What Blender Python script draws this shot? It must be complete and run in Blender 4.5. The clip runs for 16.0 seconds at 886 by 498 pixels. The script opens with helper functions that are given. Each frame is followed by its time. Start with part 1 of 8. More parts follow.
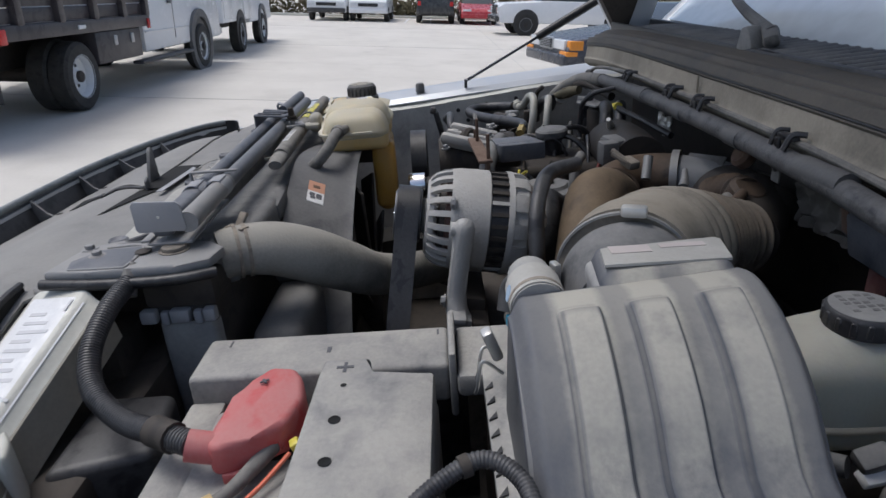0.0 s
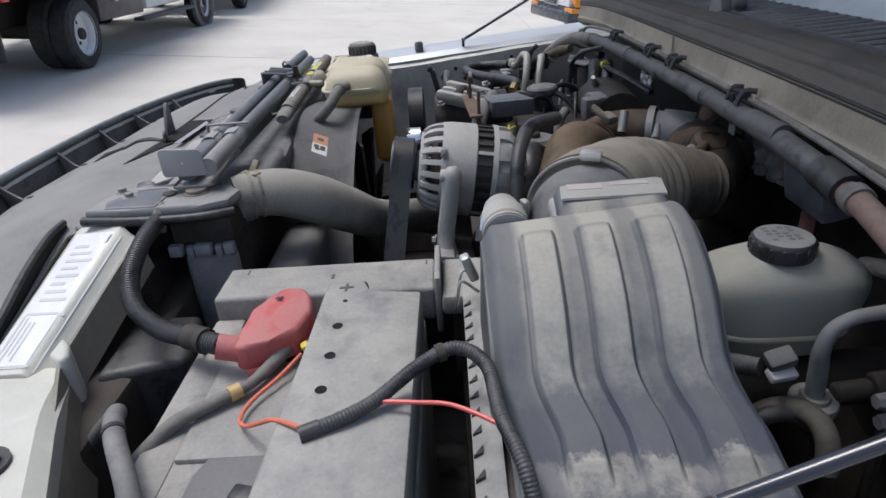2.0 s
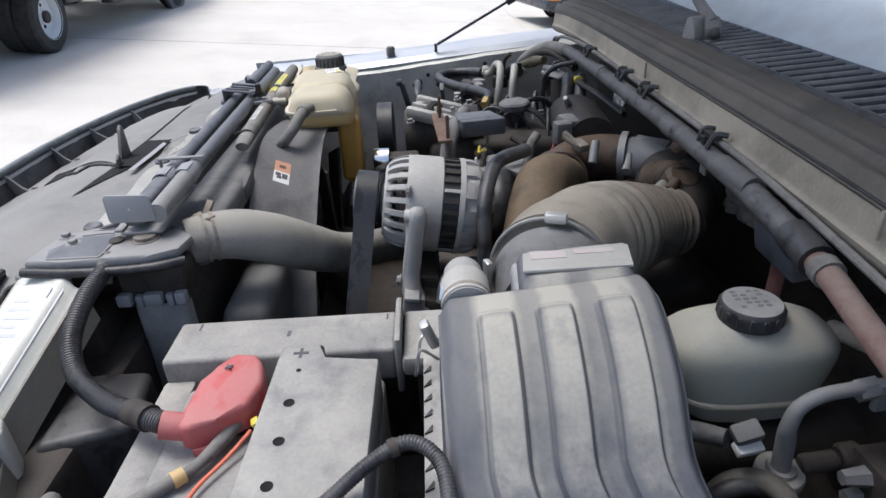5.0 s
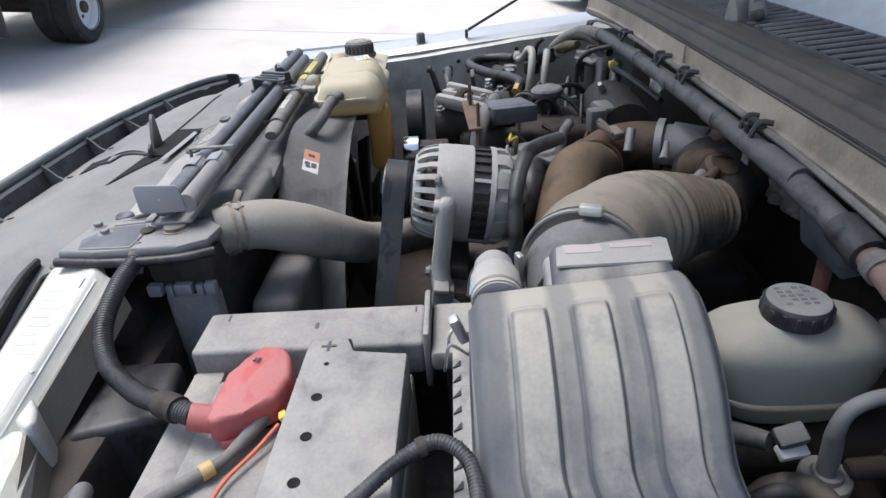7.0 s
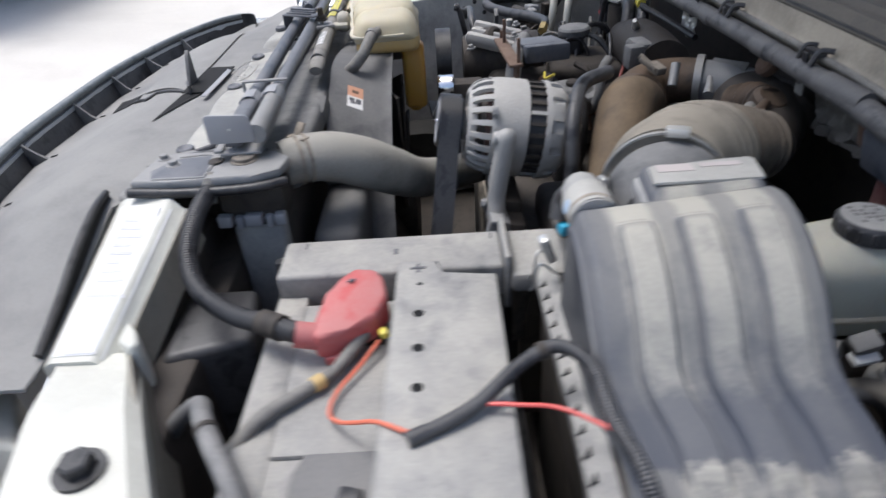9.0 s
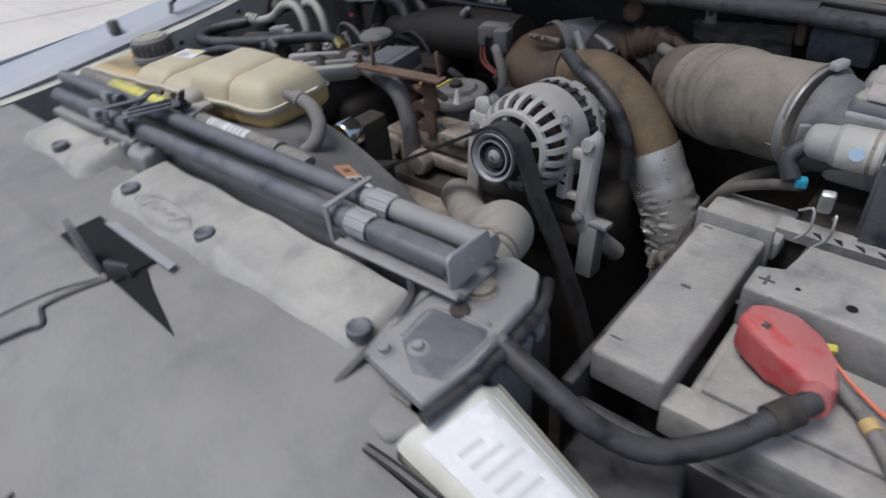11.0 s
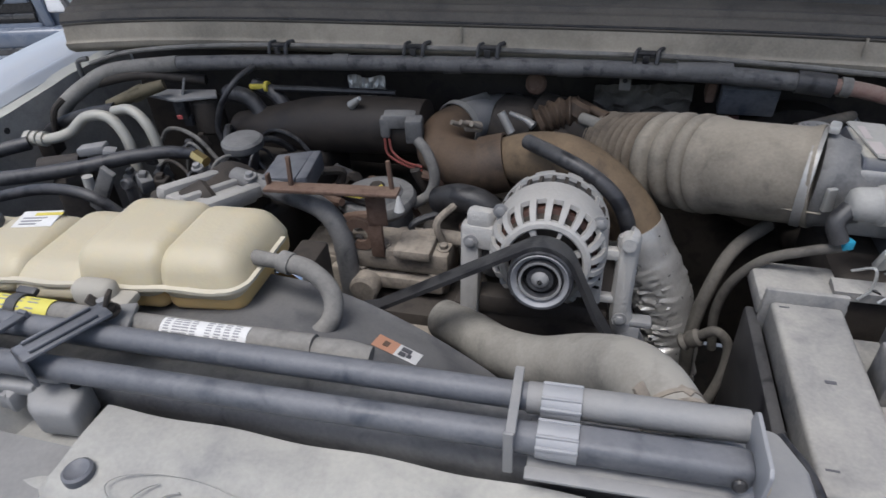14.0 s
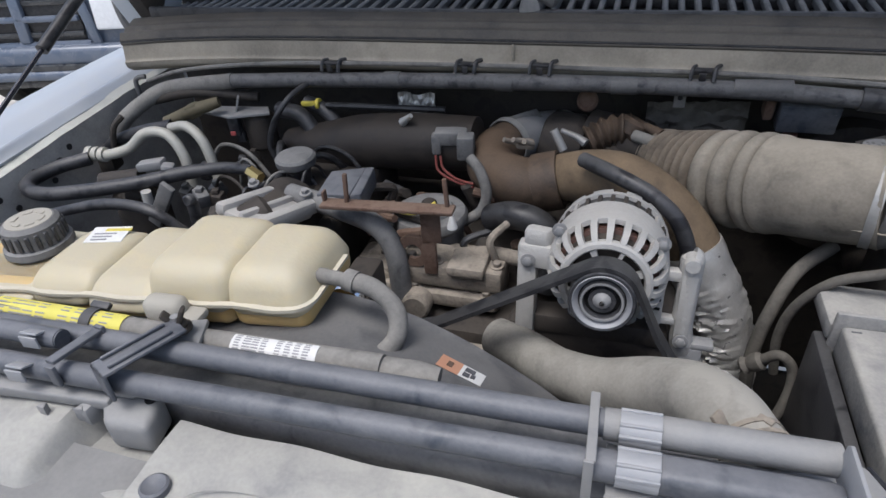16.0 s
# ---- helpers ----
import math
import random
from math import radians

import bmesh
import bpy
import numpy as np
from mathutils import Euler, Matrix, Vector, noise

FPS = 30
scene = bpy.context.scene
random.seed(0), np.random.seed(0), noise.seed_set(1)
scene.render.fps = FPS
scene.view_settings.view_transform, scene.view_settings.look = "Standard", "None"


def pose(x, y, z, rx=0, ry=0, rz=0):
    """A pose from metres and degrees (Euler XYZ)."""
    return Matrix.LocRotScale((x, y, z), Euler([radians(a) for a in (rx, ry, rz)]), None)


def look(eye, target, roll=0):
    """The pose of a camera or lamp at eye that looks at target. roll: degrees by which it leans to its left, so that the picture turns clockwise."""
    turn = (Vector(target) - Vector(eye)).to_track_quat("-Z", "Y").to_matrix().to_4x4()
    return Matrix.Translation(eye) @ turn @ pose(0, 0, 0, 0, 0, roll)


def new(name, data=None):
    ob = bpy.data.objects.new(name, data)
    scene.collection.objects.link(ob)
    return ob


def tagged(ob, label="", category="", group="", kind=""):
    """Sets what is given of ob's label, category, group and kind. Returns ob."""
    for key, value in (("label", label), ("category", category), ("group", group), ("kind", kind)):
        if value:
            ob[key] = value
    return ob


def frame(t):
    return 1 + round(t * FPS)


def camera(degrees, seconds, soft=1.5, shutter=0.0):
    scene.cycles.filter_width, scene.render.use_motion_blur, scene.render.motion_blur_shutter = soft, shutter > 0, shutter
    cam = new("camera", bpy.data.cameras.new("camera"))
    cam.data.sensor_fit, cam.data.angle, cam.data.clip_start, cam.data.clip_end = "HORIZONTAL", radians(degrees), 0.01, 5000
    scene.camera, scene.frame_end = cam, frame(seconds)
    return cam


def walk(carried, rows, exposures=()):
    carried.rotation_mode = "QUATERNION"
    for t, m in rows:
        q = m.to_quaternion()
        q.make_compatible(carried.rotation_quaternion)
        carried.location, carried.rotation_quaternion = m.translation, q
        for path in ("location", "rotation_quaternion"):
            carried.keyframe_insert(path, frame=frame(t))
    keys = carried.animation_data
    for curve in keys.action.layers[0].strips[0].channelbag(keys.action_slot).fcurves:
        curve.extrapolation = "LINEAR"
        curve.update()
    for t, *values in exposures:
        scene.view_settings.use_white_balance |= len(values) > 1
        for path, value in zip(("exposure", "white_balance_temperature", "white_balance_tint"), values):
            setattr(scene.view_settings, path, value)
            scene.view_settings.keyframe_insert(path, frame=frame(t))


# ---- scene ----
cam = camera(71.2, 16.0, 1.5, 0.5)
PATH = [
    (0, (0.927, 0.483, 1.337), (-0.915, 0.456, 0.56), -3.9),
    (0.5, (0.977, 0.488, 1.349), (-0.866, 0.419, 0.576), -4.3),
    (1, (1.023, 0.494, 1.358), (-0.804, 0.406, 0.548), -4.2),
    (1.5, (1.019, 0.497, 1.353), (-0.793, 0.427, 0.509), -4.2),
    (2, (1.026, 0.501, 1.353), (-0.765, 0.455, 0.462), -4.0),
    (2.5, (1.029, 0.506, 1.354), (-0.757, 0.477, 0.455), -4.3),
    (3, (1.028, 0.509, 1.365), (-0.759, 0.482, 0.466), -4.2),
    (3.5, (1.015, 0.515, 1.377), (-0.756, 0.512, 0.447), -3.9),
    (4, (0.993, 0.52, 1.399), (-0.772, 0.545, 0.46), -3.1),
    (6.5, (0.952, 0.527, 1.412), (-0.802, 0.484, 0.452), -3.7),
    (7, (0.949, 0.524, 1.407), (-0.797, 0.446, 0.435), -4.3),
    (7.5, (0.947, 0.528, 1.407), (-0.792, 0.455, 0.421), -4.3),
    (8, (0.955, 0.53, 1.401), (-0.765, 0.446, 0.383), -4.9),
    (8.5, (0.962, 0.538, 1.391), (-0.73, 0.413, 0.333), -5.0),
    (9, (0.979, 0.418, 1.395), (-0.692, 0.393, 0.295), -3.9),
    (9.5, (0.979, 0.166, 1.402), (-0.636, 0.515, 0.276), -4.7),
    (10, (0.865, 0.029, 1.395), (-0.628, 0.722, 0.259), -1.5),
    (10.2, (0.81, -0.017, 1.409), (-0.625, 0.728, 0.232), -2.9),
    (12.3, (0.154, -0.171, 1.457), (-0.135, 1.418, 0.278), -2.3),
    (12.5, (0.125, -0.171, 1.46), (-0.088, 1.433, 0.285), -0.6),
    (13, (0.136, -0.143, 1.47), (-0.135, 1.46, 0.306), -1.2),
    (13.5, (0.17, -0.119, 1.469), (-0.2, 1.471, 0.314), -2.4),
    (14, (0.165, -0.121, 1.473), (-0.283, 1.45, 0.319), -3.0),
    (14.5, (0.15, -0.126, 1.478), (-0.343, 1.442, 0.338), -3.0),
    (15, (0.135, -0.128, 1.477), (-0.389, 1.441, 0.353), -3.4),
    (15.5, (0.13, -0.124, 1.477), (-0.412, 1.44, 0.354), -3.8),
    (16, (0.131, -0.125, 1.48), (-0.412, 1.443, 0.364), -4.2),
]
# the truck stands nose down; its own axes: x to its left side, y to the rear
TRUCK_POSE = pose(0, 0, 0.10, 5.0, 0.35, 0)
EXPOSURES = [(0, -0.06), (1, 0.04), (2, 0.16), (3.5, 0.36), (4.2, 0.46), (6.3, 0.60), (7, 0.61), (8.5, 0.63), (9.2, 0.54), (9.6, 0.34), (10.0, 0.20), (10.2, 0.14), (12.3, -0.12), (12.7, -0.10), (13.5, 0.12), (14.5, 0.29), (16, 0.35)]
walk(cam, [(t, TRUCK_POSE @ look(eye, target, roll)) for t, eye, target, roll in PATH], [(t, e, 6190 if t < 11 else 6150, 10) for t, e in EXPOSURES])


# ---- light ----
world = bpy.data.worlds.new("sky")
scene.world = world
world.use_nodes = True
wn = world.node_tree
sky = wn.nodes.new("ShaderNodeTexSky")
sky.sky_type = 'NISHITA'
sky.sun_disc = False
sky.sun_elevation = radians(68)
sky.sun_rotation = radians(200)
sky.dust_density = 4.0
sky.air_density = 1.0
wn.links.new(sky.outputs[0], wn.nodes["Background"].inputs[0])
wn.nodes["Background"].inputs[1].default_value = 0.14
sun = new("sun", bpy.data.lights.new("sun", 'SUN'))
sun.data.energy = 1.7
sun.data.angle = radians(25)
sun.data.color = (1.0, 0.985, 0.965)
sun.matrix_world = look((-0.7, -1.75, 4.6), (0, 0.2, 0))


# ---- materials ----
def node_material(name):
    m = bpy.data.materials.new(name)
    m.use_nodes = True
    return m, m.node_tree.nodes, m.node_tree.links, m.node_tree.nodes["Principled BSDF"]


def dusty(name, base, dust=(0.30, 0.27, 0.22), amount=0.5, up=0.35, rough=0.6, metal=0.0, scale=14.0, bump=0.15, grain=260.0, trans=0.0):
    """A worn surface: its own colour, under patches of settled dust and a fine grain."""
    m, n, l, bsdf = node_material(name)
    co = n.new("ShaderNodeTexCoord")
    big = n.new("ShaderNodeTexNoise")
    big.inputs["Scale"].default_value, big.inputs["Detail"].default_value, big.inputs["Roughness"].default_value = scale, 6, 0.65
    fine = n.new("ShaderNodeTexNoise")
    fine.inputs["Scale"].default_value, fine.inputs["Detail"].default_value = grain, 3
    l.new(co.outputs["Object"], big.inputs["Vector"])
    l.new(co.outputs["Object"], fine.inputs["Vector"])
    geo = n.new("ShaderNodeNewGeometry")
    sep = n.new("ShaderNodeSeparateXYZ")
    l.new(geo.outputs["Normal"], sep.inputs[0])
    lie = n.new("ShaderNodeMath")
    lie.operation, lie.use_clamp = 'MULTIPLY', True
    l.new(sep.outputs["Z"], lie.inputs[0])
    lie.inputs[1].default_value = up
    patch = n.new("ShaderNodeMapRange")
    patch.inputs["From Min"].default_value, patch.inputs["From Max"].default_value = 0.34, 0.66
    patch.inputs["To Min"].default_value, patch.inputs["To Max"].default_value = amount * 0.45, amount * 1.25
    l.new(big.outputs["Fac"], patch.inputs["Value"])
    streak = n.new("ShaderNodeTexNoise")
    streak.inputs["Scale"].default_value, streak.inputs["Detail"].default_value, streak.inputs["Distortion"].default_value = scale * 2.7, 5, 0.5
    l.new(co.outputs["Object"], streak.inputs["Vector"])
    rub = n.new("ShaderNodeMapRange")
    rub.inputs["From Min"].default_value, rub.inputs["From Max"].default_value = 0.52, 0.72
    rub.inputs["To Min"].default_value, rub.inputs["To Max"].default_value = 0.0, -0.32
    l.new(streak.outputs["Fac"], rub.inputs["Value"])
    settle = n.new("ShaderNodeMath")
    l.new(lie.outputs[0], settle.inputs[0])
    l.new(rub.outputs[0], settle.inputs[1])
    add = n.new("ShaderNodeMath")
    l.new(patch.outputs[0], add.inputs[0])
    l.new(settle.outputs[0], add.inputs[1])
    spot = n.new("ShaderNodeMath")
    spot.operation = 'MULTIPLY_ADD'
    l.new(fine.outputs["Fac"], spot.inputs[0])
    g = 0.36 * min(1.0, 0.15 + 1.6 * amount)
    spot.inputs[1].default_value, spot.inputs[2].default_value = g, -g / 2
    total = n.new("ShaderNodeMath")
    total.use_clamp = True
    l.new(add.outputs[0], total.inputs[0])
    l.new(spot.outputs[0], total.inputs[1])
    mix = n.new("ShaderNodeMix")
    mix.data_type = 'RGBA'
    mix.inputs["A"].default_value, mix.inputs["B"].default_value = (*base, 1), (*dust, 1)
    l.new(total.outputs[0], mix.inputs["Factor"])
    l.new(mix.outputs["Result"], bsdf.inputs["Base Color"])
    gloss = n.new("ShaderNodeMapRange")
    gloss.inputs["To Min"].default_value, gloss.inputs["To Max"].default_value = rough, min(1.0, rough + 0.35)
    l.new(total.outputs[0], gloss.inputs["Value"])
    l.new(gloss.outputs[0], bsdf.inputs["Roughness"])
    if metal:
        shine = n.new("ShaderNodeMapRange")
        shine.inputs["To Min"].default_value, shine.inputs["To Max"].default_value = metal, metal * 0.1
        l.new(total.outputs[0], shine.inputs["Value"])
        l.new(shine.outputs[0], bsdf.inputs["Metallic"])
    if trans:
        bsdf.inputs["Subsurface Weight"].default_value = trans
        bsdf.inputs["Subsurface Radius"].default_value = (0.02, 0.015, 0.008)
        bsdf.inputs["Subsurface Scale"].default_value = 1.0
    b = n.new("ShaderNodeBump")
    b.inputs["Strength"].default_value, b.inputs["Distance"].default_value = bump, 0.002
    l.new(fine.outputs["Fac"], b.inputs["Height"])
    l.new(b.outputs[0], bsdf.inputs["Normal"])
    return m


def plain(name, colour, rough=0.5, metal=0.0, coat=0.0):
    """A clean surface with slight mottling."""
    m, n, l, bsdf = node_material(name)
    tex = n.new("ShaderNodeTexNoise")
    tex.inputs["Scale"].default_value = 30
    co = n.new("ShaderNodeTexCoord")
    l.new(co.outputs["Object"], tex.inputs["Vector"])
    mix = n.new("ShaderNodeMix")
    mix.data_type = 'RGBA'
    mix.inputs["A"].default_value = (*[c * 0.85 for c in colour], 1)
    mix.inputs["B"].default_value = (*[min(1, c * 1.12) for c in colour], 1)
    l.new(tex.outputs["Fac"], mix.inputs["Factor"])
    l.new(mix.outputs["Result"], bsdf.inputs["Base Color"])
    bsdf.inputs["Roughness"].default_value = rough
    bsdf.inputs["Metallic"].default_value = metal
    bsdf.inputs["Coat Weight"].default_value = coat
    return m


GREYDUST = (0.30, 0.295, 0.285)
M_shield = dusty("shield_plastic", (0.115, 0.115, 0.118), (0.262, 0.258, 0.246), 0.72, 0.22, 0.6, scale=5)
M_shield_pale = dusty("shield_plastic_pale", (0.15, 0.152, 0.158), (0.42, 0.41, 0.37), 0.68, 0.18, 0.5, scale=7)
M_black = dusty("black_plastic", (0.018, 0.018, 0.021), (0.21, 0.207, 0.205), 0.15, 0.12, 0.42)
M_blackclean = dusty("black_rubber_clean", (0.016, 0.016, 0.018), GREYDUST, 0.05, 0.05, 0.45)
M_gloss = plain("glossy_rod", (0.020, 0.021, 0.030), 0.22, 0.0, 0.6)
# near-black that stands for the shade inside holes, slots, grooves and gaps
M_depthshade = plain("depth_shade", (0.004, 0.004, 0.004), 0.9)
M_grey = dusty("grey_plastic", (0.05, 0.052, 0.056), (0.27, 0.265, 0.255), 0.42, 0.3, 0.55)
M_well = dusty("inner_fender_metal", (0.12, 0.12, 0.12), (0.48, 0.47, 0.44), 0.78, 0.22, 0.6, scale=6)
M_shroud = dusty("shroud_plastic", (0.045, 0.047, 0.054), (0.22, 0.215, 0.205), 0.4, 0.22, 0.5, scale=7)
M_rubber = dusty("dusty_rubber", (0.05, 0.048, 0.046), (0.27, 0.26, 0.24), 0.62, 0.28, 0.7)
M_hose = dusty("hose_rubber", (0.06, 0.057, 0.053), (0.32, 0.305, 0.27), 0.70, 0.22, 0.7, scale=6)
M_sidehose = dusty("grimy_hose", (0.040, 0.036, 0.032), (0.19, 0.175, 0.15), 0.5, 0.2, 0.65, scale=10)
M_intake = dusty("intake_rubber", (0.075, 0.067, 0.055), (0.33, 0.295, 0.24), 0.66, 0.34, 0.7, scale=9)
M_bellows = dusty("stained_bellows_rubber", (0.050, 0.039, 0.029), (0.28, 0.235, 0.18), 0.52, 0.34, 0.7, scale=9)
M_alu = dusty("cast_aluminium", (0.44, 0.435, 0.42), (0.375, 0.36, 0.335), 0.55, 0.2, 0.5, 0.35, scale=40, bump=0.5)
M_steel = dusty("dusty_steel", (0.20, 0.205, 0.215), (0.29, 0.285, 0.275), 0.55, 0.3, 0.45, 0.35)
M_strap = dusty("pale_zinc_strap", (0.30, 0.31, 0.335), (0.34, 0.34, 0.335), 0.4, 0.2, 0.45, 0.3)
M_rodpaint = dusty("grey_painted_tube", (0.042, 0.050, 0.065), (0.215, 0.217, 0.228), 0.34, 0.30, 0.36, scale=16)
M_bright = dusty("bright_zinc", (0.62, 0.62, 0.60), (0.42, 0.41, 0.38), 0.35, 0.1, 0.3, 0.8)
M_alupipe = dusty("dusty_aluminium_pipe", (0.50, 0.49, 0.44), (0.40, 0.38, 0.32), 0.5, 0.2, 0.4, 0.35)
M_pulley = dusty("worn_pulley_steel", (0.035, 0.037, 0.043), (0.16, 0.16, 0.165), 0.3, 0.1, 0.35, 0.5, scale=30)
M_chrome = plain("polished_pulley", (0.75, 0.75, 0.75), 0.15, 1.0)
M_brown = dusty("oily_brown_boot", (0.026, 0.018, 0.013), (0.19, 0.13, 0.085), 0.42, 0.22, 0.55, scale=9)
M_ochre = dusty("ochre_dusted_boot", (0.040, 0.028, 0.018), (0.25, 0.18, 0.11), 0.52, 0.22, 0.6, scale=11)
M_rust = dusty("rusty_iron", (0.085, 0.045, 0.030), (0.20, 0.14, 0.105), 0.5, 0.2, 0.8, scale=30, bump=0.5)
M_cast = dusty("dusty_cast_iron", (0.090, 0.078, 0.067), (0.335, 0.293, 0.24), 0.62, 0.3, 0.75, scale=26, bump=0.5)
M_brass = dusty("grimy_brass", (0.075, 0.062, 0.034), (0.19, 0.165, 0.11), 0.4, 0.2, 0.55, 0.2)
M_dark = dusty("grimy_dark_metal", (0.024, 0.020, 0.017), (0.13, 0.108, 0.088), 0.18, 0.07, 0.68)
M_plenum = dusty("brown_black_plenum", (0.016, 0.013, 0.011), (0.085, 0.066, 0.052), 0.16, 0.05, 0.6, scale=12)
M_foil = dusty("foil_wrap", (0.70, 0.69, 0.67), (0.38, 0.36, 0.32), 0.46, 0.1, 0.22, 0.8, scale=34, bump=0.3)
M_tank = dusty("cream_tank_plastic", (0.51, 0.445, 0.295), (0.44, 0.41, 0.33), 0.30, 0.25, 0.4, trans=0.2)
M_tankmid = dusty("amber_tank_plastic", (0.54, 0.37, 0.145), (0.44, 0.38, 0.26), 0.22, 0.1, 0.4, trans=0.25)
M_tankseam = dusty("pale_tank_seam", (0.58, 0.53, 0.41), (0.48, 0.455, 0.38), 0.3, 0.2, 0.45)
M_ear = dusty("dusty_beige_ear", (0.36, 0.34, 0.29), (0.36, 0.34, 0.295), 0.5, 0.3, 0.6)
M_tanklow = dusty("amber_tank_leg", (0.52, 0.29, 0.06), (0.40, 0.29, 0.14), 0.15, 0.1, 0.4, trans=0.3)
M_fluid = dusty("milky_tank_plastic", (0.46, 0.475, 0.40), (0.41, 0.39, 0.335), 0.28, 0.55, 0.45, trans=0.4)
M_battery = dusty("battery_case", (0.085, 0.090, 0.105), (0.375, 0.362, 0.33), 0.58, 0.25, 0.55, scale=11, bump=0.3)
M_airbox = dusty("airbox_plastic", (0.026, 0.030, 0.040), (0.33, 0.325, 0.31), 0.22, 0.5, 0.42, scale=7)
M_neck = dusty("dusty_neck_plastic", (0.12, 0.125, 0.14), (0.36, 0.355, 0.335), 0.7, 0.3, 0.5, scale=8)
M_clamp = dusty("dull_band_clamp", (0.42, 0.42, 0.41), (0.25, 0.235, 0.21), 0.5, 0.2, 0.35, 0.7, scale=30)
M_red = dusty("red_rubber", (0.46, 0.05, 0.05), (0.44, 0.31, 0.29), 0.28, 0.2, 0.5)
M_redwire = plain("red_wire", (0.60, 0.09, 0.08), 0.4)
M_oldwire = plain("faded_red_wire", (0.20, 0.05, 0.04), 0.7)
M_orange = plain("orange_sleeve", (0.66, 0.17, 0.10), 0.5)
M_orangelabel = plain("orange_label", (0.52, 0.27, 0.17), 0.6)
M_yellow = plain("yellow_plastic", (0.62, 0.52, 0.08), 0.45)
M_cream = dusty("cream_paint", (0.62, 0.62, 0.555), (0.44, 0.43, 0.385), 0.36, 0.1, 0.35)
# darker copy of the cream paint: side faces' shade in the colour, plus dirt
M_creamshaded = dusty("grimy_shaded_cream_paint", (0.27, 0.255, 0.21), (0.13, 0.12, 0.105), 0.5, 0.0, 0.5, scale=9)
M_silver = dusty("silver_body_paint", (0.44, 0.475, 0.515), (0.50, 0.50, 0.49), 0.2, 0.1, 0.3, 0.2, scale=5, bump=0.02)
M_bluegrey = dusty("blue_grey_edge", (0.10, 0.12, 0.13), (0.36, 0.37, 0.36), 0.3, 0.1, 0.4)
M_cowl = dusty("cowl_metal", (0.09, 0.082, 0.068), (0.42, 0.38, 0.31), 0.70, 0.25, 0.65, scale=4)
M_conduit = dusty("taped_conduit", (0.028, 0.029, 0.034), (0.25, 0.245, 0.24), 0.36, 0.16, 0.5, scale=22, bump=0.4)
M_seal = dusty("hood_seal_rubber", (0.024, 0.023, 0.023), (0.17, 0.152, 0.126), 0.52, 0.08, 0.5, scale=5)
M_label = dusty("white_label", (0.74, 0.74, 0.73), (0.5, 0.49, 0.46), 0.25, 0.1, 0.5)
M_sticker = dusty("white_sticker", (0.78, 0.785, 0.78), (0.50, 0.51, 0.53), 0.34, 0.0, 0.35, scale=22)
M_faint = plain("faint_print", (0.56, 0.56, 0.57), 0.6)
M_ink = plain("label_ink", (0.09, 0.09, 0.10), 0.6)
M_print = plain("grey_print", (0.30, 0.30, 0.31), 0.6)
# pale base colour paints the sky's reflection onto the windscreen
M_skyglass = plain("sky_painted_glass", (0.64, 0.69, 0.71), 0.08, 0.0, 0.6)
M_concrete = dusty("concrete", (0.50, 0.472, 0.422), (0.66, 0.63, 0.57), 0.6, 0.0, 0.8, scale=0.5, grain=30, bump=0.2)


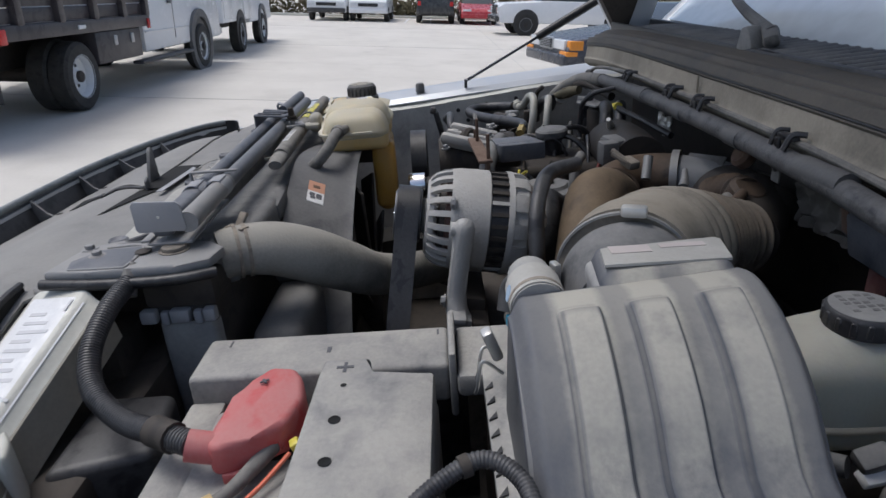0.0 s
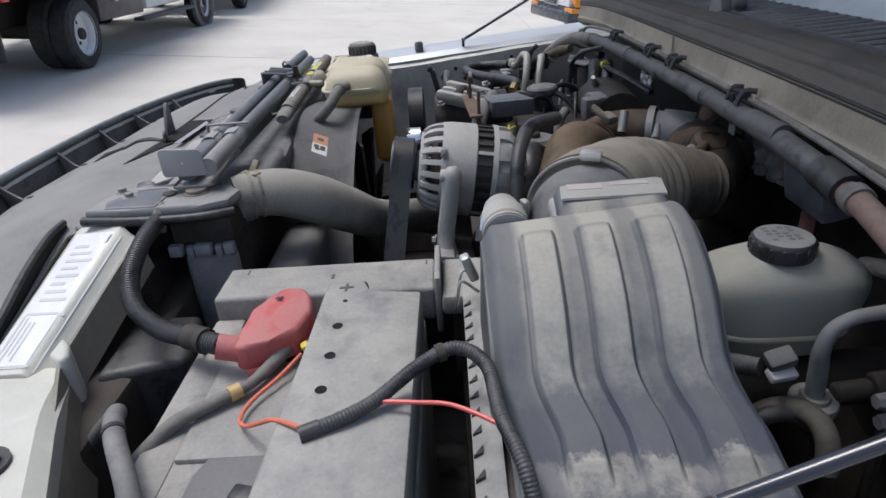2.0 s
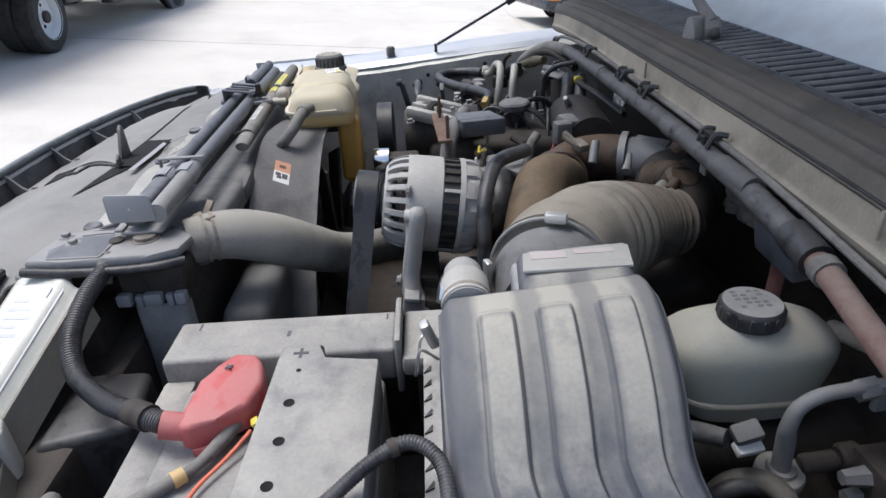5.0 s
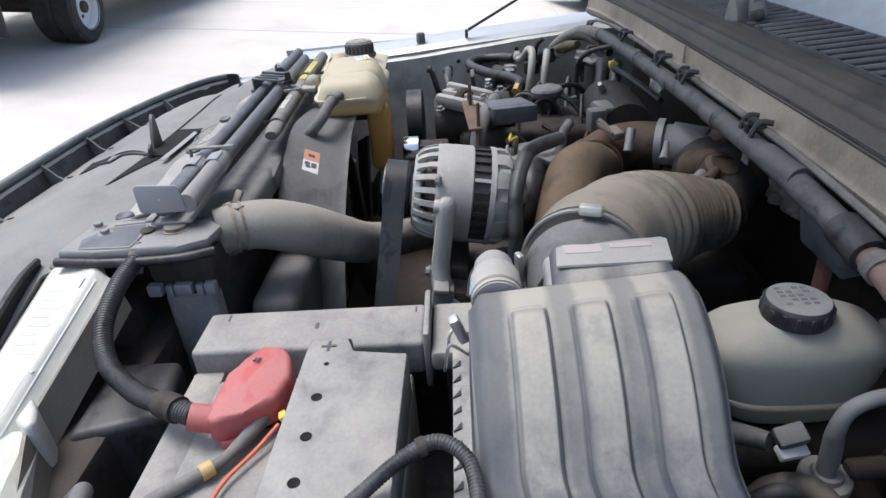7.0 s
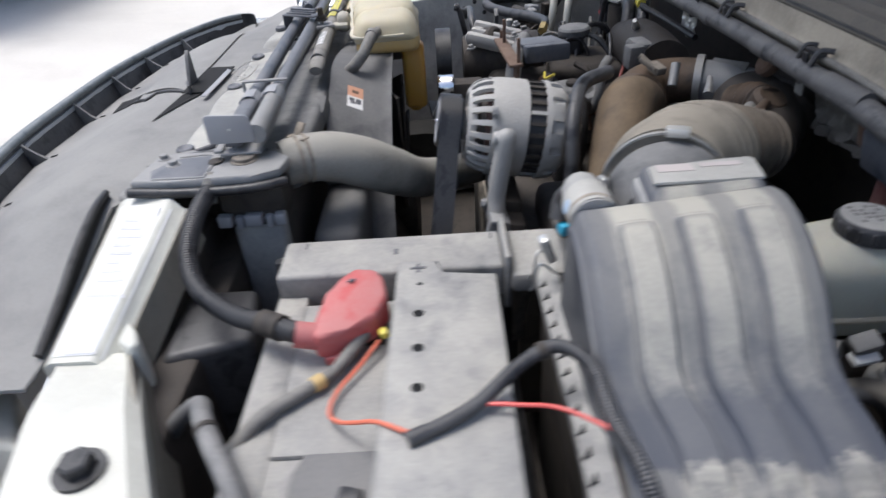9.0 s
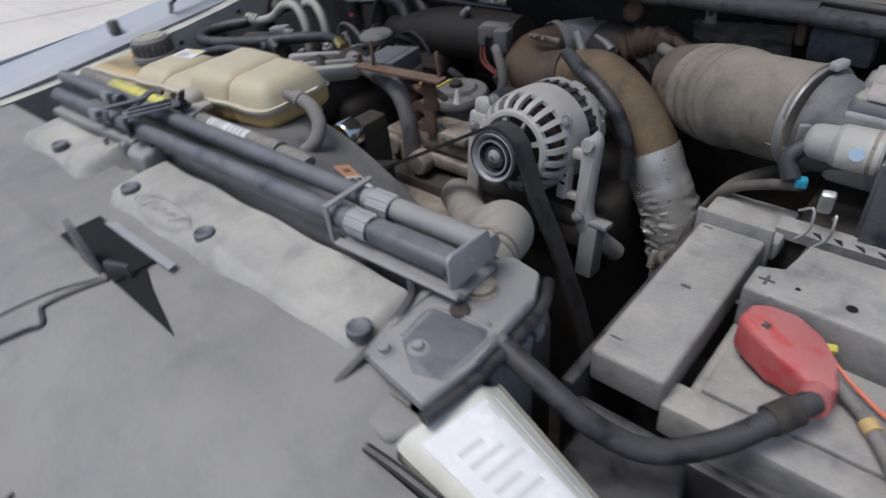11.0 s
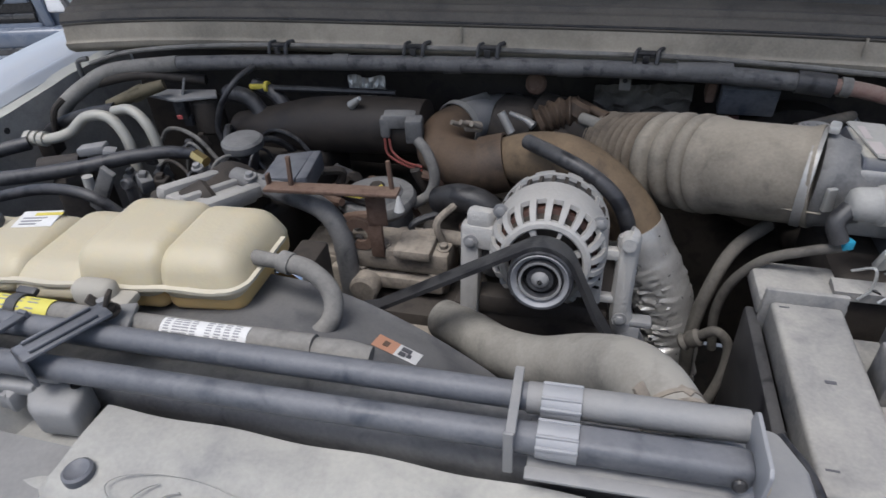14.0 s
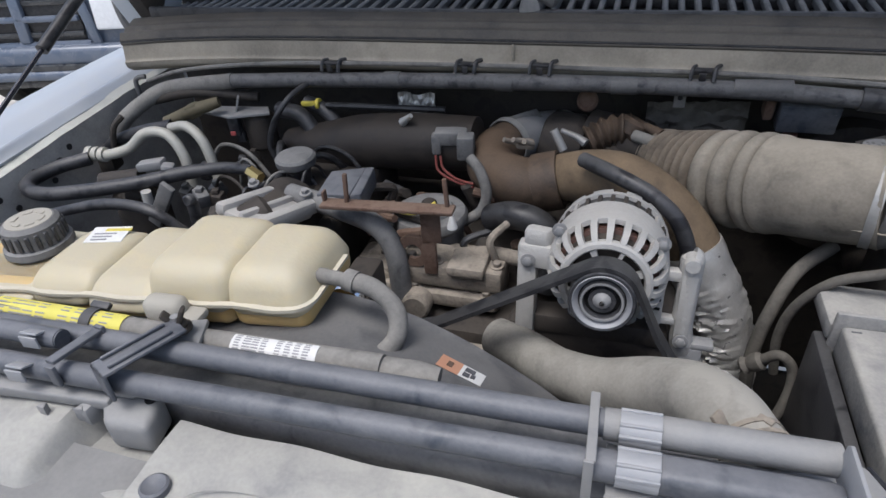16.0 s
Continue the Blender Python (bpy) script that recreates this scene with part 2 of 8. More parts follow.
def washed_dust():
    """The air box lid: settled dust above, rubbed and washed off in ragged patches towards the fender."""
    m = dusty("airbox_lid", (0.060, 0.068, 0.090), (0.42, 0.40, 0.345), 0.56, 0.50, 0.42, scale=8)
    n, l = m.node_tree.nodes, m.node_tree.links
    mix = next(k for k in n if k.bl_idname == "ShaderNodeMix")
    was = mix.inputs["Factor"].links[0].from_socket
    co = n.new("ShaderNodeTexCoord")
    sep = n.new("ShaderNodeSeparateXYZ")
    l.new(co.outputs["Object"], sep.inputs[0])
    tex = n.new("ShaderNodeTexNoise")
    tex.inputs["Scale"].default_value, tex.inputs["Detail"].default_value, tex.inputs["Roughness"].default_value = 45, 8, 0.75
    l.new(co.outputs["Object"], tex.inputs["Vector"])
    wob = n.new("ShaderNodeMath")
    wob.operation = 'MULTIPLY_ADD'
    l.new(tex.outputs["Fac"], wob.inputs[0])
    wob.inputs[1].default_value = 0.07
    l.new(sep.outputs["X"], wob.inputs[2])
    ramp = n.new("ShaderNodeValToRGB")
    e = ramp.color_ramp.elements
    e[0].position, e[0].color = 0.0, (1, 1, 1, 1)
    e[1].position, e[1].color = 1.0, (0.15, 0.15, 0.15, 1)
    for p, c in ((0.36, 1.0), (0.54, 0.22), (0.74, 0.14), (0.785, 0.9), (0.83, 0.85), (0.90, 0.25)):
        k = e.new(p)
        k.color = (c, c, c, 1)
    fit_ = n.new("ShaderNodeMapRange")
    fit_.inputs["From Min"].default_value, fit_.inputs["From Max"].default_value = 0.60, 0.80
    l.new(wob.outputs[0], fit_.inputs["Value"])
    l.new(fit_.outputs[0], ramp.inputs["Fac"])
    # takes dust colour away along the ribs' edges and creases
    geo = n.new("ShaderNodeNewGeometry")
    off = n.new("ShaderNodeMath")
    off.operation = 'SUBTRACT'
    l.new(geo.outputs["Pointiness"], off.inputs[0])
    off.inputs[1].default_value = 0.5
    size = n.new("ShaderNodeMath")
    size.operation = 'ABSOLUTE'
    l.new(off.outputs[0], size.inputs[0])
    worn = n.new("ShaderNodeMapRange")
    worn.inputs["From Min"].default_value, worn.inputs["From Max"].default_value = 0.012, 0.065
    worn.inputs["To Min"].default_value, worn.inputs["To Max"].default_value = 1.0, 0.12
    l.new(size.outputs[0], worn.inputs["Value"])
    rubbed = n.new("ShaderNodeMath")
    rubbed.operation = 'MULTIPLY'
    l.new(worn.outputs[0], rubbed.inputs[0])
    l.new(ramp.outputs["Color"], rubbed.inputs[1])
    flare_ = n.new("ShaderNodeMapRange")
    flare_.interpolation_type = 'SMOOTHSTEP'
    flare_.inputs["From Min"].default_value, flare_.inputs["From Max"].default_value = 0.645, 0.70
    flare_.inputs["To Min"].default_value, flare_.inputs["To Max"].default_value = 0.0, -0.012
    l.new(sep.outputs["X"], flare_.inputs["Value"])
    drift = n.new("ShaderNodeMath")
    drift.operation = 'MULTIPLY_ADD'
    l.new(tex.outputs["Fac"], drift.inputs[0])
    drift.inputs[1].default_value = 0.010
    l.new(sep.outputs["Y"], drift.inputs[2])
    across = n.new("ShaderNodeMath")
    l.new(drift.outputs[0], across.inputs[0])
    l.new(flare_.outputs[0], across.inputs[1])
    # less dust colour in the grooves and along both sides of the lid
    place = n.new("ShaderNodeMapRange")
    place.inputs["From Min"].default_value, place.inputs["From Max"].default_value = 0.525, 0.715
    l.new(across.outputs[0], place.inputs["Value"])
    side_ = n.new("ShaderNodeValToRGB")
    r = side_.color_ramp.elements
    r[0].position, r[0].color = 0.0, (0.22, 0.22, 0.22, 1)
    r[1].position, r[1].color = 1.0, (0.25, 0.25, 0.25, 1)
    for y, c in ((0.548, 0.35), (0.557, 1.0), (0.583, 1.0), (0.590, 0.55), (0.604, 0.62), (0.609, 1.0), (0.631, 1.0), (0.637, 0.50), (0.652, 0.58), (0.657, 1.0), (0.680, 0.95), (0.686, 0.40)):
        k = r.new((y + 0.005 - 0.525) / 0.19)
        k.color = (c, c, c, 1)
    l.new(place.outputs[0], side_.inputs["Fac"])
    banded = n.new("ShaderNodeMath")
    banded.operation = 'MULTIPLY'
    l.new(rubbed.outputs[0], banded.inputs[0])
    l.new(side_.outputs["Color"], banded.inputs[1])
    mul = n.new("ShaderNodeMath")
    mul.operation = 'MULTIPLY'
    l.new(was, mul.inputs[0])
    l.new(banded.outputs[0], mul.inputs[1])
    l.new(mul.outputs[0], mix.inputs["Factor"])
    return m


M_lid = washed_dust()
M_sleeve = dusty("pale_sleeve", (0.50, 0.49, 0.46), (0.36, 0.35, 0.32), 0.5, 0.3, 0.5)

# ---- mesh helpers ----
TRUCK = []
ORIGIN = {}


def part(name, bm, material, parent=None, label=""):
    """One mesh object from a bmesh, under its thing or part."""
    bmesh.ops.recalc_face_normals(bm, faces=bm.faces)
    me = bpy.data.meshes.new(name)
    bm.to_mesh(me)
    bm.free()
    me.materials.append(material)
    me.polygons.foreach_set("use_smooth", [True] * len(me.polygons))
    me.set_sharp_from_angle(angle=radians(38))
    ob = new(name, me)
    if parent is not None:
        ob.parent = parent
        if parent.name in ORIGIN:
            ob.matrix_parent_inverse = Matrix.Translation(ORIGIN[parent.name]).inverted()
    if label:
        ob["label"] = label
    return ob


def thing(name, origin, label, category, group="", kind="", truck=True):
    ob = new(name)
    ob.empty_display_size = 0.05
    ob.location = origin
    ORIGIN[ob.name] = Vector(origin)
    if truck:
        TRUCK.append(ob)
    return tagged(ob, label, category, group, kind)


def single(name, bm, material, label, category, group="", kind="", truck=True):
    ob = part(name, bm, material)
    if truck:
        TRUCK.append(ob)
    return tagged(ob, label, category, group, kind)


def join(*bms):
    out = bmesh.new()
    for b in bms:
        me = bpy.data.meshes.new("tmp")
        b.to_mesh(me)
        b.free()
        out.from_mesh(me)
        bpy.data.meshes.remove(me)
    return out


def rbox(x0, x1, y0, y1, z0, z1, b=0.004, seg=2, m=None):
    bm = bmesh.new()
    bmesh.ops.create_cube(bm, size=1)
    for v in bm.verts:
        v.co = Vector(((x0 + x1) / 2 + v.co.x * (x1 - x0), (y0 + y1) / 2 + v.co.y * (y1 - y0), (z0 + z1) / 2 + v.co.z * (z1 - z0)))
    if b:
        bmesh.ops.bevel(bm, geom=bm.edges[:], offset=b, segments=seg, profile=0.5, affect='EDGES', clamp_overlap=True)
    if m is not None:
        bmesh.ops.transform(bm, matrix=m, verts=bm.verts)
    return bm


def obox(centre, size, rot=(0, 0, 0), b=0.003, seg=2):
    """A bevelled box about a centre, turned."""
    sx, sy, sz = [s / 2 for s in size]
    return rbox(-sx, sx, -sy, sy, -sz, sz, b, seg, pose(*centre, *rot))


def prism(outline, z0, z1, b=0.003, m=None, seg=2):
    """An upright slab over a plan outline."""
    bm = bmesh.new()
    low = [bm.verts.new((x, y, z0)) for x, y in outline]
    top = [bm.verts.new((x, y, z1)) for x, y in outline]
    n = len(outline)
    bm.faces.new(low[::-1])
    bm.faces.new(top)
    for i in range(n):
        bm.faces.new((low[i], low[(i + 1) % n], top[(i + 1) % n], top[i]))
    if b:
        bmesh.ops.bevel(bm, geom=bm.edges[:], offset=b, segments=seg, profile=0.5, affect='EDGES', clamp_overlap=True)
    if m is not None:
        bmesh.ops.transform(bm, matrix=m, verts=bm.verts)
    return bm


def spline(points, res=8):
    """A smooth line through the points."""
    p = [Vector(q) for q in points]
    p = [2 * p[0] - p[1]] + p + [2 * p[-1] - p[-2]]
    out = []
    for i in range(1, len(p) - 2):
        a, b, c, d = p[i - 1:i + 3]
        for k in range(res):
            t = k / res
            out.append(0.5 * (2 * b + (c - a) * t + (2 * a - 5 * b + 4 * c - d) * t * t + (3 * b - a - 3 * c + d) * t ** 3))
    out.append(p[-2])
    return out


def tube(points, radius, segs=14, res=8, flat=1.0, caps=True, smooth=True):
    """A pipe along a smooth line; radius: a number, a list by point, or a function of the way along it (0 to 1)."""
    line = spline(points, res) if smooth else [Vector(q) for q in points]
    n = len(line)
    length = [0.0]
    for a, b in zip(line, line[1:]):
        length.append(length[-1] + (b - a).length)
    total = length[-1]
    bm = bmesh.new()
    rings = []
    side = None
    for i, c in enumerate(line):
        way = (line[min(i + 1, n - 1)] - line[max(i - 1, 0)]).normalized()
        if side is None:
            side = way.cross(Vector((0, 0, 1)))
            if side.length < 0.1:
                side = way.cross(Vector((0, 1, 0)))
        side = (side - way * side.dot(way)).normalized()
        up = way.cross(side)
        if callable(radius):
            r = radius(length[i] / total)
        elif isinstance(radius, (list, tuple)):
            f = i / (n - 1) * (len(radius) - 1)
            k = min(int(f), len(radius) - 2)
            r = radius[k] + (radius[k + 1] - radius[k]) * (f - k)
        else:
            r = radius
        rings.append([bm.verts.new(c + side * math.cos(a) * r + up * math.sin(a) * r * flat) for a in [2 * math.pi * j / segs for j in range(segs)]])
    for a, b in zip(rings, rings[1:]):
        for j in range(segs):
            bm.faces.new((a[j], a[(j + 1) % segs], b[(j + 1) % segs], b[j]))
    if caps:
        bm.faces.new(rings[0][::-1])
        bm.faces.new(rings[-1])
    return bm


def loom(points, r, pitch=0.0042, segs=10):
    """Ribbed split conduit."""
    line = spline(points, 10)
    total = sum((b - a).length for a, b in zip(line, line[1:]))
    count = max(8, int(total / pitch * 4))
    acc, fine, k, want = 0.0, [line[0]], 1, total / count
    for a, b in zip(line, line[1:]):
        d = (b - a).length
        while acc + d >= want * k and k < count:
            fine.append(a + (b - a) * ((want * k - acc) / d))
            k += 1
        acc += d
    fine.append(line[-1])
    step = [r, r, r * 0.91, r * 0.91]
    state = [0]

    def rad(_):
        state[0] += 1
        return step[state[0] % 4]
    return tube(fine, rad, segs, smooth=False)


def lathe(profile, origin, axis=(0, 0, 1), segs=32, arc=(0, 360)):
    """A turned form: profile of (radius, height along the axis)."""
    bm = bmesh.new()
    q = Vector(axis).to_track_quat('Z', 'Y').to_matrix().to_4x4()
    m = Matrix.Translation(origin) @ q
    whole = arc[1] - arc[0] >= 360
    count = segs if whole else segs + 1
    rings = []
    for r, h in profile:
        if r < 1e-5:
            rings.append([bm.verts.new(m @ Vector((0, 0, h)))] * count)
        else:
            rings.append([bm.verts.new(m @ Vector((r * math.cos(a), r * math.sin(a), h)))
                          for a in [radians(arc[0] + (arc[1] - arc[0]) * j / segs) for j in range(count)]])
    for a, b in zip(rings, rings[1:]):
        for j in range(segs):
            k = (j + 1) % count
            f = []
            for v in (a[j], a[k], b[k], b[j]):
                if v not in f:
                    f.append(v)
            if len(f) > 2:
                bm.faces.new(f)
    return bm


def disc_profile(r, h, b=0.002):
    return [(0, 0), (r - b, 0), (r, b), (r, h - b), (r - b, h), (0, h)]


def shell(fn, nu, nv, thick=0.003, down=(0, 0, -1)):
    """A thin skin over fn(u, v), given thickness."""
    bm = bmesh.new()
    d = Vector(down) * thick
    top = [[Vector(fn(i / nu, j / nv)) for j in range(nv + 1)] for i in range(nu + 1)]
    a = [[bm.verts.new(p) for p in row] for row in top]
    b = [[bm.verts.new(p + d) for p in row] for row in top]
    for i in range(nu):
        for j in range(nv):
            bm.faces.new((a[i][j], a[i + 1][j], a[i + 1][j + 1], a[i][j + 1]))
            bm.faces.new((b[i][j], b[i][j + 1], b[i + 1][j + 1], b[i + 1][j]))
    for i in range(nu):
        bm.faces.new((a[i][0], b[i][0], b[i + 1][0], a[i + 1][0]))
        bm.faces.new((a[i][nv], a[i + 1][nv], b[i + 1][nv], b[i][nv]))
    for j in range(nv):
        bm.faces.new((a[0][j], a[0][j + 1], b[0][j + 1], b[0][j]))
        bm.faces.new((a[nu][j], b[nu][j], b[nu][j + 1], a[nu][j + 1]))
    return bm


def curve_at(points, t):
    """Linear look-up in rows of (t, value...)."""
    for a, b in zip(points, points[1:]):
        if t <= b[0]:
            f = 0 if b[0] == a[0] else max(0, (t - a[0]) / (b[0] - a[0]))
            return [p + (q - p) * f for p, q in zip(a[1:], b[1:])]
    return list(points[-1][1:])


def step(a, b, t):
    t = min(1, max(0, (t - a) / (b - a)))
    return t * t * (3 - 2 * t)


def hexbolt(origin, axis=(0, 0, 1), r=0.008, h=0.006):
    return join(lathe([(0, 0), (r * 1.5, 0), (r * 1.5, h * 0.3), (0, h * 0.3)], origin, axis, 20),
                lathe([(r, h * 0.3), (r, h * 0.9), (r * 0.85, h), (0, h)], origin, axis, 6))


def bars(parent, rows, thick=0.0006, material=None, m=None):
    """Unreadable print as flat bars: rows of (x0, x1, y0, y1) in the label's own plane."""
    bms = [rbox(x0, x1, y0, y1, 0, thick, 0, 1, m) for x0, x1, y0, y1 in rows]
    return part("print", join(*bms), material or M_ink, parent)


# ---- ground ----
bm = bmesh.new()
bmesh.ops.create_grid(bm, x_segments=2, y_segments=2, size=400)
ground = single("ground", bm, M_concrete, "pale dusty concrete parking lot", "ground", kind="structure", truck=False)

# ---- truck body ----
truck = thing("pickup_truck", (-0.1, 0.4, -0.1), "silver pickup truck with its hood raised over a dusty engine", "truck")

# big front shield panel with a curved rim
RIM = [(-0.69, -0.69, -0.085), (-0.65, -0.65, -0.128), (-0.56, -0.56, -0.170), (-0.46, -0.46, -0.200), (-0.32, -0.32, -0.226), (-0.19, -0.19, -0.236),
       (0.045, 0.045, -0.236), (0.20, 0.20, -0.216), (0.33, 0.33, -0.186), (0.448, 0.448, -0.148), (0.525, 0.525, -0.126), (0.60, 0.60, -0.09)]


def shield_z(x, y):
    return 1.018 + 0.047 * step(-0.21, -0.03, y) + 0.003 * math.sin(9 * x) - 0.060 * step(0.27, 0.56, x) - 0.004 * step(0.0, 0.005, x - 0.30 + 0.25 * y) - 0.034 * step(-0.38, -0.60, x) * step(0.06, -0.05, y)


def shield_low(u, v):
    x = -0.69 + 1.258 * u
    front = curve_at([(r[0], r[2]) for r in RIM], x)[0] + 0.012
    back = 0.11 - 0.09 * step(0.28, 0.33, x)
    y = front + (back - front) * v
    return x, y, shield_z(x, y) - 0.010 * step(0.08, 0.0, v)


part("front_shield", shell(shield_low, 90, 24, 0.004), M_shield, truck, "grey dusty plastic panel behind the grille")


def on_shield(quad, lift, n=8):
    """A thin patch that follows the shield: four corners (x, y) in order."""
    a, b, c, d = [Vector((*q, 0)) for q in quad]

    def f(u, v):
        p = a.lerp(b, u).lerp(d.lerp(c, u), v)
        return p.x, p.y, shield_z(p.x, p.y) + lift
    return shell(f, n, n, 0.0008)


def shield_high(u, v):
    x = -0.50 + 0.745 * u
    wave = 0.012 * math.sin(18 * x) * step(0.15, 0.0, v)
    y = 0.046 + wave + 0.100 * v
    z = 1.053 + 0.024 * step(0.0, 0.3, v) + 0.004 * step(0.3, 0.7, v) - 0.02 * step(0.97, 1.0, v)
    z -= 0.018 * step(0.975, 1.0, u)
    z -= 0.030 * step(-0.312, -0.290, x) * step(-0.205, -0.222, x) * (0.55 + 0.45 * step(0.2, 0.9, v))
    z += 0.003 * math.sin(23 * x + 1.0) * (1 - v) + 0.002 * math.sin(51 * x)
    return x, y, z


high = part("radiator_cover", shell(shield_high, 150, 24, 0.02), M_shield_pale, truck, "pale dusty plastic radiator cover")
for x in (-0.40, -0.187, -0.017, 0.229):
    part("push_pin", lathe([(0, 0.0015), (0.006, 0.002), (0.0095, 0.0045), (0.0115, 0.003), (0.0118, -0.004)], (x, 0.082, 1.0785), segs=24), M_rodpaint, high, "blue-grey push pin")
def rim_wall(u, v):
    x = -0.69 + 1.29 * u
    y = curve_at([(r[0], r[2]) for r in RIM], x)[0]
    return x, y + 0.016 * (1 - v) - 0.002, 0.998 + 0.052 * v


part("rim_wall", shell(rim_wall, 80, 4, 0.003, (0, -1, 0)), M_black, truck, "dark inner wall of the grille rim")
rim = join(tube([(r[1], r[2], 1.050) for r in RIM], 0.006, 10, 8), tube([(r[1], r[2] - 0.013, 1.044) for r in RIM], 0.007, 10, 8))
part("grille_rim", rim, M_bluegrey, truck, "painted upper edge of the grille")


def grille_face(u, v):
    x = -0.69 + 1.29 * u
    y = curve_at([(r[0], r[2]) for r in RIM], x)[0] - 0.006 - 0.05 * v
    return x, y, 1.04 - 0.34 * v


part("grille_surround", shell(grille_face, 40, 6, 0.01, (0, 1, 0)), M_silver, truck)

RIM_END = spline([Vector((-0.58, -0.160, 0)), Vector((-0.65, -0.126, 0)), Vector((-0.692, -0.088, 0)), Vector((-0.688, -0.055, 0)), Vector((-0.650, -0.036, 0)), Vector((-0.60, -0.030, 0))], 8)


def rim_end(u, v):
    f = u * (len(RIM_END) - 1)
    k = min(int(f), len(RIM_END) - 2)
    q = RIM_END[k].lerp(RIM_END[k + 1], f - k)
    return q.x, q.y, 0.99 + (0.064 - 0.020 * step(0.65, 1.0, u)) * v


part("rim_end", shell(rim_end, 40, 6, 0.005, (1, 0, 0)), M_blackclean, truck, "black curved end of the grille rim")

# cream painted headlight carrier
strip = [(0.322, 0.026, 1.061), (0.350, 0.116, 1.075), (0.539, 0.084, 1.002), (0.537, 0.020, 1.000)]


def carrier(u, v):
    a, b = Vector(strip[0]).lerp(Vector(strip[3]), u), Vector(strip[1]).lerp(Vector(strip[2]), u)
    p = a.lerp(b, v)
    p.z -= 0.006 * step(0.12, 0, v) + 0.018 * step(0.70, 1, v) ** 2
    return p


carrier_panel = part("headlight_carrier", shell(carrier, 20, 14, 0.03), M_cream, truck, "cream painted metal carrier with a sticker")


def carrier_wall(u, v):
    p = Vector(strip[1]).lerp(Vector(strip[2]), u)
    return p.x + 0.004 * v, p.y + 0.003 + 0.010 * v, p.z - 0.017 - 0.040 * v


# the side's shade comes from the darker cream
part("carrier_side", shell(carrier_wall, 12, 4, 0.003, (0, -1, 0)), M_creamshaded, truck, "cream painted side of the headlight carrier")


def carrier_low(u, v):
    x = 0.522 + 0.36 * u
    return x, 0.03 + 0.10 * u + (0.075 + 0.07 * u) * v, 0.995 + 0.02 * step(0, 0.3, u) - 0.01 * step(0.9, 1, v)


part("fender_support", shell(carrier_low, 16, 8, 0.03), M_cream, truck, "cream painted metal fender support")
SUPPORT = [(0.530, 0.106, 1.004), (0.545, 0.113, 1.006), (0.60, 0.139, 1.004), (0.70, 0.186, 1.006), (0.80, 0.233, 1.004)]


def support_wall(u, v):
    p = spline(SUPPORT, 4)
    q = p[min(int(u * (len(p) - 1)), len(p) - 1)]
    return q.x, q.y + 0.012 * v, q.z - 0.085 * v


part("support_tab", prism([(0.495, 0.092), (0.528, 0.095), (0.540, 0.112), (0.532, 0.118), (0.512, 0.108)], 0.955, 1.016, 0.005, None, 3), M_cream, truck)
# flange uses the shaded cream as well
part("support_flange", shell(support_wall, 20, 4, 0.004, (0, -1, 0)), M_creamshaded, truck, "cream painted upright flange")
part("black_bolt", hexbolt((0.676, 0.13, 1.014), (0, 0, 1), 0.013, 0.016), M_blackclean, truck, "black hex bolt")

# latch bracket
bracket = thing("latch_bracket", (0.31, 0.16, 1.06), "grey dusty stamped steel bracket with a round bolt", "bracket")
plate_outline = [(0.262, 0.060), (0.332, 0.050), (0.338, 0.10), (0.334, 0.192), (0.318, 0.224), (0.284, 0.230), (0.262, 0.206), (0.254, 0.12), (0.264, 0.080)]
part("plate", prism(plate_outline, 1.074, 1.087, 0.005), M_steel, bracket)
part("pressed_panel", prism([(0.272, 0.132), (0.325, 0.138), (0.331, 0.128), (0.330, 0.076), (0.306, 0.068), (0.276, 0.088)], 1.0862, 1.0874, 0.0005), M_rodpaint, bracket, "blue-grey pressed recess")
part("pressed_border", tube([(0.330, 0.078, 1.0872), (0.3315, 0.128, 1.0874), (0.325, 0.139, 1.0874), (0.272, 0.133, 1.0874), (0.2715, 0.092, 1.0872)], 0.0016, 8), M_steel, bracket)
part("side_flange", join(tube([(0.258, 0.195, 1.083), (0.252, 0.120, 1.084), (0.262, 0.062, 1.081)], 0.0050, 8)), M_steel, bracket)
part("rubber_strip", tube([(0.322, 0.230, 1.072), (0.337, 0.196, 1.073), (0.341, 0.15, 1.073), (0.341, 0.10, 1.074), (0.334, 0.048, 1.074)], 0.0060, 10), M_blackclean, bracket, "black rubber strip along the edge")
part("bolt_washer", lathe(disc_profile(0.009, 0.0016, 0.0005), (0.292, 0.142, 1.0882), segs=24), M_dark, bracket)
part("round_bolt", lathe([(0.017, 0), (0.017, 0.003), (0.0135, 0.003), (0.0135, 0.007), (0.012, 0.008), (0, 0.008)], (0.288, 0.175, 1.085), segs=28), M_cast, bracket, "large round washer bolt")
for p in ((0.272, 0.072, 1.086), (0.292, 0.090, 1.086)):
    part("bolt", join(lathe(disc_profile(0.0095, 0.0015, 0.0004), p, segs=18), hexbolt(p, r=0.0052, h=0.007)), M_steel, bracket, "hex bolt on a washer")

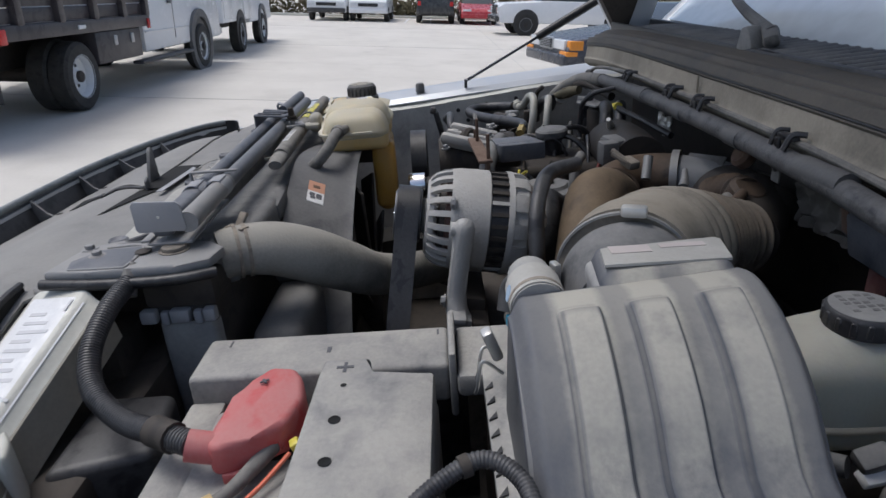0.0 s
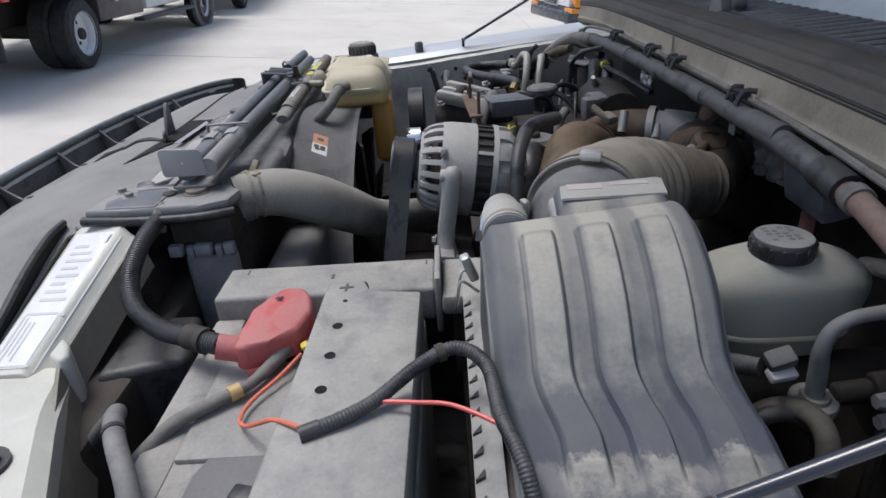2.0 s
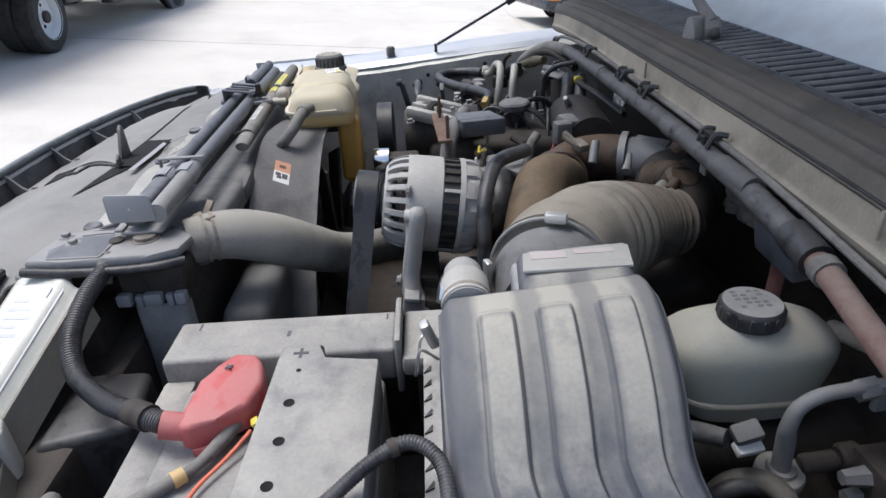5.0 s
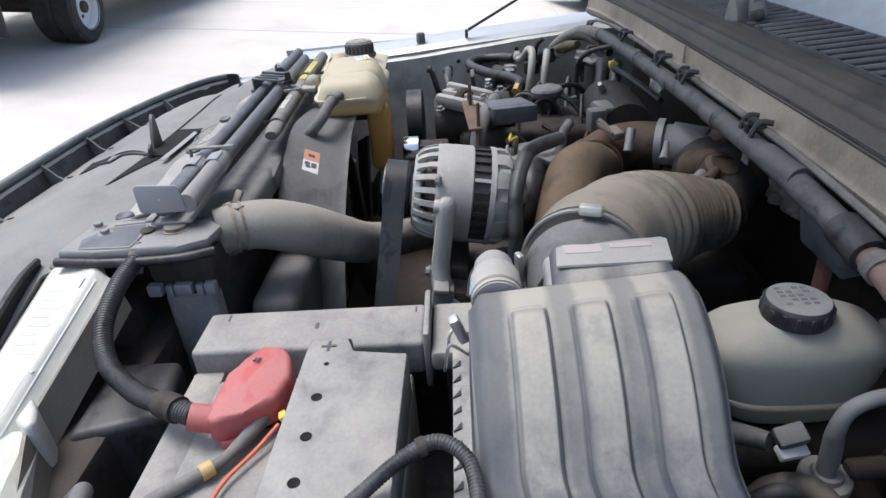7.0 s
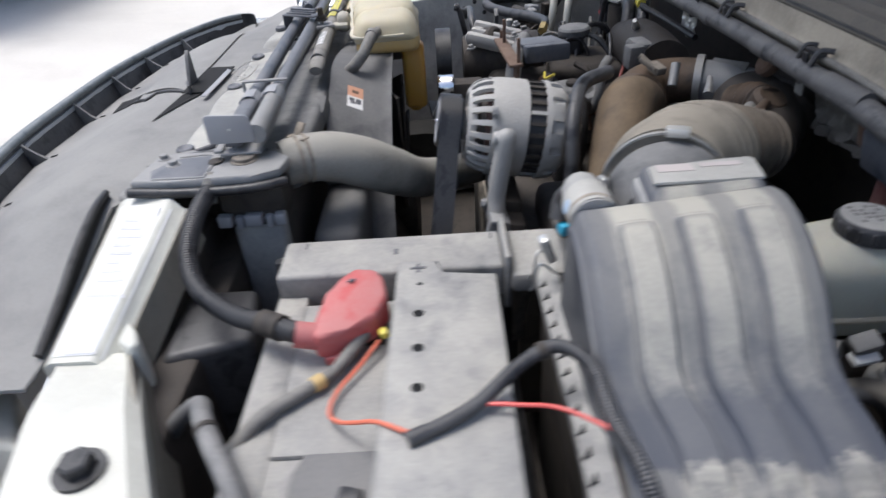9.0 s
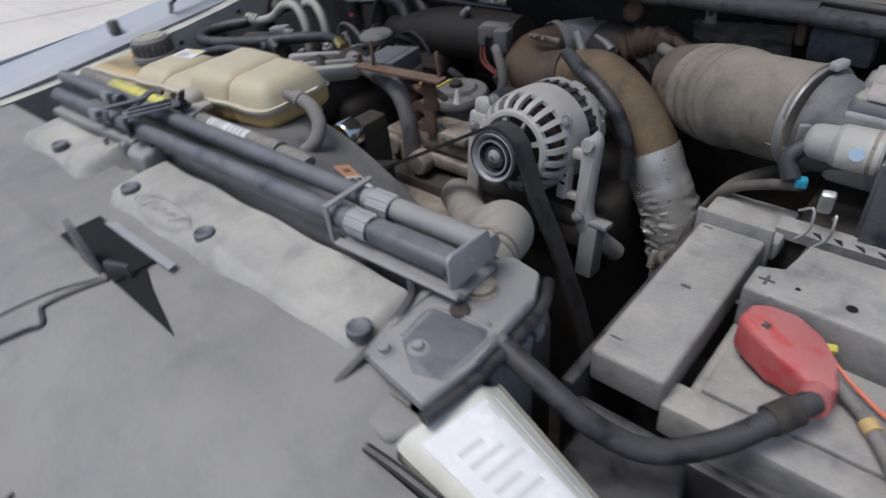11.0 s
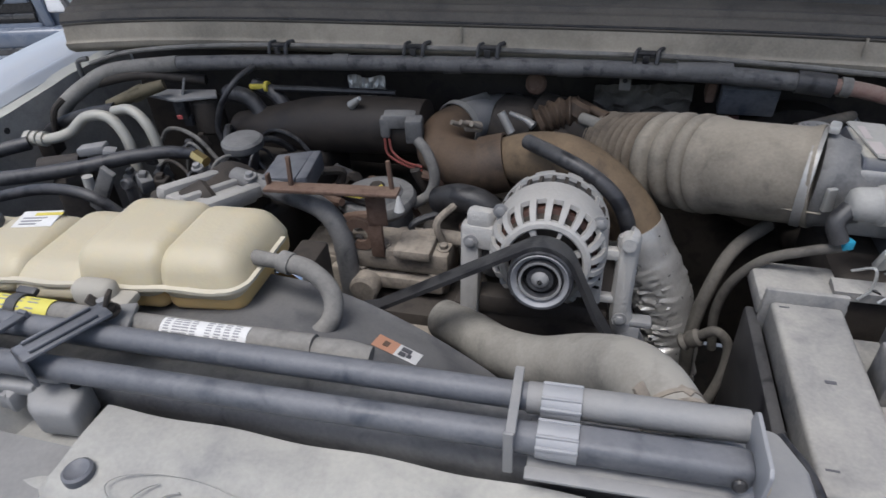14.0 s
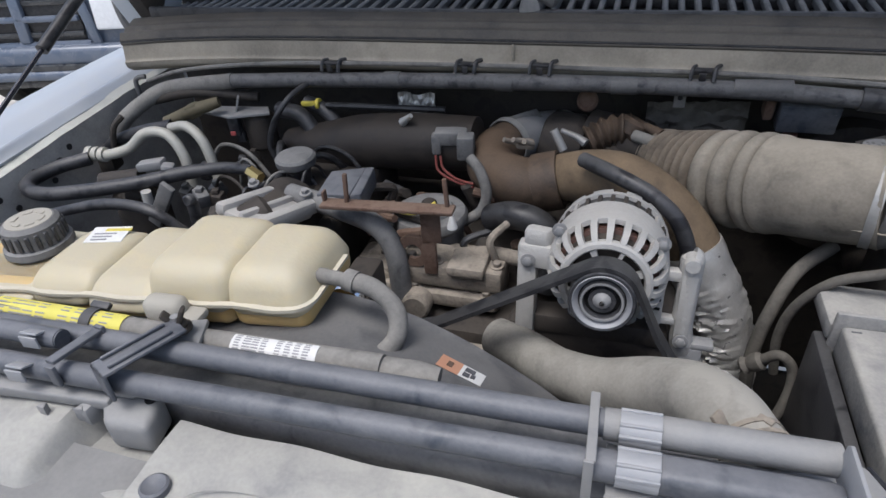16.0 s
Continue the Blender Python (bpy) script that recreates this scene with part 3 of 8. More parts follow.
# fenders: painted top edge, inner lip and splash wall
MID = -0.0975
OUT = {-1: 0.0, 1: 0.085}
for name, sd in (("passenger_fender", -1), ("driver_fender", 1)):
    def fender(u, v, sd=sd):
        y = 0.02 + 1.38 * u
        z = 1.035 + 0.075 * step(0.02, 0.98, u ** 0.8)
        p = curve_at([(0, 0.815, -0.022), (0.25, 0.838, -0.006), (0.32, 0.842, -0.010), (0.62, 0.882, 0.004), (0.7, 0.90, 0.006), (1, 0.985, -0.012)], v)
        return MID + sd * (p[0] + OUT[sd]), y, z + p[1]
    part(name, shell(fender, 40, 18, 0.004), M_silver, truck, "silver painted front fender")

    def lip(u, v, sd=sd):
        y = 0.10 + 1.0 * u
        return MID + sd * (0.822 + OUT[sd] - 0.022 * v), y, 1.018 + 0.070 * step(0.0, 1, u) - 0.004 - 0.012 * v + 0.003 * math.sin(34 * u) * v
    part("fender_lip", shell(lip, 40, 4, 0.003), M_cream, truck, "cream inner fender lip")

    def well(u, v, sd=sd):
        y = 0.12 + 0.95 * u
        return MID + sd * (0.80 + OUT[sd] - 0.05 * v), y, 1.005 + 0.066 * step(0.0, 1, u) - 0.6 * v
    w_ = part("inner_wheel_well", shell(well, 20, 10, 0.003, (sd, 0, 0)), M_well, truck, "dusty grey inner fender wall")
    for k in range(9):
        part("hole", lathe(disc_profile(0.006 + 0.004 * (k % 3 == 0), 0.002, 0.0003), (MID + sd * (0.792 + OUT[sd] - 0.004 * (k % 2)), 0.50 + 0.028 * k, 0.985 + 0.02 * math.sin(k * 2.1) + 0.004 * k), (-sd, 0, 0), 14), M_blackclean, w_)

# cowl: dusty face, rubber seal and slatted grille
def cowl_drop(u):
    return -0.02 * (2 * u - 1) ** 4


def cowl_face(u, v):
    x = -0.875 + 1.66 * u
    prof = curve_at([(0, 0.905, 1.128), (0.18, 0.890, 1.138), (0.30, 0.887, 1.150), (0.36, 0.891, 1.153), (1, 0.897, 1.189)], v)
    return x, prof[0], prof[1] + cowl_drop(u) + 0.0015 * math.sin(9 * x) * v


cowl_panel = part("cowl_panel", shell(cowl_face, 60, 20, 0.006, (0, 1, 0)), M_cowl, truck, "tan dusty sheet-metal cowl")
for x in (-0.075, 0.52):
    part("cowl_lap", rbox(x, x + 0.004, 0.8865, 0.890, 1.158, 1.184, 0.0008), M_cowl, cowl_panel, "lapped sheet edge")


def cowl_step(u, v):
    x = -0.875 + 1.66 * u
    prof = curve_at([(0, 0.896, 1.187), (0.10, 0.893, 1.191), (0.34, 0.899, 1.204), (0.42, 0.905, 1.205), (0.46, 0.905, 1.201), (0.52, 0.912, 1.203), (0.60, 0.918, 1.211), (0.66, 0.926, 1.211), (0.72, 0.930, 1.214), (1, 0.950, 1.221)], v)
    return x, prof[0], prof[1] + cowl_drop(u)


part("cowl_groove", tube([(-0.875 + 1.66 * k / 12, 0.8945, 1.1885 + cowl_drop(k / 12)) for k in range(13)], 0.0020, 8), M_blackclean, truck)
part("cowl_seal", shell(cowl_step, 40, 40, 0.006), M_seal, truck, "black rubber hood seal")
# near-black box paints the shade between the slats
cowl_grille = part("cowl_grille", rbox(-0.83, 0.67, 0.955, 1.10, 1.195, 1.205, 0.002), M_depthshade, truck, "black slatted cowl grille, shade between its slats painted in")
part("cowl_end", rbox(0.705, 0.83, 0.905, 1.12, 0.80, 1.125, 0.012), M_dark, truck)
part("firewall", rbox(-0.85, 0.69, 1.02, 1.06, 0.45, 1.12, 0.01), M_dark, truck)

# ---- jack handle tubes clipped over the radiator ----
rods = thing("jack_handle", (-0.1, 0.18, 1.10), "grey dusty steel jack handle tubes clipped behind the grille", "jack handle")
part("rear_tube", tube([(-0.50, 0.176, 1.118), (0.145, 0.1915, 1.118)], 0.0105, 16, 2), M_rodpaint, rods)
part("front_tube", tube([(-0.50, 0.136, 1.113), (0.130, 0.1582, 1.113)], 0.0105, 16, 2), M_rodpaint, rods)
part("rear_socket", tube([(0.135, 0.191, 1.118), (0.287, 0.196, 1.118)], 0.0118, 16, 2), M_steel, rods, "dusty steel socket tube")
part("front_socket", join(tube([(0.125, 0.158, 1.113), (0.165, 0.160, 1.113)], 0.0115, 16, 2), obox((0.225, 0.163, 1.112), (0.125, 0.024, 0.022), (0, 0, 2), 0.007, 3)), M_rodpaint, rods)
part("socket_hole", lathe(disc_profile(0.005, 0.003), (0.276, 0.150, 1.114), (0, -1, 0.3), 14), M_blackclean, rods, "dark bolt hole")

clip = thing("tube_clip", (0.2, 0.17, 1.09), "bent grey sheet-steel clip that holds the tubes", "bracket")
part("end_plate", prism([(0.138, 1.1405), (0.142, 1.1445), (0.188, 1.1425), (0.192, 1.138), (0.194, 1.112), (0.190, 1.1085), (0.141, 1.1085), (0.138, 1.112)], 0.2855, 0.2885, 0.001, Matrix(((0, 0, 1, 0), (1, 0, 0, 0), (0, 1, 0, 0), (0, 0, 0, 1)))), M_strap, clip, "blue-grey end plate with rounded corners")
part("plate_dimple", lathe(disc_profile(0.0016, 0.0012, 0.0004), (0.2885, 0.166, 1.126), (1, 0, 0), 12), M_bright, clip)
part("tray", join(obox((0.215, 0.143, 1.0985), (0.15, 0.010, 0.003), (0, 0, 2), 0.001), obox((0.215, 0.17, 1.095), (0.15, 0.05, 0.003), (0, 0, 2), 0.001)), M_steel, clip)
for y, z in ((0.190, 1.118), (0.160, 1.113)):
    part("clamp_strap", join(lathe([(0.0125, 0), (0.0138, 0), (0.0138, 0.028), (0.0125, 0.028), (0.0125, 0)], (0.146, y, z), (1, 0, 0.0), 28), *[obox((0.160, y + q, z + 0.0138 + w), (0.029, 0.0028, 0.004), (0, 0, 2), 0.001) for q, w in ((0.006, -0.002), (-0.007, -0.003), (-0.0125, -0.009))]), M_strap, clip, "pale zinc clamp strap")
part("upright_band", join(obox((0.128, 0.175, 1.132), (0.007, 0.062, 0.003), (0, 0, 2), 0.001), obox((0.128, 0.144, 1.112), (0.007, 0.003, 0.042), (0, 0, 0), 0.001)), M_steel, clip)

third = thing("hood_prop_sleeve", (-0.2, 0.21, 1.12), "grey tube with a white and a yellow printed label", "tube")
part("tube", tube([(-0.56, 0.205, 1.108), (-0.40, 0.207, 1.107), (-0.24, 0.211, 1.105), (-0.05, 0.218, 1.104)], [0.012, 0.012, 0.0125, 0.0125], 18, 6), M_rubber, third)
part("flat_end", tube([(-0.055, 0.218, 1.104), (-0.02, 0.220, 1.103), (0.0, 0.221, 1.102)], [0.0125, 0.013, 0.010], 14, 4, flat=0.7), M_rubber, third)


def wrap(x0, x1, r, a0, a1, y0, y1, z, material, name, label):
    def f(u, v):
        a = radians(a0 + (a1 - a0) * v)
        return x0 + (x1 - x0) * u, y0 + (y1 - y0) * u - r * math.cos(a), z + r * math.sin(a)
    return part(name, shell(f, 8, 10, 0.0005), material, third, label)


white = wrap(-0.190, -0.107, 0.0129, -5, 105, 0.2130, 0.2160, 1.1045, M_label, "white_label", "white printed label with grey lines of print")
yellow = wrap(-0.46, -0.306, 0.0132, -5, 120, 0.2065, 0.2095, 1.1062, plain("faded_yellow_label", (0.66, 0.60, 0.12), 0.5), "yellow_label", "yellow warning label with black print")


def print_lines(owner, x0, x1, y0, y1, z, r, lines, cols, seed):
    rng = random.Random(seed)
    bms = []
    for a in lines:
        for c0, c1 in cols:
            end = c1 - rng.random() * (c1 - c0) * 0.25

            def f(u, v, c0=c0, end=end, a=a):
                g = radians(a + 5.0 * v)
                w = c0 + (end - c0) * u
                return x0 + (x1 - x0) * w, y0 + (y1 - y0) * w - r * math.cos(g), z + r * math.sin(g)
            bms.append(shell(f, 6, 1, 0.0003))
    part("print", join(*bms), M_print, owner)


WORDS = [(0.04 + 0.105 * k, 0.135 + 0.105 * k + 0.02 * ((k * 5) % 3 - 1)) for k in range(4)] + [(0.53 + 0.105 * k, 0.625 + 0.105 * k + 0.02 * ((k * 3) % 3 - 1)) for k in range(4)]
print_lines(white, -0.190, -0.107, 0.2130, 0.2160, 1.1045, 0.0134, (6, 17, 28, 39, 50, 61, 72, 83, 94), WORDS, 3)
print_lines(yellow, -0.46, -0.306, 0.2065, 0.2095, 1.1062, 0.0138, (20, 36, 52, 78, 96), WORDS, 4)

holder = thing("tube_holder", (-0.25, 0.18, 1.10), "dark steel clamp plate with a wing nut across the tubes", "bracket")
hm = pose(-0.2445, 0.165, 1.1345, 0, 0, 64)
part("clamp_plate", join(rbox(-0.038, 0.036, -0.0125, 0.0125, 0, 0.004, 0.002, 2, hm), rbox(-0.030, 0.026, -0.009, -0.0055, 0.004, 0.0075, 0.0015, 2, hm), rbox(-0.030, 0.026, 0.0055, 0.009, 0.004, 0.0075, 0.0015, 2, hm), rbox(-0.038, -0.034, -0.0125, 0.0125, -0.026, 0.004, 0.002, 2, hm)), M_rodpaint, holder)
foot = prism([(-0.292, 0.150), (-0.228, 0.155), (-0.222, 0.120), (-0.264, 0.117)], 1.060, 1.094, 0.007, None, 3)
for v in foot.verts:
    v.co.z -= 0.18 * max(0.0, 0.135 - v.co.y)
part("foot", join(foot, obox((-0.262, 0.147, 1.1005), (0.030, 0.014, 0.010), (0, 0, 3), 0.004), prism([(-0.300, 0.126), (-0.286, 0.122), (-0.284, 0.146), (-0.298, 0.146)], 1.07, 1.092, 0.005, None, 2)), M_steel, holder, "moulded foot in the cover's notch")
part("foot_hole", lathe(disc_profile(0.0055, 0.002, 0.0005), (-0.236, 0.147, 1.0935), (0, 0, 1), 16), M_depthshade, holder)
part("tray", join(prism([(-0.50, 0.150), (-0.270, 0.146), (-0.268, 0.132), (-0.40, 0.122), (-0.50, 0.118)], 1.086, 1.0975, 0.003), prism([(-0.335, 0.118), (-0.325, 0.117), (-0.328, 0.124)], 1.076, 1.092, 0.001), prism([(-0.300, 0.123), (-0.290, 0.124), (-0.294, 0.130)], 1.076, 1.092, 0.001)), M_steel, holder, "blue-grey moulded tray under the tubes")
part("side_tube", tube([(-0.52, 0.160, 1.130), (-0.345, 0.1625, 1.130), (-0.333, 0.1627, 1.130)], [0.0095, 0.0095, 0.0075], 16, 4), M_rodpaint, holder)
for x, y, z in ((-0.350, 0.156, 1.140), (-0.348, 0.131, 1.1245)):
    part("small_strap", join(obox((x, y, z), (0.018, 0.012, 0.0022), (-25, 0, 3), 0.0008), obox((x, y - 0.007, z - 0.006), (0.018, 0.002, 0.012), (0, 0, 3), 0.0006)), M_strap, holder, "small bright strap")
part("rear_foot", obox((-0.236, 0.204, 1.117), (0.036, 0.036, 0.006), (0, 0, 20), 0.002), M_steel, holder)
part("stud", tube([(-0.236, 0.201, 1.115), (-0.236, 0.201, 1.142)], 0.004, 10, 2), M_steel, holder)
part("wing_nut", join(obox((-0.2295, 0.202, 1.143), (0.004, 0.010, 0.017), (0, 25, 20), 0.0015), obox((-0.2435, 0.200, 1.139), (0.004, 0.010, 0.014), (0, -35, 20), 0.0015),
     lathe(disc_profile(0.0085, 0.007), (-0.236, 0.201, 1.129), segs=16), lathe(disc_profile(0.012, 0.002), (-0.236, 0.201, 1.127), segs=20)), M_dark, holder, "dark wing nut")
part("rear_band", join(obox((-0.307, 0.155, 1.1335), (0.010, 0.048, 0.004), (-6, 0, -6), 0.001), obox((-0.310, 0.130, 1.122), (0.010, 0.004, 0.022), (0, 0, -6), 0.001), obox((-0.304, 0.181, 1.126), (0.010, 0.004, 0.018), (0, 0, -6), 0.001)), M_rodpaint, holder)
part("label_clip", join(lathe([(0.0135, 0), (0.0155, 0), (0.0155, 0.012), (0.0135, 0.012), (0.0135, 0)], (-0.352, 0.2085, 1.106), (1, 0.02, 0), 24), obox((-0.345, 0.222, 1.118), (0.022, 0.008, 0.006), (20, 0, 0), 0.002)), M_black, holder, "black clip round the labelled tube")

# ---- radiator, fan shroud, upper hose ----
radiator = thing("radiator", (-0.1, 0.2, 0.6), "dusty radiator with grey plastic tank and fan shroud", "radiator")
part("core", rbox(-0.58, 0.30, 0.165, 0.215, 0.45, 1.055, 0.004), M_dark, radiator)
part("top_tank", rbox(-0.56, 0.27, 0.16, 0.235, 1.03, 1.072, 0.012, 3), M_grey, radiator)
part("side_tank", rbox(0.255, 0.318, 0.150, 0.214, 0.55, 1.014, 0.008, 3), M_neck, radiator, "dusty aluminium side tank")
part("side_cap", join(rbox(0.248, 0.320, 0.142, 0.222, 1.030, 1.066, 0.006), rbox(0.252, 0.316, 0.146, 0.216, 1.008, 1.032, 0.003)), M_dark, radiator)
for k, (y, w) in enumerate(((0.136, 0.018), (0.157, 0.010), (0.169, 0.022), (0.194, 0.010), (0.206, 0.014))):
    part("crimp_tab", rbox(0.314, 0.327 - 0.003 * (k % 2), y, y + w, 1.014 - 0.004 * (k % 2), 1.030 - 0.003 * (k % 2), 0.003), M_strap, radiator)
part("filler_neck", tube([(0.292, 0.172, 1.030), (0.276, 0.190, 1.054), (0.258, 0.214, 1.064)], 0.024, 24, 4), M_rubber, radiator)

SC, SZ = -0.105, 0.80
# the shroud's rear rim over the fan, and how far its front edge stands above that
RIM_Z = [(-0.47, 0.98), (-0.40, 1.035), (-0.30, 1.064), (-0.20, 1.074), (-0.146, 1.077), (-0.085, 1.067), (-0.025, 1.044), (0.035, 1.011), (0.098, 0.965), (0.15, 0.905), (0.185, 0.83), (0.20, 0.72), (0.202, 0.60)]
RISE = [(-0.47, 0.0), (-0.25, 0.004), (-0.15, 0.010), (-0.05, 0.034), (0.05, 0.048), (0.12, 0.050), (0.21, 0.03)]


def rim_z(x):
    return curve_at(RIM_Z, x)[0]


def shroud_z(x, y):
    v = min(1, max(0, (y - 0.238) / 0.097))
    return rim_z(x) + curve_at(RISE, x)[0] * (1 - v)


def shroud_f(u, v):
    p = curve_at([(i / (len(SHROUD_LINE) - 1), q.x) for i, q in enumerate(SHROUD_LINE)], u)[0]
    q = curve_at([(i / (len(SHROUD_LINE) - 1), q.z) for i, q in enumerate(SHROUD_LINE)], u)[0]
    return p, 0.238 + 0.097 * v, q + curve_at(RISE, p)[0] * (1 - v) + 0.003 * step(0.93, 1.0, v)


SHROUD_LINE = spline([(x, 0, z) for x, z in RIM_Z], 6)
shroud = part("fan_shroud", shell(shroud_f, 72, 12, 0.004, (0, 0, -1)), M_shroud, radiator, "grey plastic fan shroud with a warning label")


part("shroud_boss", join(obox((0.135, 0.265, 1.00), (0.05, 0.06, 0.045), (0, 32, 0), 0.01), obox((0.05, 0.225, 1.055), (0.06, 0.03, 0.03), (0, 8, 0), 0.01)), M_shroud, shroud)
part("shroud_apron", rbox(0.13, 0.29, 0.235, 0.30, 0.60, 0.975, 0.02, 3), M_shroud, shroud)


def shroud_label(x0, x1, y0, y1, material, name, lift, owner):
    def f(u, v):
        x, y = x0 + (x1 - x0) * u, y0 + (y1 - y0) * v
        return x, y, shroud_z(x, y) + lift
    return part(name, shell(f, 8, 3, 0.0006), material, owner)


lab = shroud_label(-0.020, 0.0005, 0.266, 0.290, M_orangelabel, "orange_label_half", 0.0018, shroud)
lab2 = shroud_label(0.0005, 0.022, 0.266, 0.290, M_label, "white_label_half", 0.0018, shroud)
for x0, x1, y0, y1 in ((0.004, 0.010, 0.269, 0.277), (0.004, 0.013, 0.279, 0.287), (0.011, 0.015, 0.271, 0.278)):
    shroud_label(x0, x1, y0, y1, M_ink, "pictogram", 0.0026, lab2)
shroud_label(-0.012, -0.007, 0.273, 0.283, M_rust, "pictogram", 0.0026, lab)
part("fan_hub", lathe(disc_profile(0.09, 0.06), (SC, 0.30, SZ), (0, 1, 0), 28), M_dark, radiator)
for k in range(9):
    a = math.radians(40 * k)
    part("fan_blade", obox((SC + 0.165 * math.cos(a), 0.33, SZ + 0.165 * math.sin(a)), (0.16, 0.006, 0.06), (28, -math.degrees(a), 0), 0.002), M_dark, radiator)

hose = thing("radiator_hose", (0.15, 0.31, 1.0), "fat grey dusty upper radiator hose with a wire clamp", "hose")
part("hose_body", tube([(0.258, 0.212, 1.064), (0.246, 0.238, 1.065), (0.232, 0.272, 1.058), (0.212, 0.308, 1.038), (0.178, 0.342, 1.006), (0.130, 0.371, 0.970), (0.080, 0.405, 0.946), (0.035, 0.445, 0.931), (-0.01, 0.480, 0.915)],
     [0.0290, 0.0305, 0.0330, 0.0345, 0.0335, 0.031, 0.029, 0.028, 0.027], 26, 8), M_hose, hose)
cm = Vector((0.250, 0.228, 1.0645))
cax = Vector((-0.016, 0.034, -0.001)).normalized()
part("hose_clamp", join(lathe([(0.0305, 0), (0.0325, 0), (0.0325, 0.004), (0.0305, 0.004), (0.0305, 0)], cm, cax, 32),
     lathe([(0.0305, 0), (0.0325, 0), (0.0325, 0.004), (0.0305, 0.004), (0.0305, 0)], cm + cax * 0.011, cax, 32),
     *[obox(cm + cax * 0.007 + Vector((0.032 * math.cos(a) * 0.5, 0.032 * math.cos(a) * 0.8, 0.032 * math.sin(a))), (0.012, 0.006, 0.003), (0, 0, -35), 0.001) for a in (0.4, 1.2, 2.0, 2.8)],
     obox(cm + Vector((-0.030, 0.004, 0.030)), (0.004, 0.012, 0.018), (0, -40, -35), 0.001)), M_cast, hose, "dull wire spring clamp")

# ---- coolant tank ----
tank = thing("coolant_tank", (-0.34, 0.31, 1.04), "translucent amber plastic coolant expansion tank with five lobes", "coolant tank")
LOBES = [(-0.600, -0.450, 1.104, 0.254, 0.326), (-0.460, -0.380, 1.121, 0.252, 0.352), (-0.390, -0.311, 1.114, 0.253, 0.368), (-0.321, -0.226, 1.139, 0.254, 0.372), (-0.236, -0.147, 1.136, 0.255, 0.372)]


def tank_lean(v):
    """The tank's seam runs down towards the rear, and its front towards the far end."""
    v.y += 0.013 - 0.105 * (-0.138 - v.x) * step(0.42, 0.26, v.y)
    v.z += 0.006 + 0.03 * (v.y - 0.263)


def tank_body(lobe, up):
    x0, x1, zt, y0, y1 = lobe
    b = rbox(x0, x1, y0, y1, 1.086, zt, 0.019, 6) if up else rbox(x0 + 0.004, x1 - 0.004, y0 + 0.004, y1, 1.070, 1.104, 0.013, 5)
    for v in b.verts:
        if up:
            f = (v.co.z - 1.10) / (zt - 1.10)
            v.co.y += (0.012 * f) * (1 if v.co.y < 0.31 else -1)
            if lobe is LOBES[-1] and v.co.x > -0.20:
                v.co.x -= 0.012 * max(f, 0)
        tank_lean(v.co)
    return b


for lobe in LOBES:
    part("upper_lobe", tank_body(lobe, True), M_tank, tank)
    part("lower_lobe", tank_body(lobe, False), M_tankmid, tank)


def seam_strip(u, v):
    w = -0.600 + 0.575 * u
    if w < -0.167:
        p = Vector((w, 0.257 - 0.006 * v, 1.106))
    else:
        a = min(1.0, (w + 0.167) / 0.05) * math.pi / 2
        p = Vector((-0.167 + 0.019 * math.sin(a) + 0.005 * v * math.sin(a), 0.276 - 0.019 * math.cos(a) - 0.006 * v * math.cos(a) + max(0.0, w + 0.117) * 0.75, 1.106))
    p.y += 0.0015 * math.cos((p.x + 0.22) * 78) * (1 if w < -0.167 else 0)
    tank_lean(p)
    return p


part("seam", shell(seam_strip, 90, 2, 0.0035), M_tankseam, tank, "pale moulded seam")
part("leg", join(rbox(-0.31, -0.195, 0.352, 0.382, 0.95, 1.085, 0.012, 3), rbox(-0.225, -0.185, 0.348, 0.390, 0.96, 1.085, 0.01, 3)), M_tanklow, tank, "dark amber lower leg of the tank")
part("mount_ear", join(obox((-0.280, 0.236, 1.112), (0.044, 0.024, 0.034), (0, 0, 4), 0.010, 3), obox((-0.255, 0.232, 1.110), (0.03, 0.03, 0.010), (0, 0, 4), 0.004)), M_ear, tank, "dusty beige mounting ear")
capz = 1.119
cap = part("cap", lathe([(0.0, 0.030), (0.026, 0.030), (0.0305, 0.026), (0.0315, 0.004), (0.036, 0.003), (0.037, -0.004), (0.033, -0.006), (0.030, -0.02)], (-0.505, 0.303, capz), (0, 0, 1), 36), M_grey, tank, "black ribbed pressure cap")
for k in range(20):
    a = 2 * math.pi * k / 20
    part("cap_rib", obox((-0.505 + 0.0310 * math.cos(a), 0.303 + 0.0310 * math.sin(a), capz + 0.014), (0.004, 0.005, 0.018), (0, 0, math.degrees(a)), 0.001, 1), M_black, cap)
part("cap_face", join(lathe([(0.0245, 0.0), (0.0245, 0.0006), (0, 0.0008)], (-0.505, 0.303, capz + 0.0300), segs=28), *[obox((-0.505 + 0.015 * math.cos(a), 0.303 + 0.015 * math.sin(a), capz + 0.0312), (0.010, 0.005, 0.0012), (0, 0, math.degrees(a) + 90), 0.0003, 1) for a in (0.3, 1.4, 2.4, 3.5, 4.6, 5.6)]), M_ear, cap, "worn pale raised marks")
tl = part("paper_label", obox((-0.418, 0.320, 1.1290), (0.044, 0.030, 0.0012), (2, 0, 14), 0.0003, 1), M_label, tank, "small white and yellow label")
part("label_band", obox((-0.411, 0.330, 1.1300), (0.03, 0.005, 0.0008), (2, 0, 14), 0, 1), M_yellow, tl)
part("print", join(*[obox((-0.421, 0.320 - 0.006 * k, 1.1298), (0.026 - 0.004 * k, 0.002, 0.0008), (2, 0, 14), 0, 1) for k in range(3)]), M_print, tl)
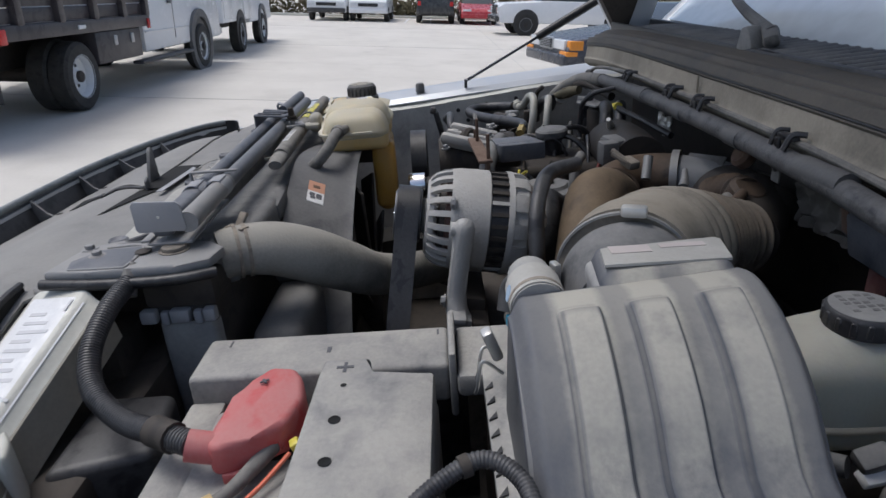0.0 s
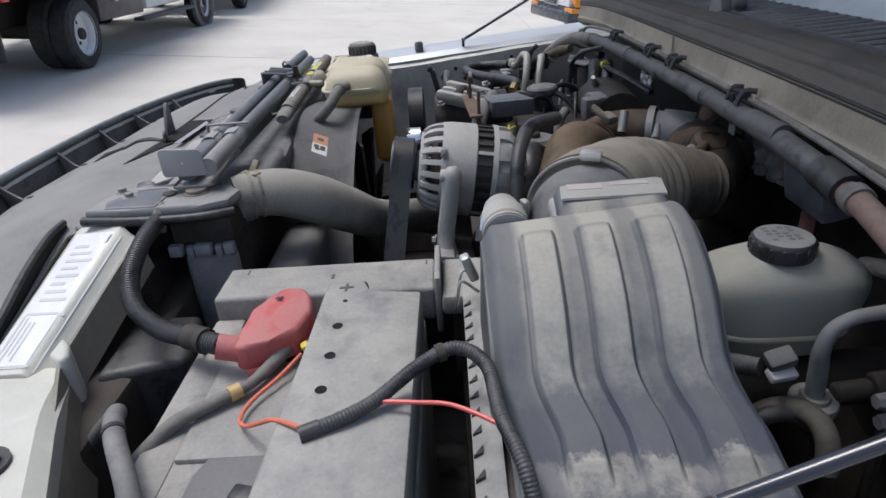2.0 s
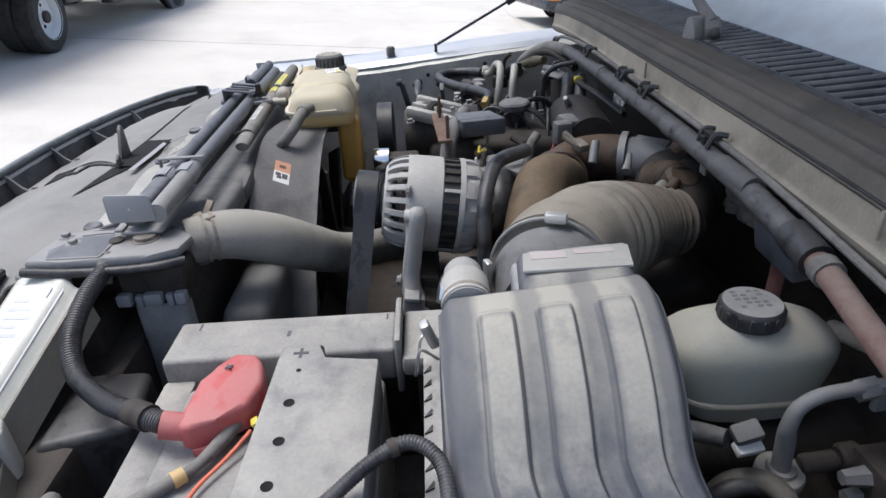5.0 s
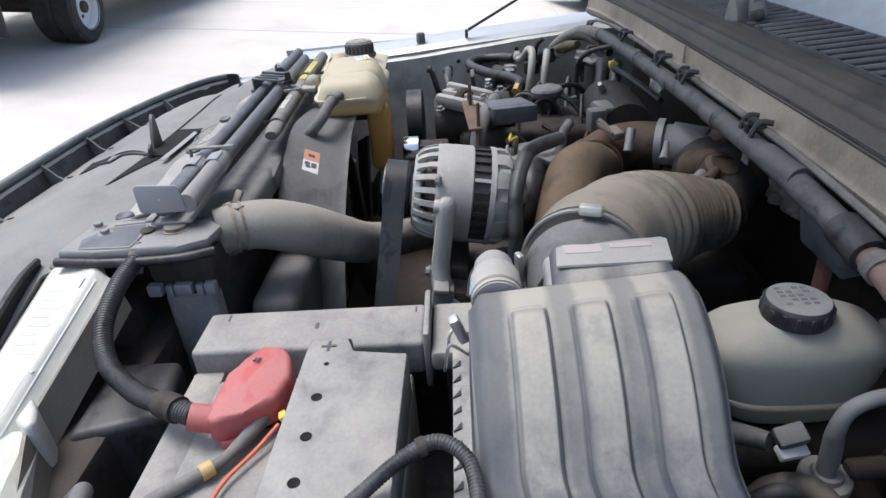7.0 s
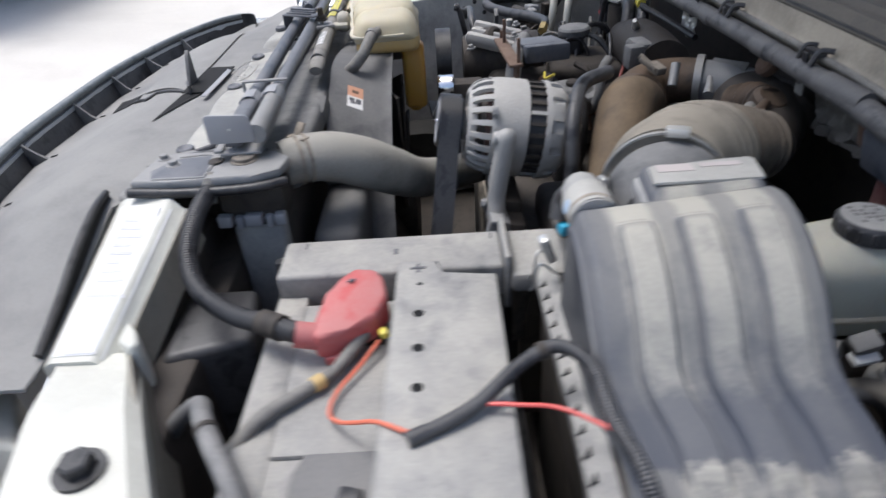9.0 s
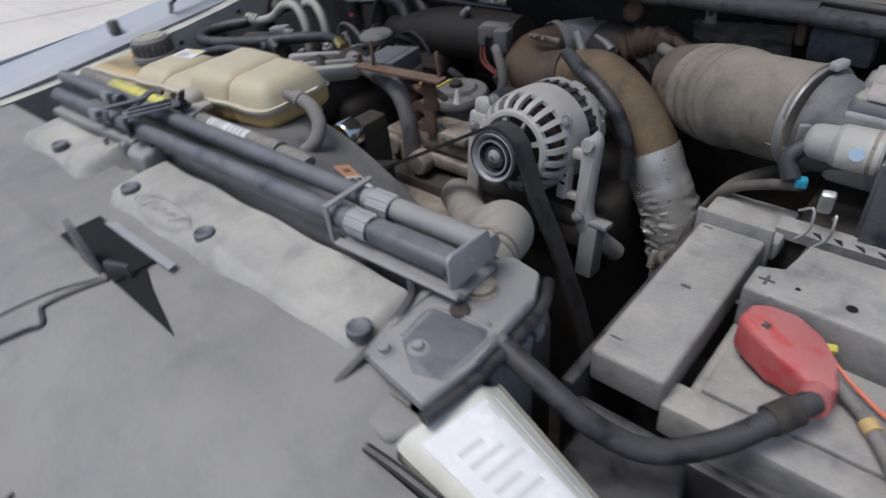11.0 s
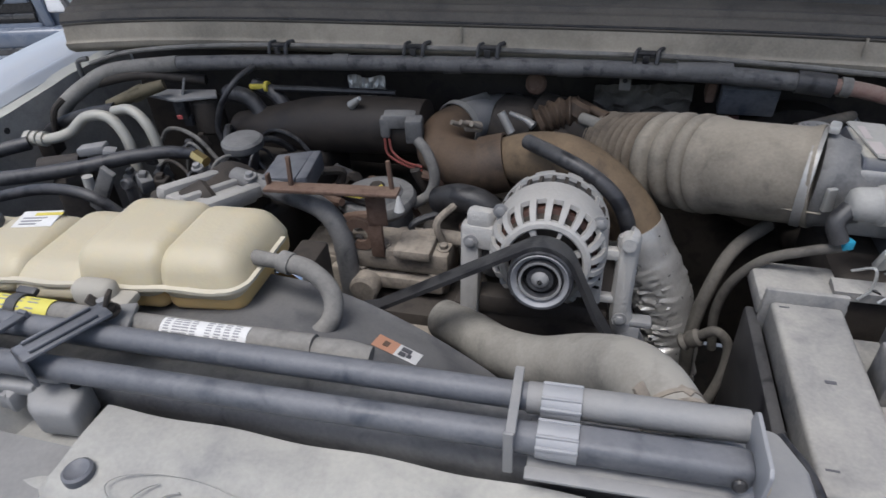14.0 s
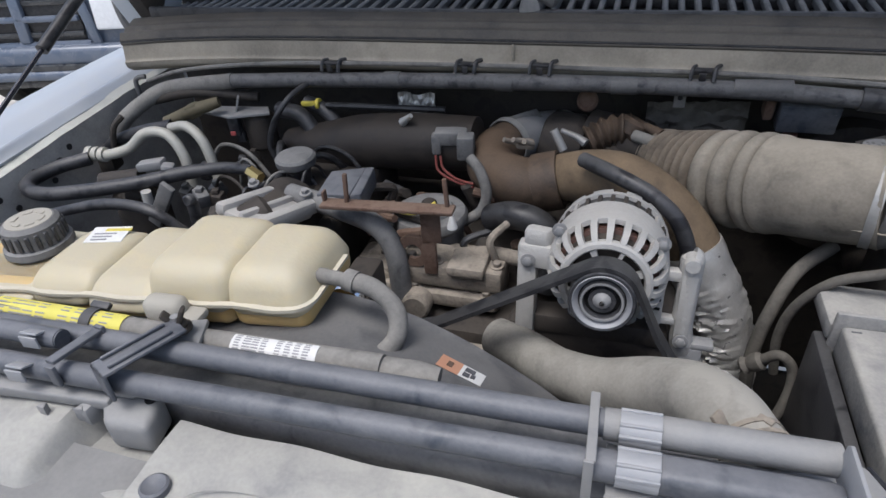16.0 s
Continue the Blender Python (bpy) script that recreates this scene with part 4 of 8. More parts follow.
nip = part("nipple", tube([(-0.152, 0.311, 1.120), (-0.108, 0.303, 1.124)], [0.008, 0.0070], 14, 3), M_rubber, tank, "dark hose nipple with clip")
ovh = thing("overflow_hose", (-0.08, 0.3, 1.06), "grey dusty rubber overflow hose", "hose")
part("hose_body", tube([(-0.118, 0.305, 1.124), (-0.088, 0.301, 1.120), (-0.064, 0.290, 1.104), (-0.062, 0.27, 1.084), (-0.09, 0.252, 1.070), (-0.15, 0.245, 1.066), (-0.22, 0.24, 1.06)], 0.0095, 14), M_rubber, ovh)
part("spring_clip", lathe([(0.0098, 0), (0.0112, 0), (0.0112, 0.012), (0.0098, 0.012), (0.0098, 0)], (-0.120, 0.3055, 1.124), (0.95, -0.15, -0.1), 18), M_rubber, ovh, "dark spring clip")

# ---- alternator ----
alt = thing("alternator", (0.12, 0.53, 0.95), "pale cast aluminium alternator with vented housing and pulley", "alternator")
AX, AZ = 0.12, 1.052
# the engine leans back in the bay, and the alternator and its belt with it
LEAN = Matrix.Translation((AX, 0.42, AZ)) @ Matrix.Rotation(radians(-9), 4, 'X') @ Matrix.Translation((-AX, -0.42, -AZ))


def leaning(name, bm, material, parent, label=""):
    bmesh.ops.transform(bm, matrix=LEAN, verts=bm.verts)
    return part(name, bm, material, parent, label)


def turned(profile, segs=56):
    """A ring or disc about the shaft from (radius, y) pairs."""
    return lathe([(r, y - 0.42) for r, y in profile], (AX, 0.42, AZ), (0, 1, 0), segs)


def sector(profile, a0, a1, n=4):
    """A solid piece of a ring about the shaft between two angles."""
    bm = bmesh.new()
    rows = []
    for i in range(n + 1):
        a = radians(a0 + (a1 - a0) * i / n)
        rows.append([bm.verts.new((AX + r * math.cos(a), y, AZ + r * math.sin(a))) for r, y in profile])
    m = len(profile)
    for a, b in zip(rows, rows[1:]):
        for j in range(m):
            bm.faces.new((a[j], a[(j + 1) % m], b[(j + 1) % m], b[j]))
    bm.faces.new(rows[0])
    bm.faces.new(rows[-1])
    return bm


leaning("rotor", turned([(0, 0.468), (0.050, 0.468), (0.056, 0.480), (0.056, 0.58), (0, 0.58)], 32), M_dark, alt, "dark rotor behind the vents")
leaning("copper_winding", turned([(0.050, 0.474), (0.0585, 0.476), (0.0585, 0.490), (0.050, 0.492), (0.050, 0.474)], 40), plain("copper_winding", (0.085, 0.045, 0.035), 0.55), alt, "dull copper winding")
leaning("face_ring", turned([(0.0425, 0.4565), (0.0430, 0.4525), (0.0450, 0.4505), (0.0500, 0.4510), (0.0525, 0.4535), (0.0525, 0.4600), (0.0500, 0.4630), (0.0425, 0.4610), (0.0425, 0.4565)]), M_alu, alt)
for k in range(22):
    leaning("vent_bar", sector([(0.0505, 0.4530), (0.0560, 0.4545), (0.0620, 0.4610), (0.0665, 0.4720), (0.0690, 0.4860), (0.0630, 0.4860), (0.0590, 0.4680), (0.0505, 0.4590)], 360 / 22 * k + 4.8, 360 / 22 * k + 11.6), M_alu, alt)
leaning("dome_band", turned([(0.0625, 0.4820), (0.0684, 0.4820), (0.0702, 0.4930), (0.0706, 0.5120), (0.0706, 0.5320), (0.0690, 0.5335), (0.0625, 0.5335), (0.0625, 0.4820)]), M_alu, alt)
leaning("face_hub", turned([(0, 0.446), (0.022, 0.446), (0.0245, 0.449), (0.0245, 0.462), (0, 0.462)], 40), M_alu, alt)
for k in range(8):
    w = 3.0 if k % 2 else 5.0
    leaning("face_spoke", sector([(0.0235, 0.4510), (0.0435, 0.4535), (0.0435, 0.4600), (0.0235, 0.4600)], 45 * k + 22.5 - w, 45 * k + 22.5 + w, 2), M_alu, alt)
leaning("stator", turned([(0.06, 0.5335), (0.0665, 0.5335), (0.0665, 0.5580), (0.06, 0.5580), (0.06, 0.5335)], 48), M_blackclean, alt, "dark laminated stator")
for k in range(28):
    leaning("stator_fin", sector([(0.0660, 0.5340), (0.0702, 0.5340), (0.0702, 0.5570), (0.0660, 0.5570)], 360 / 28 * k, 360 / 28 * k + 4.0, 1), M_alu if k % 7 == 3 else M_dark, alt)
for k in range(12):
    leaning("rear_rib", sector([(0.0640, 0.5570), (0.0705, 0.5570), (0.0700, 0.5760), (0.0640, 0.5860)], 30 * k + 3, 30 * k + 19 + 4 * (k % 2), 3), M_alu, alt)
leaning("rear_housing", turned([(0.05, 0.5565), (0.0715, 0.5565), (0.0715, 0.5640), (0.0655, 0.5650), (0.0645, 0.5830), (0.0560, 0.5920), (0, 0.5930)], 44), M_alu, alt)
leaning("rear_cap", turned([(0, 0.610), (0.036, 0.610), (0.040, 0.605), (0.040, 0.590), (0, 0.590)], 28), M_black, alt, "black plastic rear cap")
pul = leaning("pulley", turned([(0, 0.414), (0.0145, 0.414), (0.0155, 0.420), (0.0195, 0.420), (0.0205, 0.411), (0.0235, 0.410), (0.0245, 0.417), (0.0262, 0.417), (0.0318, 0.410), (0.0345, 0.409), (0.0362, 0.412),
     (0.0362, 0.444), (0.020, 0.446), (0, 0.446)], 48), M_pulley, alt, "grooved drive pulley")
leaning("pulley_ring", turned([(0.0255, 0.4150), (0.0312, 0.4082), (0.0318, 0.4100), (0.0262, 0.4165), (0.0255, 0.4150)], 48), M_strap, pul, "bright worn ring")
leaning("pulley_groove", turned([(0.0236, 0.4155), (0.0256, 0.4155), (0.0256, 0.4172), (0.0236, 0.4172), (0.0236, 0.4155)], 48), M_depthshade, pul)
leaning("pulley_inner_ring", turned([(0.0205, 0.4098), (0.0232, 0.4094), (0.0232, 0.4115), (0.0205, 0.4115), (0.0205, 0.4098)], 44), M_steel, pul)
leaning("pulley_well", turned([(0.0150, 0.4190), (0.0200, 0.4190), (0.0200, 0.4200), (0.0150, 0.4200), (0.0150, 0.4190)], 44), M_depthshade, pul)
leaning("shaft_nut", turned([(0, 0.409), (0.0050, 0.409), (0.0085, 0.4115), (0.0100, 0.414), (0, 0.414)], 12), M_steel, pul)
leaning("shaft_tip", turned([(0, 0.4065), (0.0030, 0.4068), (0.0034, 0.409), (0, 0.409)], 12), M_chrome, pul)
leaning("column_ear", join(rbox(0.013, 0.037, 0.492, 0.520, 0.930, 1.062, 0.005), prism([(0.012, 0.494), (0.062, 0.488), (0.066, 0.512), (0.012, 0.520)], 1.040, 1.072, 0.006), prism([(0.018, 0.496), (0.050, 0.492), (0.058, 0.510), (0.022, 0.518)], 1.066, 1.092, 0.007)), M_alu, alt)
leaning("column_ear", join(rbox(0.203, 0.222, 0.486, 0.510, 0.962, 1.075, 0.005), rbox(0.176, 0.210, 0.490, 0.504, 1.046, 1.060, 0.003), rbox(0.174, 0.210, 0.490, 0.504, 0.988, 0.998, 0.003),
     rbox(0.172, 0.188, 0.488, 0.506, 0.986, 1.050, 0.003)), M_alu, alt)
for x in (0.176,):
    for z in (1.010, 1.022, 1.036):
        leaning("vent_slot", obox((x + 0.005, 0.4878, z), (0.008, 0.001, 0.004), (0, 10, 0), 0.0003, 1), M_depthshade, alt)
leaning("arm_boss", turned([(0, 0.484), (0.008, 0.484), (0.009, 0.486), (0.009, 0.508), (0, 0.508)], 22), M_alu, alt).data.transform(Matrix.Translation((0.0925, 0.0, 0.020)))
leaning("brace_arm", tube([(0.212, 0.498, 1.078), (0.213, 0.498, 1.072), (0.213, 0.498, 1.03), (0.213, 0.498, 0.985), (0.218, 0.503, 0.955), (0.230, 0.525, 0.925), (0.240, 0.56, 0.895)], [0.011, 0.0135, 0.0125, 0.0125, 0.015, 0.0145, 0.014], 16), M_alu, alt)
leaning("foot", join(rbox(0.212, 0.252, 0.49, 0.512, 0.958, 0.967, 0.003), rbox(0.214, 0.240, 0.49, 0.52, 0.88, 0.960, 0.004)), M_steel, alt)
for p in ((0.025, 0.490, 0.945), (0.0265, 0.490, 1.052), (0.2125, 0.484, 0.972), (0.063, 0.486, 1.098), (0.178, 0.486, 1.094)):
    leaning("bolt", hexbolt(p, (0, -1, 0), 0.006, 0.006), M_steel, alt)
leaning("lower_bracket", join(rbox(0.00, 0.235, 0.505, 0.545, 0.91, 0.955, 0.008), rbox(0.03, 0.20, 0.50, 0.54, 0.945, 0.972, 0.006)), M_dark, alt)
part("rear_terminal", obox((0.165, 0.600, 1.052), (0.026, 0.018, 0.02), (0, 20, 0), 0.004), M_alu, alt)

# ---- drive belt and other pulleys ----
def ribbon(path, y0, y1, thick):
    """A flat belt along an (x, z) line."""
    bm = bmesh.new()
    n = len(path)
    rows = []
    for i, (x, z) in enumerate(path):
        a, b = path[max(0, i - 1)], path[min(n - 1, i + 1)]
        d = Vector((b[0] - a[0], b[1] - a[1])).normalized()
        o = Vector((-d.y, d.x)) * thick
        rows.append([bm.verts.new(v) for v in ((x, y0, z), (x, y1, z), (x + o.x, y1, z + o.y), (x + o.x, y0, z + o.y))])
    for a, b in zip(rows, rows[1:]):
        for j in range(4):
            bm.faces.new((a[j], a[(j + 1) % 4], b[(j + 1) % 4], b[j]))
    bm.faces.new(rows[0])
    bm.faces.new(rows[-1])
    return bm


belt_path = [(-0.36, 0.905), (-0.20, 0.945), (-0.076, 0.979)]
belt_path += [(AX + 0.036 * math.cos(radians(a)), AZ + 0.036 * math.sin(radians(a))) for a in range(108, 14, -8)]
belt_path += [(0.18, 1.010), (0.215, 0.955), (0.255, 0.88), (0.29, 0.80)]
belt = thing("drive_belt", (0.0, 0.43, 0.9), "black rubber drive belt round the alternator pulley", "belt")
leaning("belt_band", ribbon(belt_path, 0.411, 0.441, 0.005), M_blackclean, belt)
comp = thing("compressor", (-0.38, 0.5, 0.9), "dusty dark compressor with a belt pulley", "compressor")
part("body", lathe([(0, 0), (0.05, 0), (0.055, 0.01), (0.055, 0.16), (0.04, 0.17), (0, 0.17)], (-0.38, 0.47, 0.99), (0, 1, 0), 28), M_dark, comp)
part("pulley", lathe([(0, 0), (0.03, 0), (0.035, 0.008), (0.06, 0.006), (0.066, 0), (0.066, 0.032), (0, 0.032)], (-0.38, 0.412, 0.995), (0, 1, 0), 36), M_blackclean, comp)
idl = thing("idler_pulley", (-0.164, 0.43, 0.98), "bright worn idler pulley", "pulley")
part("wheel", lathe([(0, 0), (0.022, 0), (0.024, 0.003), (0.024, 0.03), (0, 0.03)], (-0.190, 0.412, 0.998), (0, 1, 0), 32), M_chrome, idl)
part("arm", rbox(-0.210, -0.170, 0.44, 0.50, 0.85, 1.01, 0.006), M_dark, idl)

# ---- charge pipe, boots and intake tube ----
duct = thing("charge_pipe", (0.2, 0.65, 0.85), "dusty charge-air pipe wrapped in crinkled foil", "pipe")
part("upper_boot", tube([(0.03, 0.738, 1.026), (0.075, 0.710, 1.047), (0.125, 0.684, 1.057), (0.175, 0.666, 1.036), (0.215, 0.652, 1.000), (0.236, 0.645, 0.968)], [0.036, 0.039, 0.040, 0.0405, 0.0400, 0.0390], 24), M_ochre, duct, "oily brown upper bend")


def foil_r(s):
    return 0.0418 + 0.0006 * math.sin(37 * s)


b = tube([(0.226, 0.648, 0.984), (0.245, 0.642, 0.950), (0.275, 0.637, 0.89), (0.30, 0.632, 0.80), (0.31, 0.63, 0.70)], foil_r, 44, 30)
for v in b.verts:
    k = (0.7 * noise.noise(Vector((v.co.x * 45, v.co.y * 45, v.co.z * 150))) + 0.6 * noise.noise(v.co * 190)) * 0.0060 * step(0.975, 0.90, v.co.z)
    v.co += Vector((k, k, 0))
part("foil_sleeve", b, M_foil, duct, "crinkled silver foil sleeve")
part("black_hose", tube([(0.070, 0.668, 1.094), (0.118, 0.622, 1.097), (0.162, 0.602, 1.084), (0.196, 0.592, 1.058), (0.216, 0.590, 1.015), (0.220, 0.588, 0.965)], 0.0105, 12), M_black, duct, "black rubber hose against the pipe")

boots = thing("intake_boot", (-0.05, 0.75, 1.0), "oil-stained brown rubber intake boot with clamps", "hose")
part("elbow", tube([(0.04, 0.734, 1.026), (0.0, 0.735, 1.012), (-0.05, 0.752, 1.008), (-0.088, 0.785, 1.012), (-0.092, 0.83, 1.018), (-0.070, 0.873, 1.021)], [0.037, 0.041, 0.042, 0.041, 0.039, 0.038], 26), M_brown, boots)
part("cuff", lathe([(0.042, 0), (0.046, 0.001), (0.046, 0.04), (0.042, 0.041)], (0.035, 0.731, 1.027), (-1, -0.05, -0.25), 30), M_brown, boots)
part("band_clamp", lathe([(0.041, 0), (0.0435, 0), (0.0435, 0.012), (0.041, 0.012), (0.041, 0)], (-0.078, 0.862, 1.021), (0.45, 0.9, 0.05), 30), M_clamp, boots, "bright band clamp")
part("metal_neck", tube([(-0.074, 0.868, 1.021), (-0.035, 0.93, 1.014), (0.01, 0.985, 1.0)], [0.0365, 0.037, 0.036], 24), M_steel, boots, "grey metal neck")
part("sensor", tube([(0.030, 0.782, 1.052), (0.012, 0.790, 1.082)], 0.007, 12, 3), M_clamp, boots, "small dull metal sensor")

part("sensor_head", join(obox((-0.030, 0.775, 1.062), (0.030, 0.020, 0.014), (0, 10, 20), 0.004), tube([(-0.042, 0.770, 1.064), (-0.060, 0.755, 1.076)], 0.0042, 8, 2), tube([(-0.030, 0.767, 1.066), (-0.044, 0.748, 1.080)], 0.0042, 8, 2), tube([(-0.016, 0.766, 1.066), (-0.026, 0.744, 1.080)], 0.0042, 8, 2)), M_cast, boots, "three-pronged dusty sensor head")

intake = thing("air_intake_tube", (0.32, 0.7, 0.98), "tan dusty ribbed rubber air intake tube", "hose")


def intake_r(s):
    base = curve_at([(0, 0.060), (0.3, 0.063), (0.5, 0.063), (0.66, 0.059), (0.82, 0.052), (1, 0.043)], s)[0]
    if s < 0.35:
        return base + 0.0035 * step(0.05, 0.0, s) + 0.0040 * step(0.29, 0.34, s)
    if s < 0.59:
        return base + 0.0055 - 0.0150 * (1 - abs(math.sin((s - 0.35) / 0.08 * math.pi))) ** 1.5
    return base + 0.005 - 0.0170 * (1 - abs(math.sin((s - 0.59) / 0.0456 * math.pi))) ** 1.0


INTAKE = [(0.430, 0.636, 1.088), (0.37, 0.660, 1.078), (0.31, 0.705, 1.060), (0.25, 0.758, 1.040), (0.205, 0.812, 1.024), (0.18, 0.868, 1.012)]
line = spline(INTAKE, 48)
cut = int(len(line) * 0.59)
part("ribbed_tube", tube(line[:cut + 1], lambda t: intake_r(t * 0.59), 40, smooth=False), M_intake, intake)
part("small_bellows", tube(line[cut:], lambda t: intake_r(0.59 + t * 0.41) - 0.001 * t, 40, smooth=False), M_bellows, intake, "brown stained narrow bellows")
part("moulding_line", tube([(0.425, 0.575, 1.072), (0.385, 0.592, 1.066), (0.345, 0.623, 1.060)], 0.0012, 6), M_intake, intake)
part("band_clamp", lathe([(0.0600, 0), (0.0622, 0), (0.0628, 0.002), (0.0622, 0.0055), (0.0628, 0.009), (0.0622, 0.011), (0.0600, 0.011), (0.0600, 0)], (0.416, 0.640, 1.086), (1, -0.35, 0.02), 48), M_clamp, intake, "bright worm-drive clamp")
part("clamp_screw", obox((0.428, 0.574, 1.092), (0.012, 0.007, 0.030), (0, 0, 20), 0.002), M_bright, intake)
part("clamp_screw", obox((0.432, 0.640, 1.152), (0.012, 0.022, 0.010), (0, 0, -20), 0.003), M_bright, intake)
part("inlet_elbow", tube([(0.182, 0.865, 1.012), (0.13, 0.90, 1.015), (0.06, 0.93, 1.02)], [0.042, 0.044, 0.042], 24), M_dark, intake, "brown stained turbo inlet elbow")
part("vent_stub", tube([(0.135, 0.86, 1.05), (0.165, 0.838, 1.05)], 0.010, 14, 3), M_hose, intake)

# ---- air filter box ----
airbox = thing("air_filter_box", (0.62, 0.61, 0.85), "dusty black plastic air filter box with three raised ribs", "air box")
TOP = [(0.512, 1.116), (0.525, 1.1195), (0.54, 1.120), (0.56, 1.115), (0.58, 1.106), (0.60, 1.094), (0.62, 1.078), (0.635, 1.062), (0.65, 1.048), (0.67, 1.037), (0.69, 1.031), (0.72, 1.026), (0.75, 1.020), (0.768, 1.010), (0.778, 0.985), (0.782, 0.94)]
BANDS = ((0.554, 0.583), (0.601, 0.630), (0.649, 0.678))
TOPLINE = [Vector((x, 0, z)) for x, z in TOP]
TOPCURVE = spline(TOPLINE, 6)


def airbox_top(u, v):
    f = u * (len(TOPCURVE) - 1)
    k = min(int(f), len(TOPCURVE) - 2)
    q = TOPCURVE[k].lerp(TOPCURVE[k + 1], f - k)
    slope = (TOPCURVE[k + 1] - TOPCURVE[k]).normalized()
    flare = 0.012 * step(0.645, 0.70, q.x)
    w = 0.522 + 0.184 * v
    r = 0
    for a, b in BANDS:
        r = max(r, step(a - 0.0012, a + 0.0020, w) * step(b + 0.0012, b - 0.0020, w))
    r *= step(0.543, 0.553, q.x - 0.6 * min(abs(w - (a + b) / 2) for a, b in BANDS) ** 2 * 20)
    r *= step(0.733, 0.723, q.x)
    edge = step(0.08, 0, v) ** 2 + step(0.92, 1, v) ** 2
    tilt = Vector((-slope.z, 0, slope.x))
    return q + Vector((0, w + flare, 0.003 + 0.085 * (w - 0.535) * step(0.74, 0.60, q.x))) + tilt * (0.0070 * r - 0.014 * edge)


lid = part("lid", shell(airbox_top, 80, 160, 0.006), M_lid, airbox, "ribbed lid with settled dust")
side = [(0.515, 1.104), (0.54, 1.107), (0.56, 1.102), (0.58, 1.093), (0.60, 1.081), (0.62, 1.065), (0.635, 1.049), (0.65, 1.036), (0.67, 1.025), (0.70, 1.017), (0.74, 1.010), (0.768, 0.998)]


def side_wall(y, name, sgn):
    def f(u, v):
        q = curve_at([(i / (len(side) - 1), *s) for i, s in enumerate(side)], u)
        flare = 0.012 * step(0.645, 0.70, q[0])
        z0 = min(1.018, q[1] - 0.004)
        return q[0], y + flare + sgn * 0.003 * v, q[1] + (z0 - q[1]) * v
    return part(name, shell(f, 24, 4, 0.004, (0, -sgn, 0)), M_airbox, lid)


side_wall(0.5225, "front_wall", -1)
side_wall(0.6995, "rear_wall", 1)
part("end_wall", rbox(0.510, 0.516, 0.525, 0.697, 1.012, 1.106, 0.002), M_airbox, lid)
part("shelf", join(prism([(0.452, 0.600), (0.460, 0.592), (0.53, 0.588), (0.53, 0.698), (0.470, 0.702), (0.456, 0.694)], 1.035, 1.121, 0.008, None, 3)), M_neck, airbox)


def shelf_top(u, v):
    x = 0.456 + 0.066 * u
    y = 0.598 - 0.006 * u + (0.096 + 0.010 * u) * v
    return x, y, 1.1322 + 0.04 * (y - 0.60) - 0.0095 * step(0.72, 1.0, u) - 0.012 * step(0.08, 0, v) ** 2 - 0.012 * step(0.92, 1, v) ** 2 - 0.012 * step(0.06, 0, u) ** 2


part("shelf_top", shell(shelf_top, 24, 24, 0.005), M_lid, airbox)
lb = part("shelf_label", prism([(0.472, 0.602), (0.503, 0.598), (0.503, 0.694), (0.466, 0.700), (0.462, 0.696)], 1.1345, 1.1368, 0), M_sleeve, airbox, "faded cream and red label")
part("label_text", join(rbox(0.470, 0.484, 0.608, 0.64, 1.1369, 1.1374, 0), rbox(0.470, 0.478, 0.648, 0.684, 1.1369, 1.1374, 0)), plain("faded_red_print", (0.50, 0.45, 0.43), 0.7), lb)
part("neck", lathe([(0, 0.0), (0.056, 0.0), (0.0585, 0.004), (0.0585, 0.014), (0.056, 0.018), (0.052, 0.036), (0.046, 0.058), (0, 0.060)], (0.424, 0.639, 1.084), (1, -0.20, -0.05), 44), M_grey, airbox)


def flange(u, v):
    x = 0.44 + 0.33 * u
    return x, 0.504 + 0.022 * v, 1.016 - 0.012 * step(0.66, 0.77, x) + 0.003 * v


part("flange", shell(flange, 40, 4, 0.012), M_battery, airbox, "dusty grey flange")
for k in range(15):
    x = 0.475 + 0.0205 * k
    z = 1.016 - 0.012 * step(0.66, 0.77, x)
    part("flange_tooth", prism([(x, 0.5115), (x + 0.0075, 0.5115), (x + 0.0105, 0.5045)], z - 0.002, z + 0.0025, 0), M_blackclean, airbox, "black pointed flange tooth")
part("tray", rbox(0.45, 0.79, 0.515, 0.70, 0.72, 0.93, 0.01), M_dark, airbox)
part("tray_neck", rbox(0.45, 0.76, 0.512, 0.70, 0.90, 1.008, 0.01), M_dark, airbox)
gauge = part("filter_gauge", lathe([(0, 0), (0.010, 0.0005), (0.016, 0.004), (0.0185, 0.010), (0.0195, 0.028), (0.0215, 0.03), (0.0225, 0.034), (0.0215, 0.038), (0.0215, 0.07), (0.022, 0.074), (0.0, 0.076)], (0.436, 0.548, 1.104), (1, 0, 0.02), 28), M_neck, airbox, "filter restriction gauge")
part("gauge_sleeve", lathe([(0.0222, 0), (0.0228, 0), (0.0228, 0.037), (0.0222, 0.037), (0.0222, 0)], (0.470, 0.548, 1.1047), (1, 0, 0.02), 28), M_sleeve, gauge, "dusty pale sleeve")
part("gauge_dot", lathe(disc_profile(0.007, 0.0008, 0.0002), (0.488, 0.5262, 1.110), (0, -1, 0.25), 18), plain("pale_blue_dot", (0.40, 0.52, 0.66), 0.5), gauge)
part("gauge_band", lathe([(0.0229, 0), (0.0232, 0), (0.0232, 0.004), (0.0229, 0.004), (0.0229, 0)], (0.498, 0.548, 1.1052), (1, 0, 0.02), 28), M_cast, gauge)
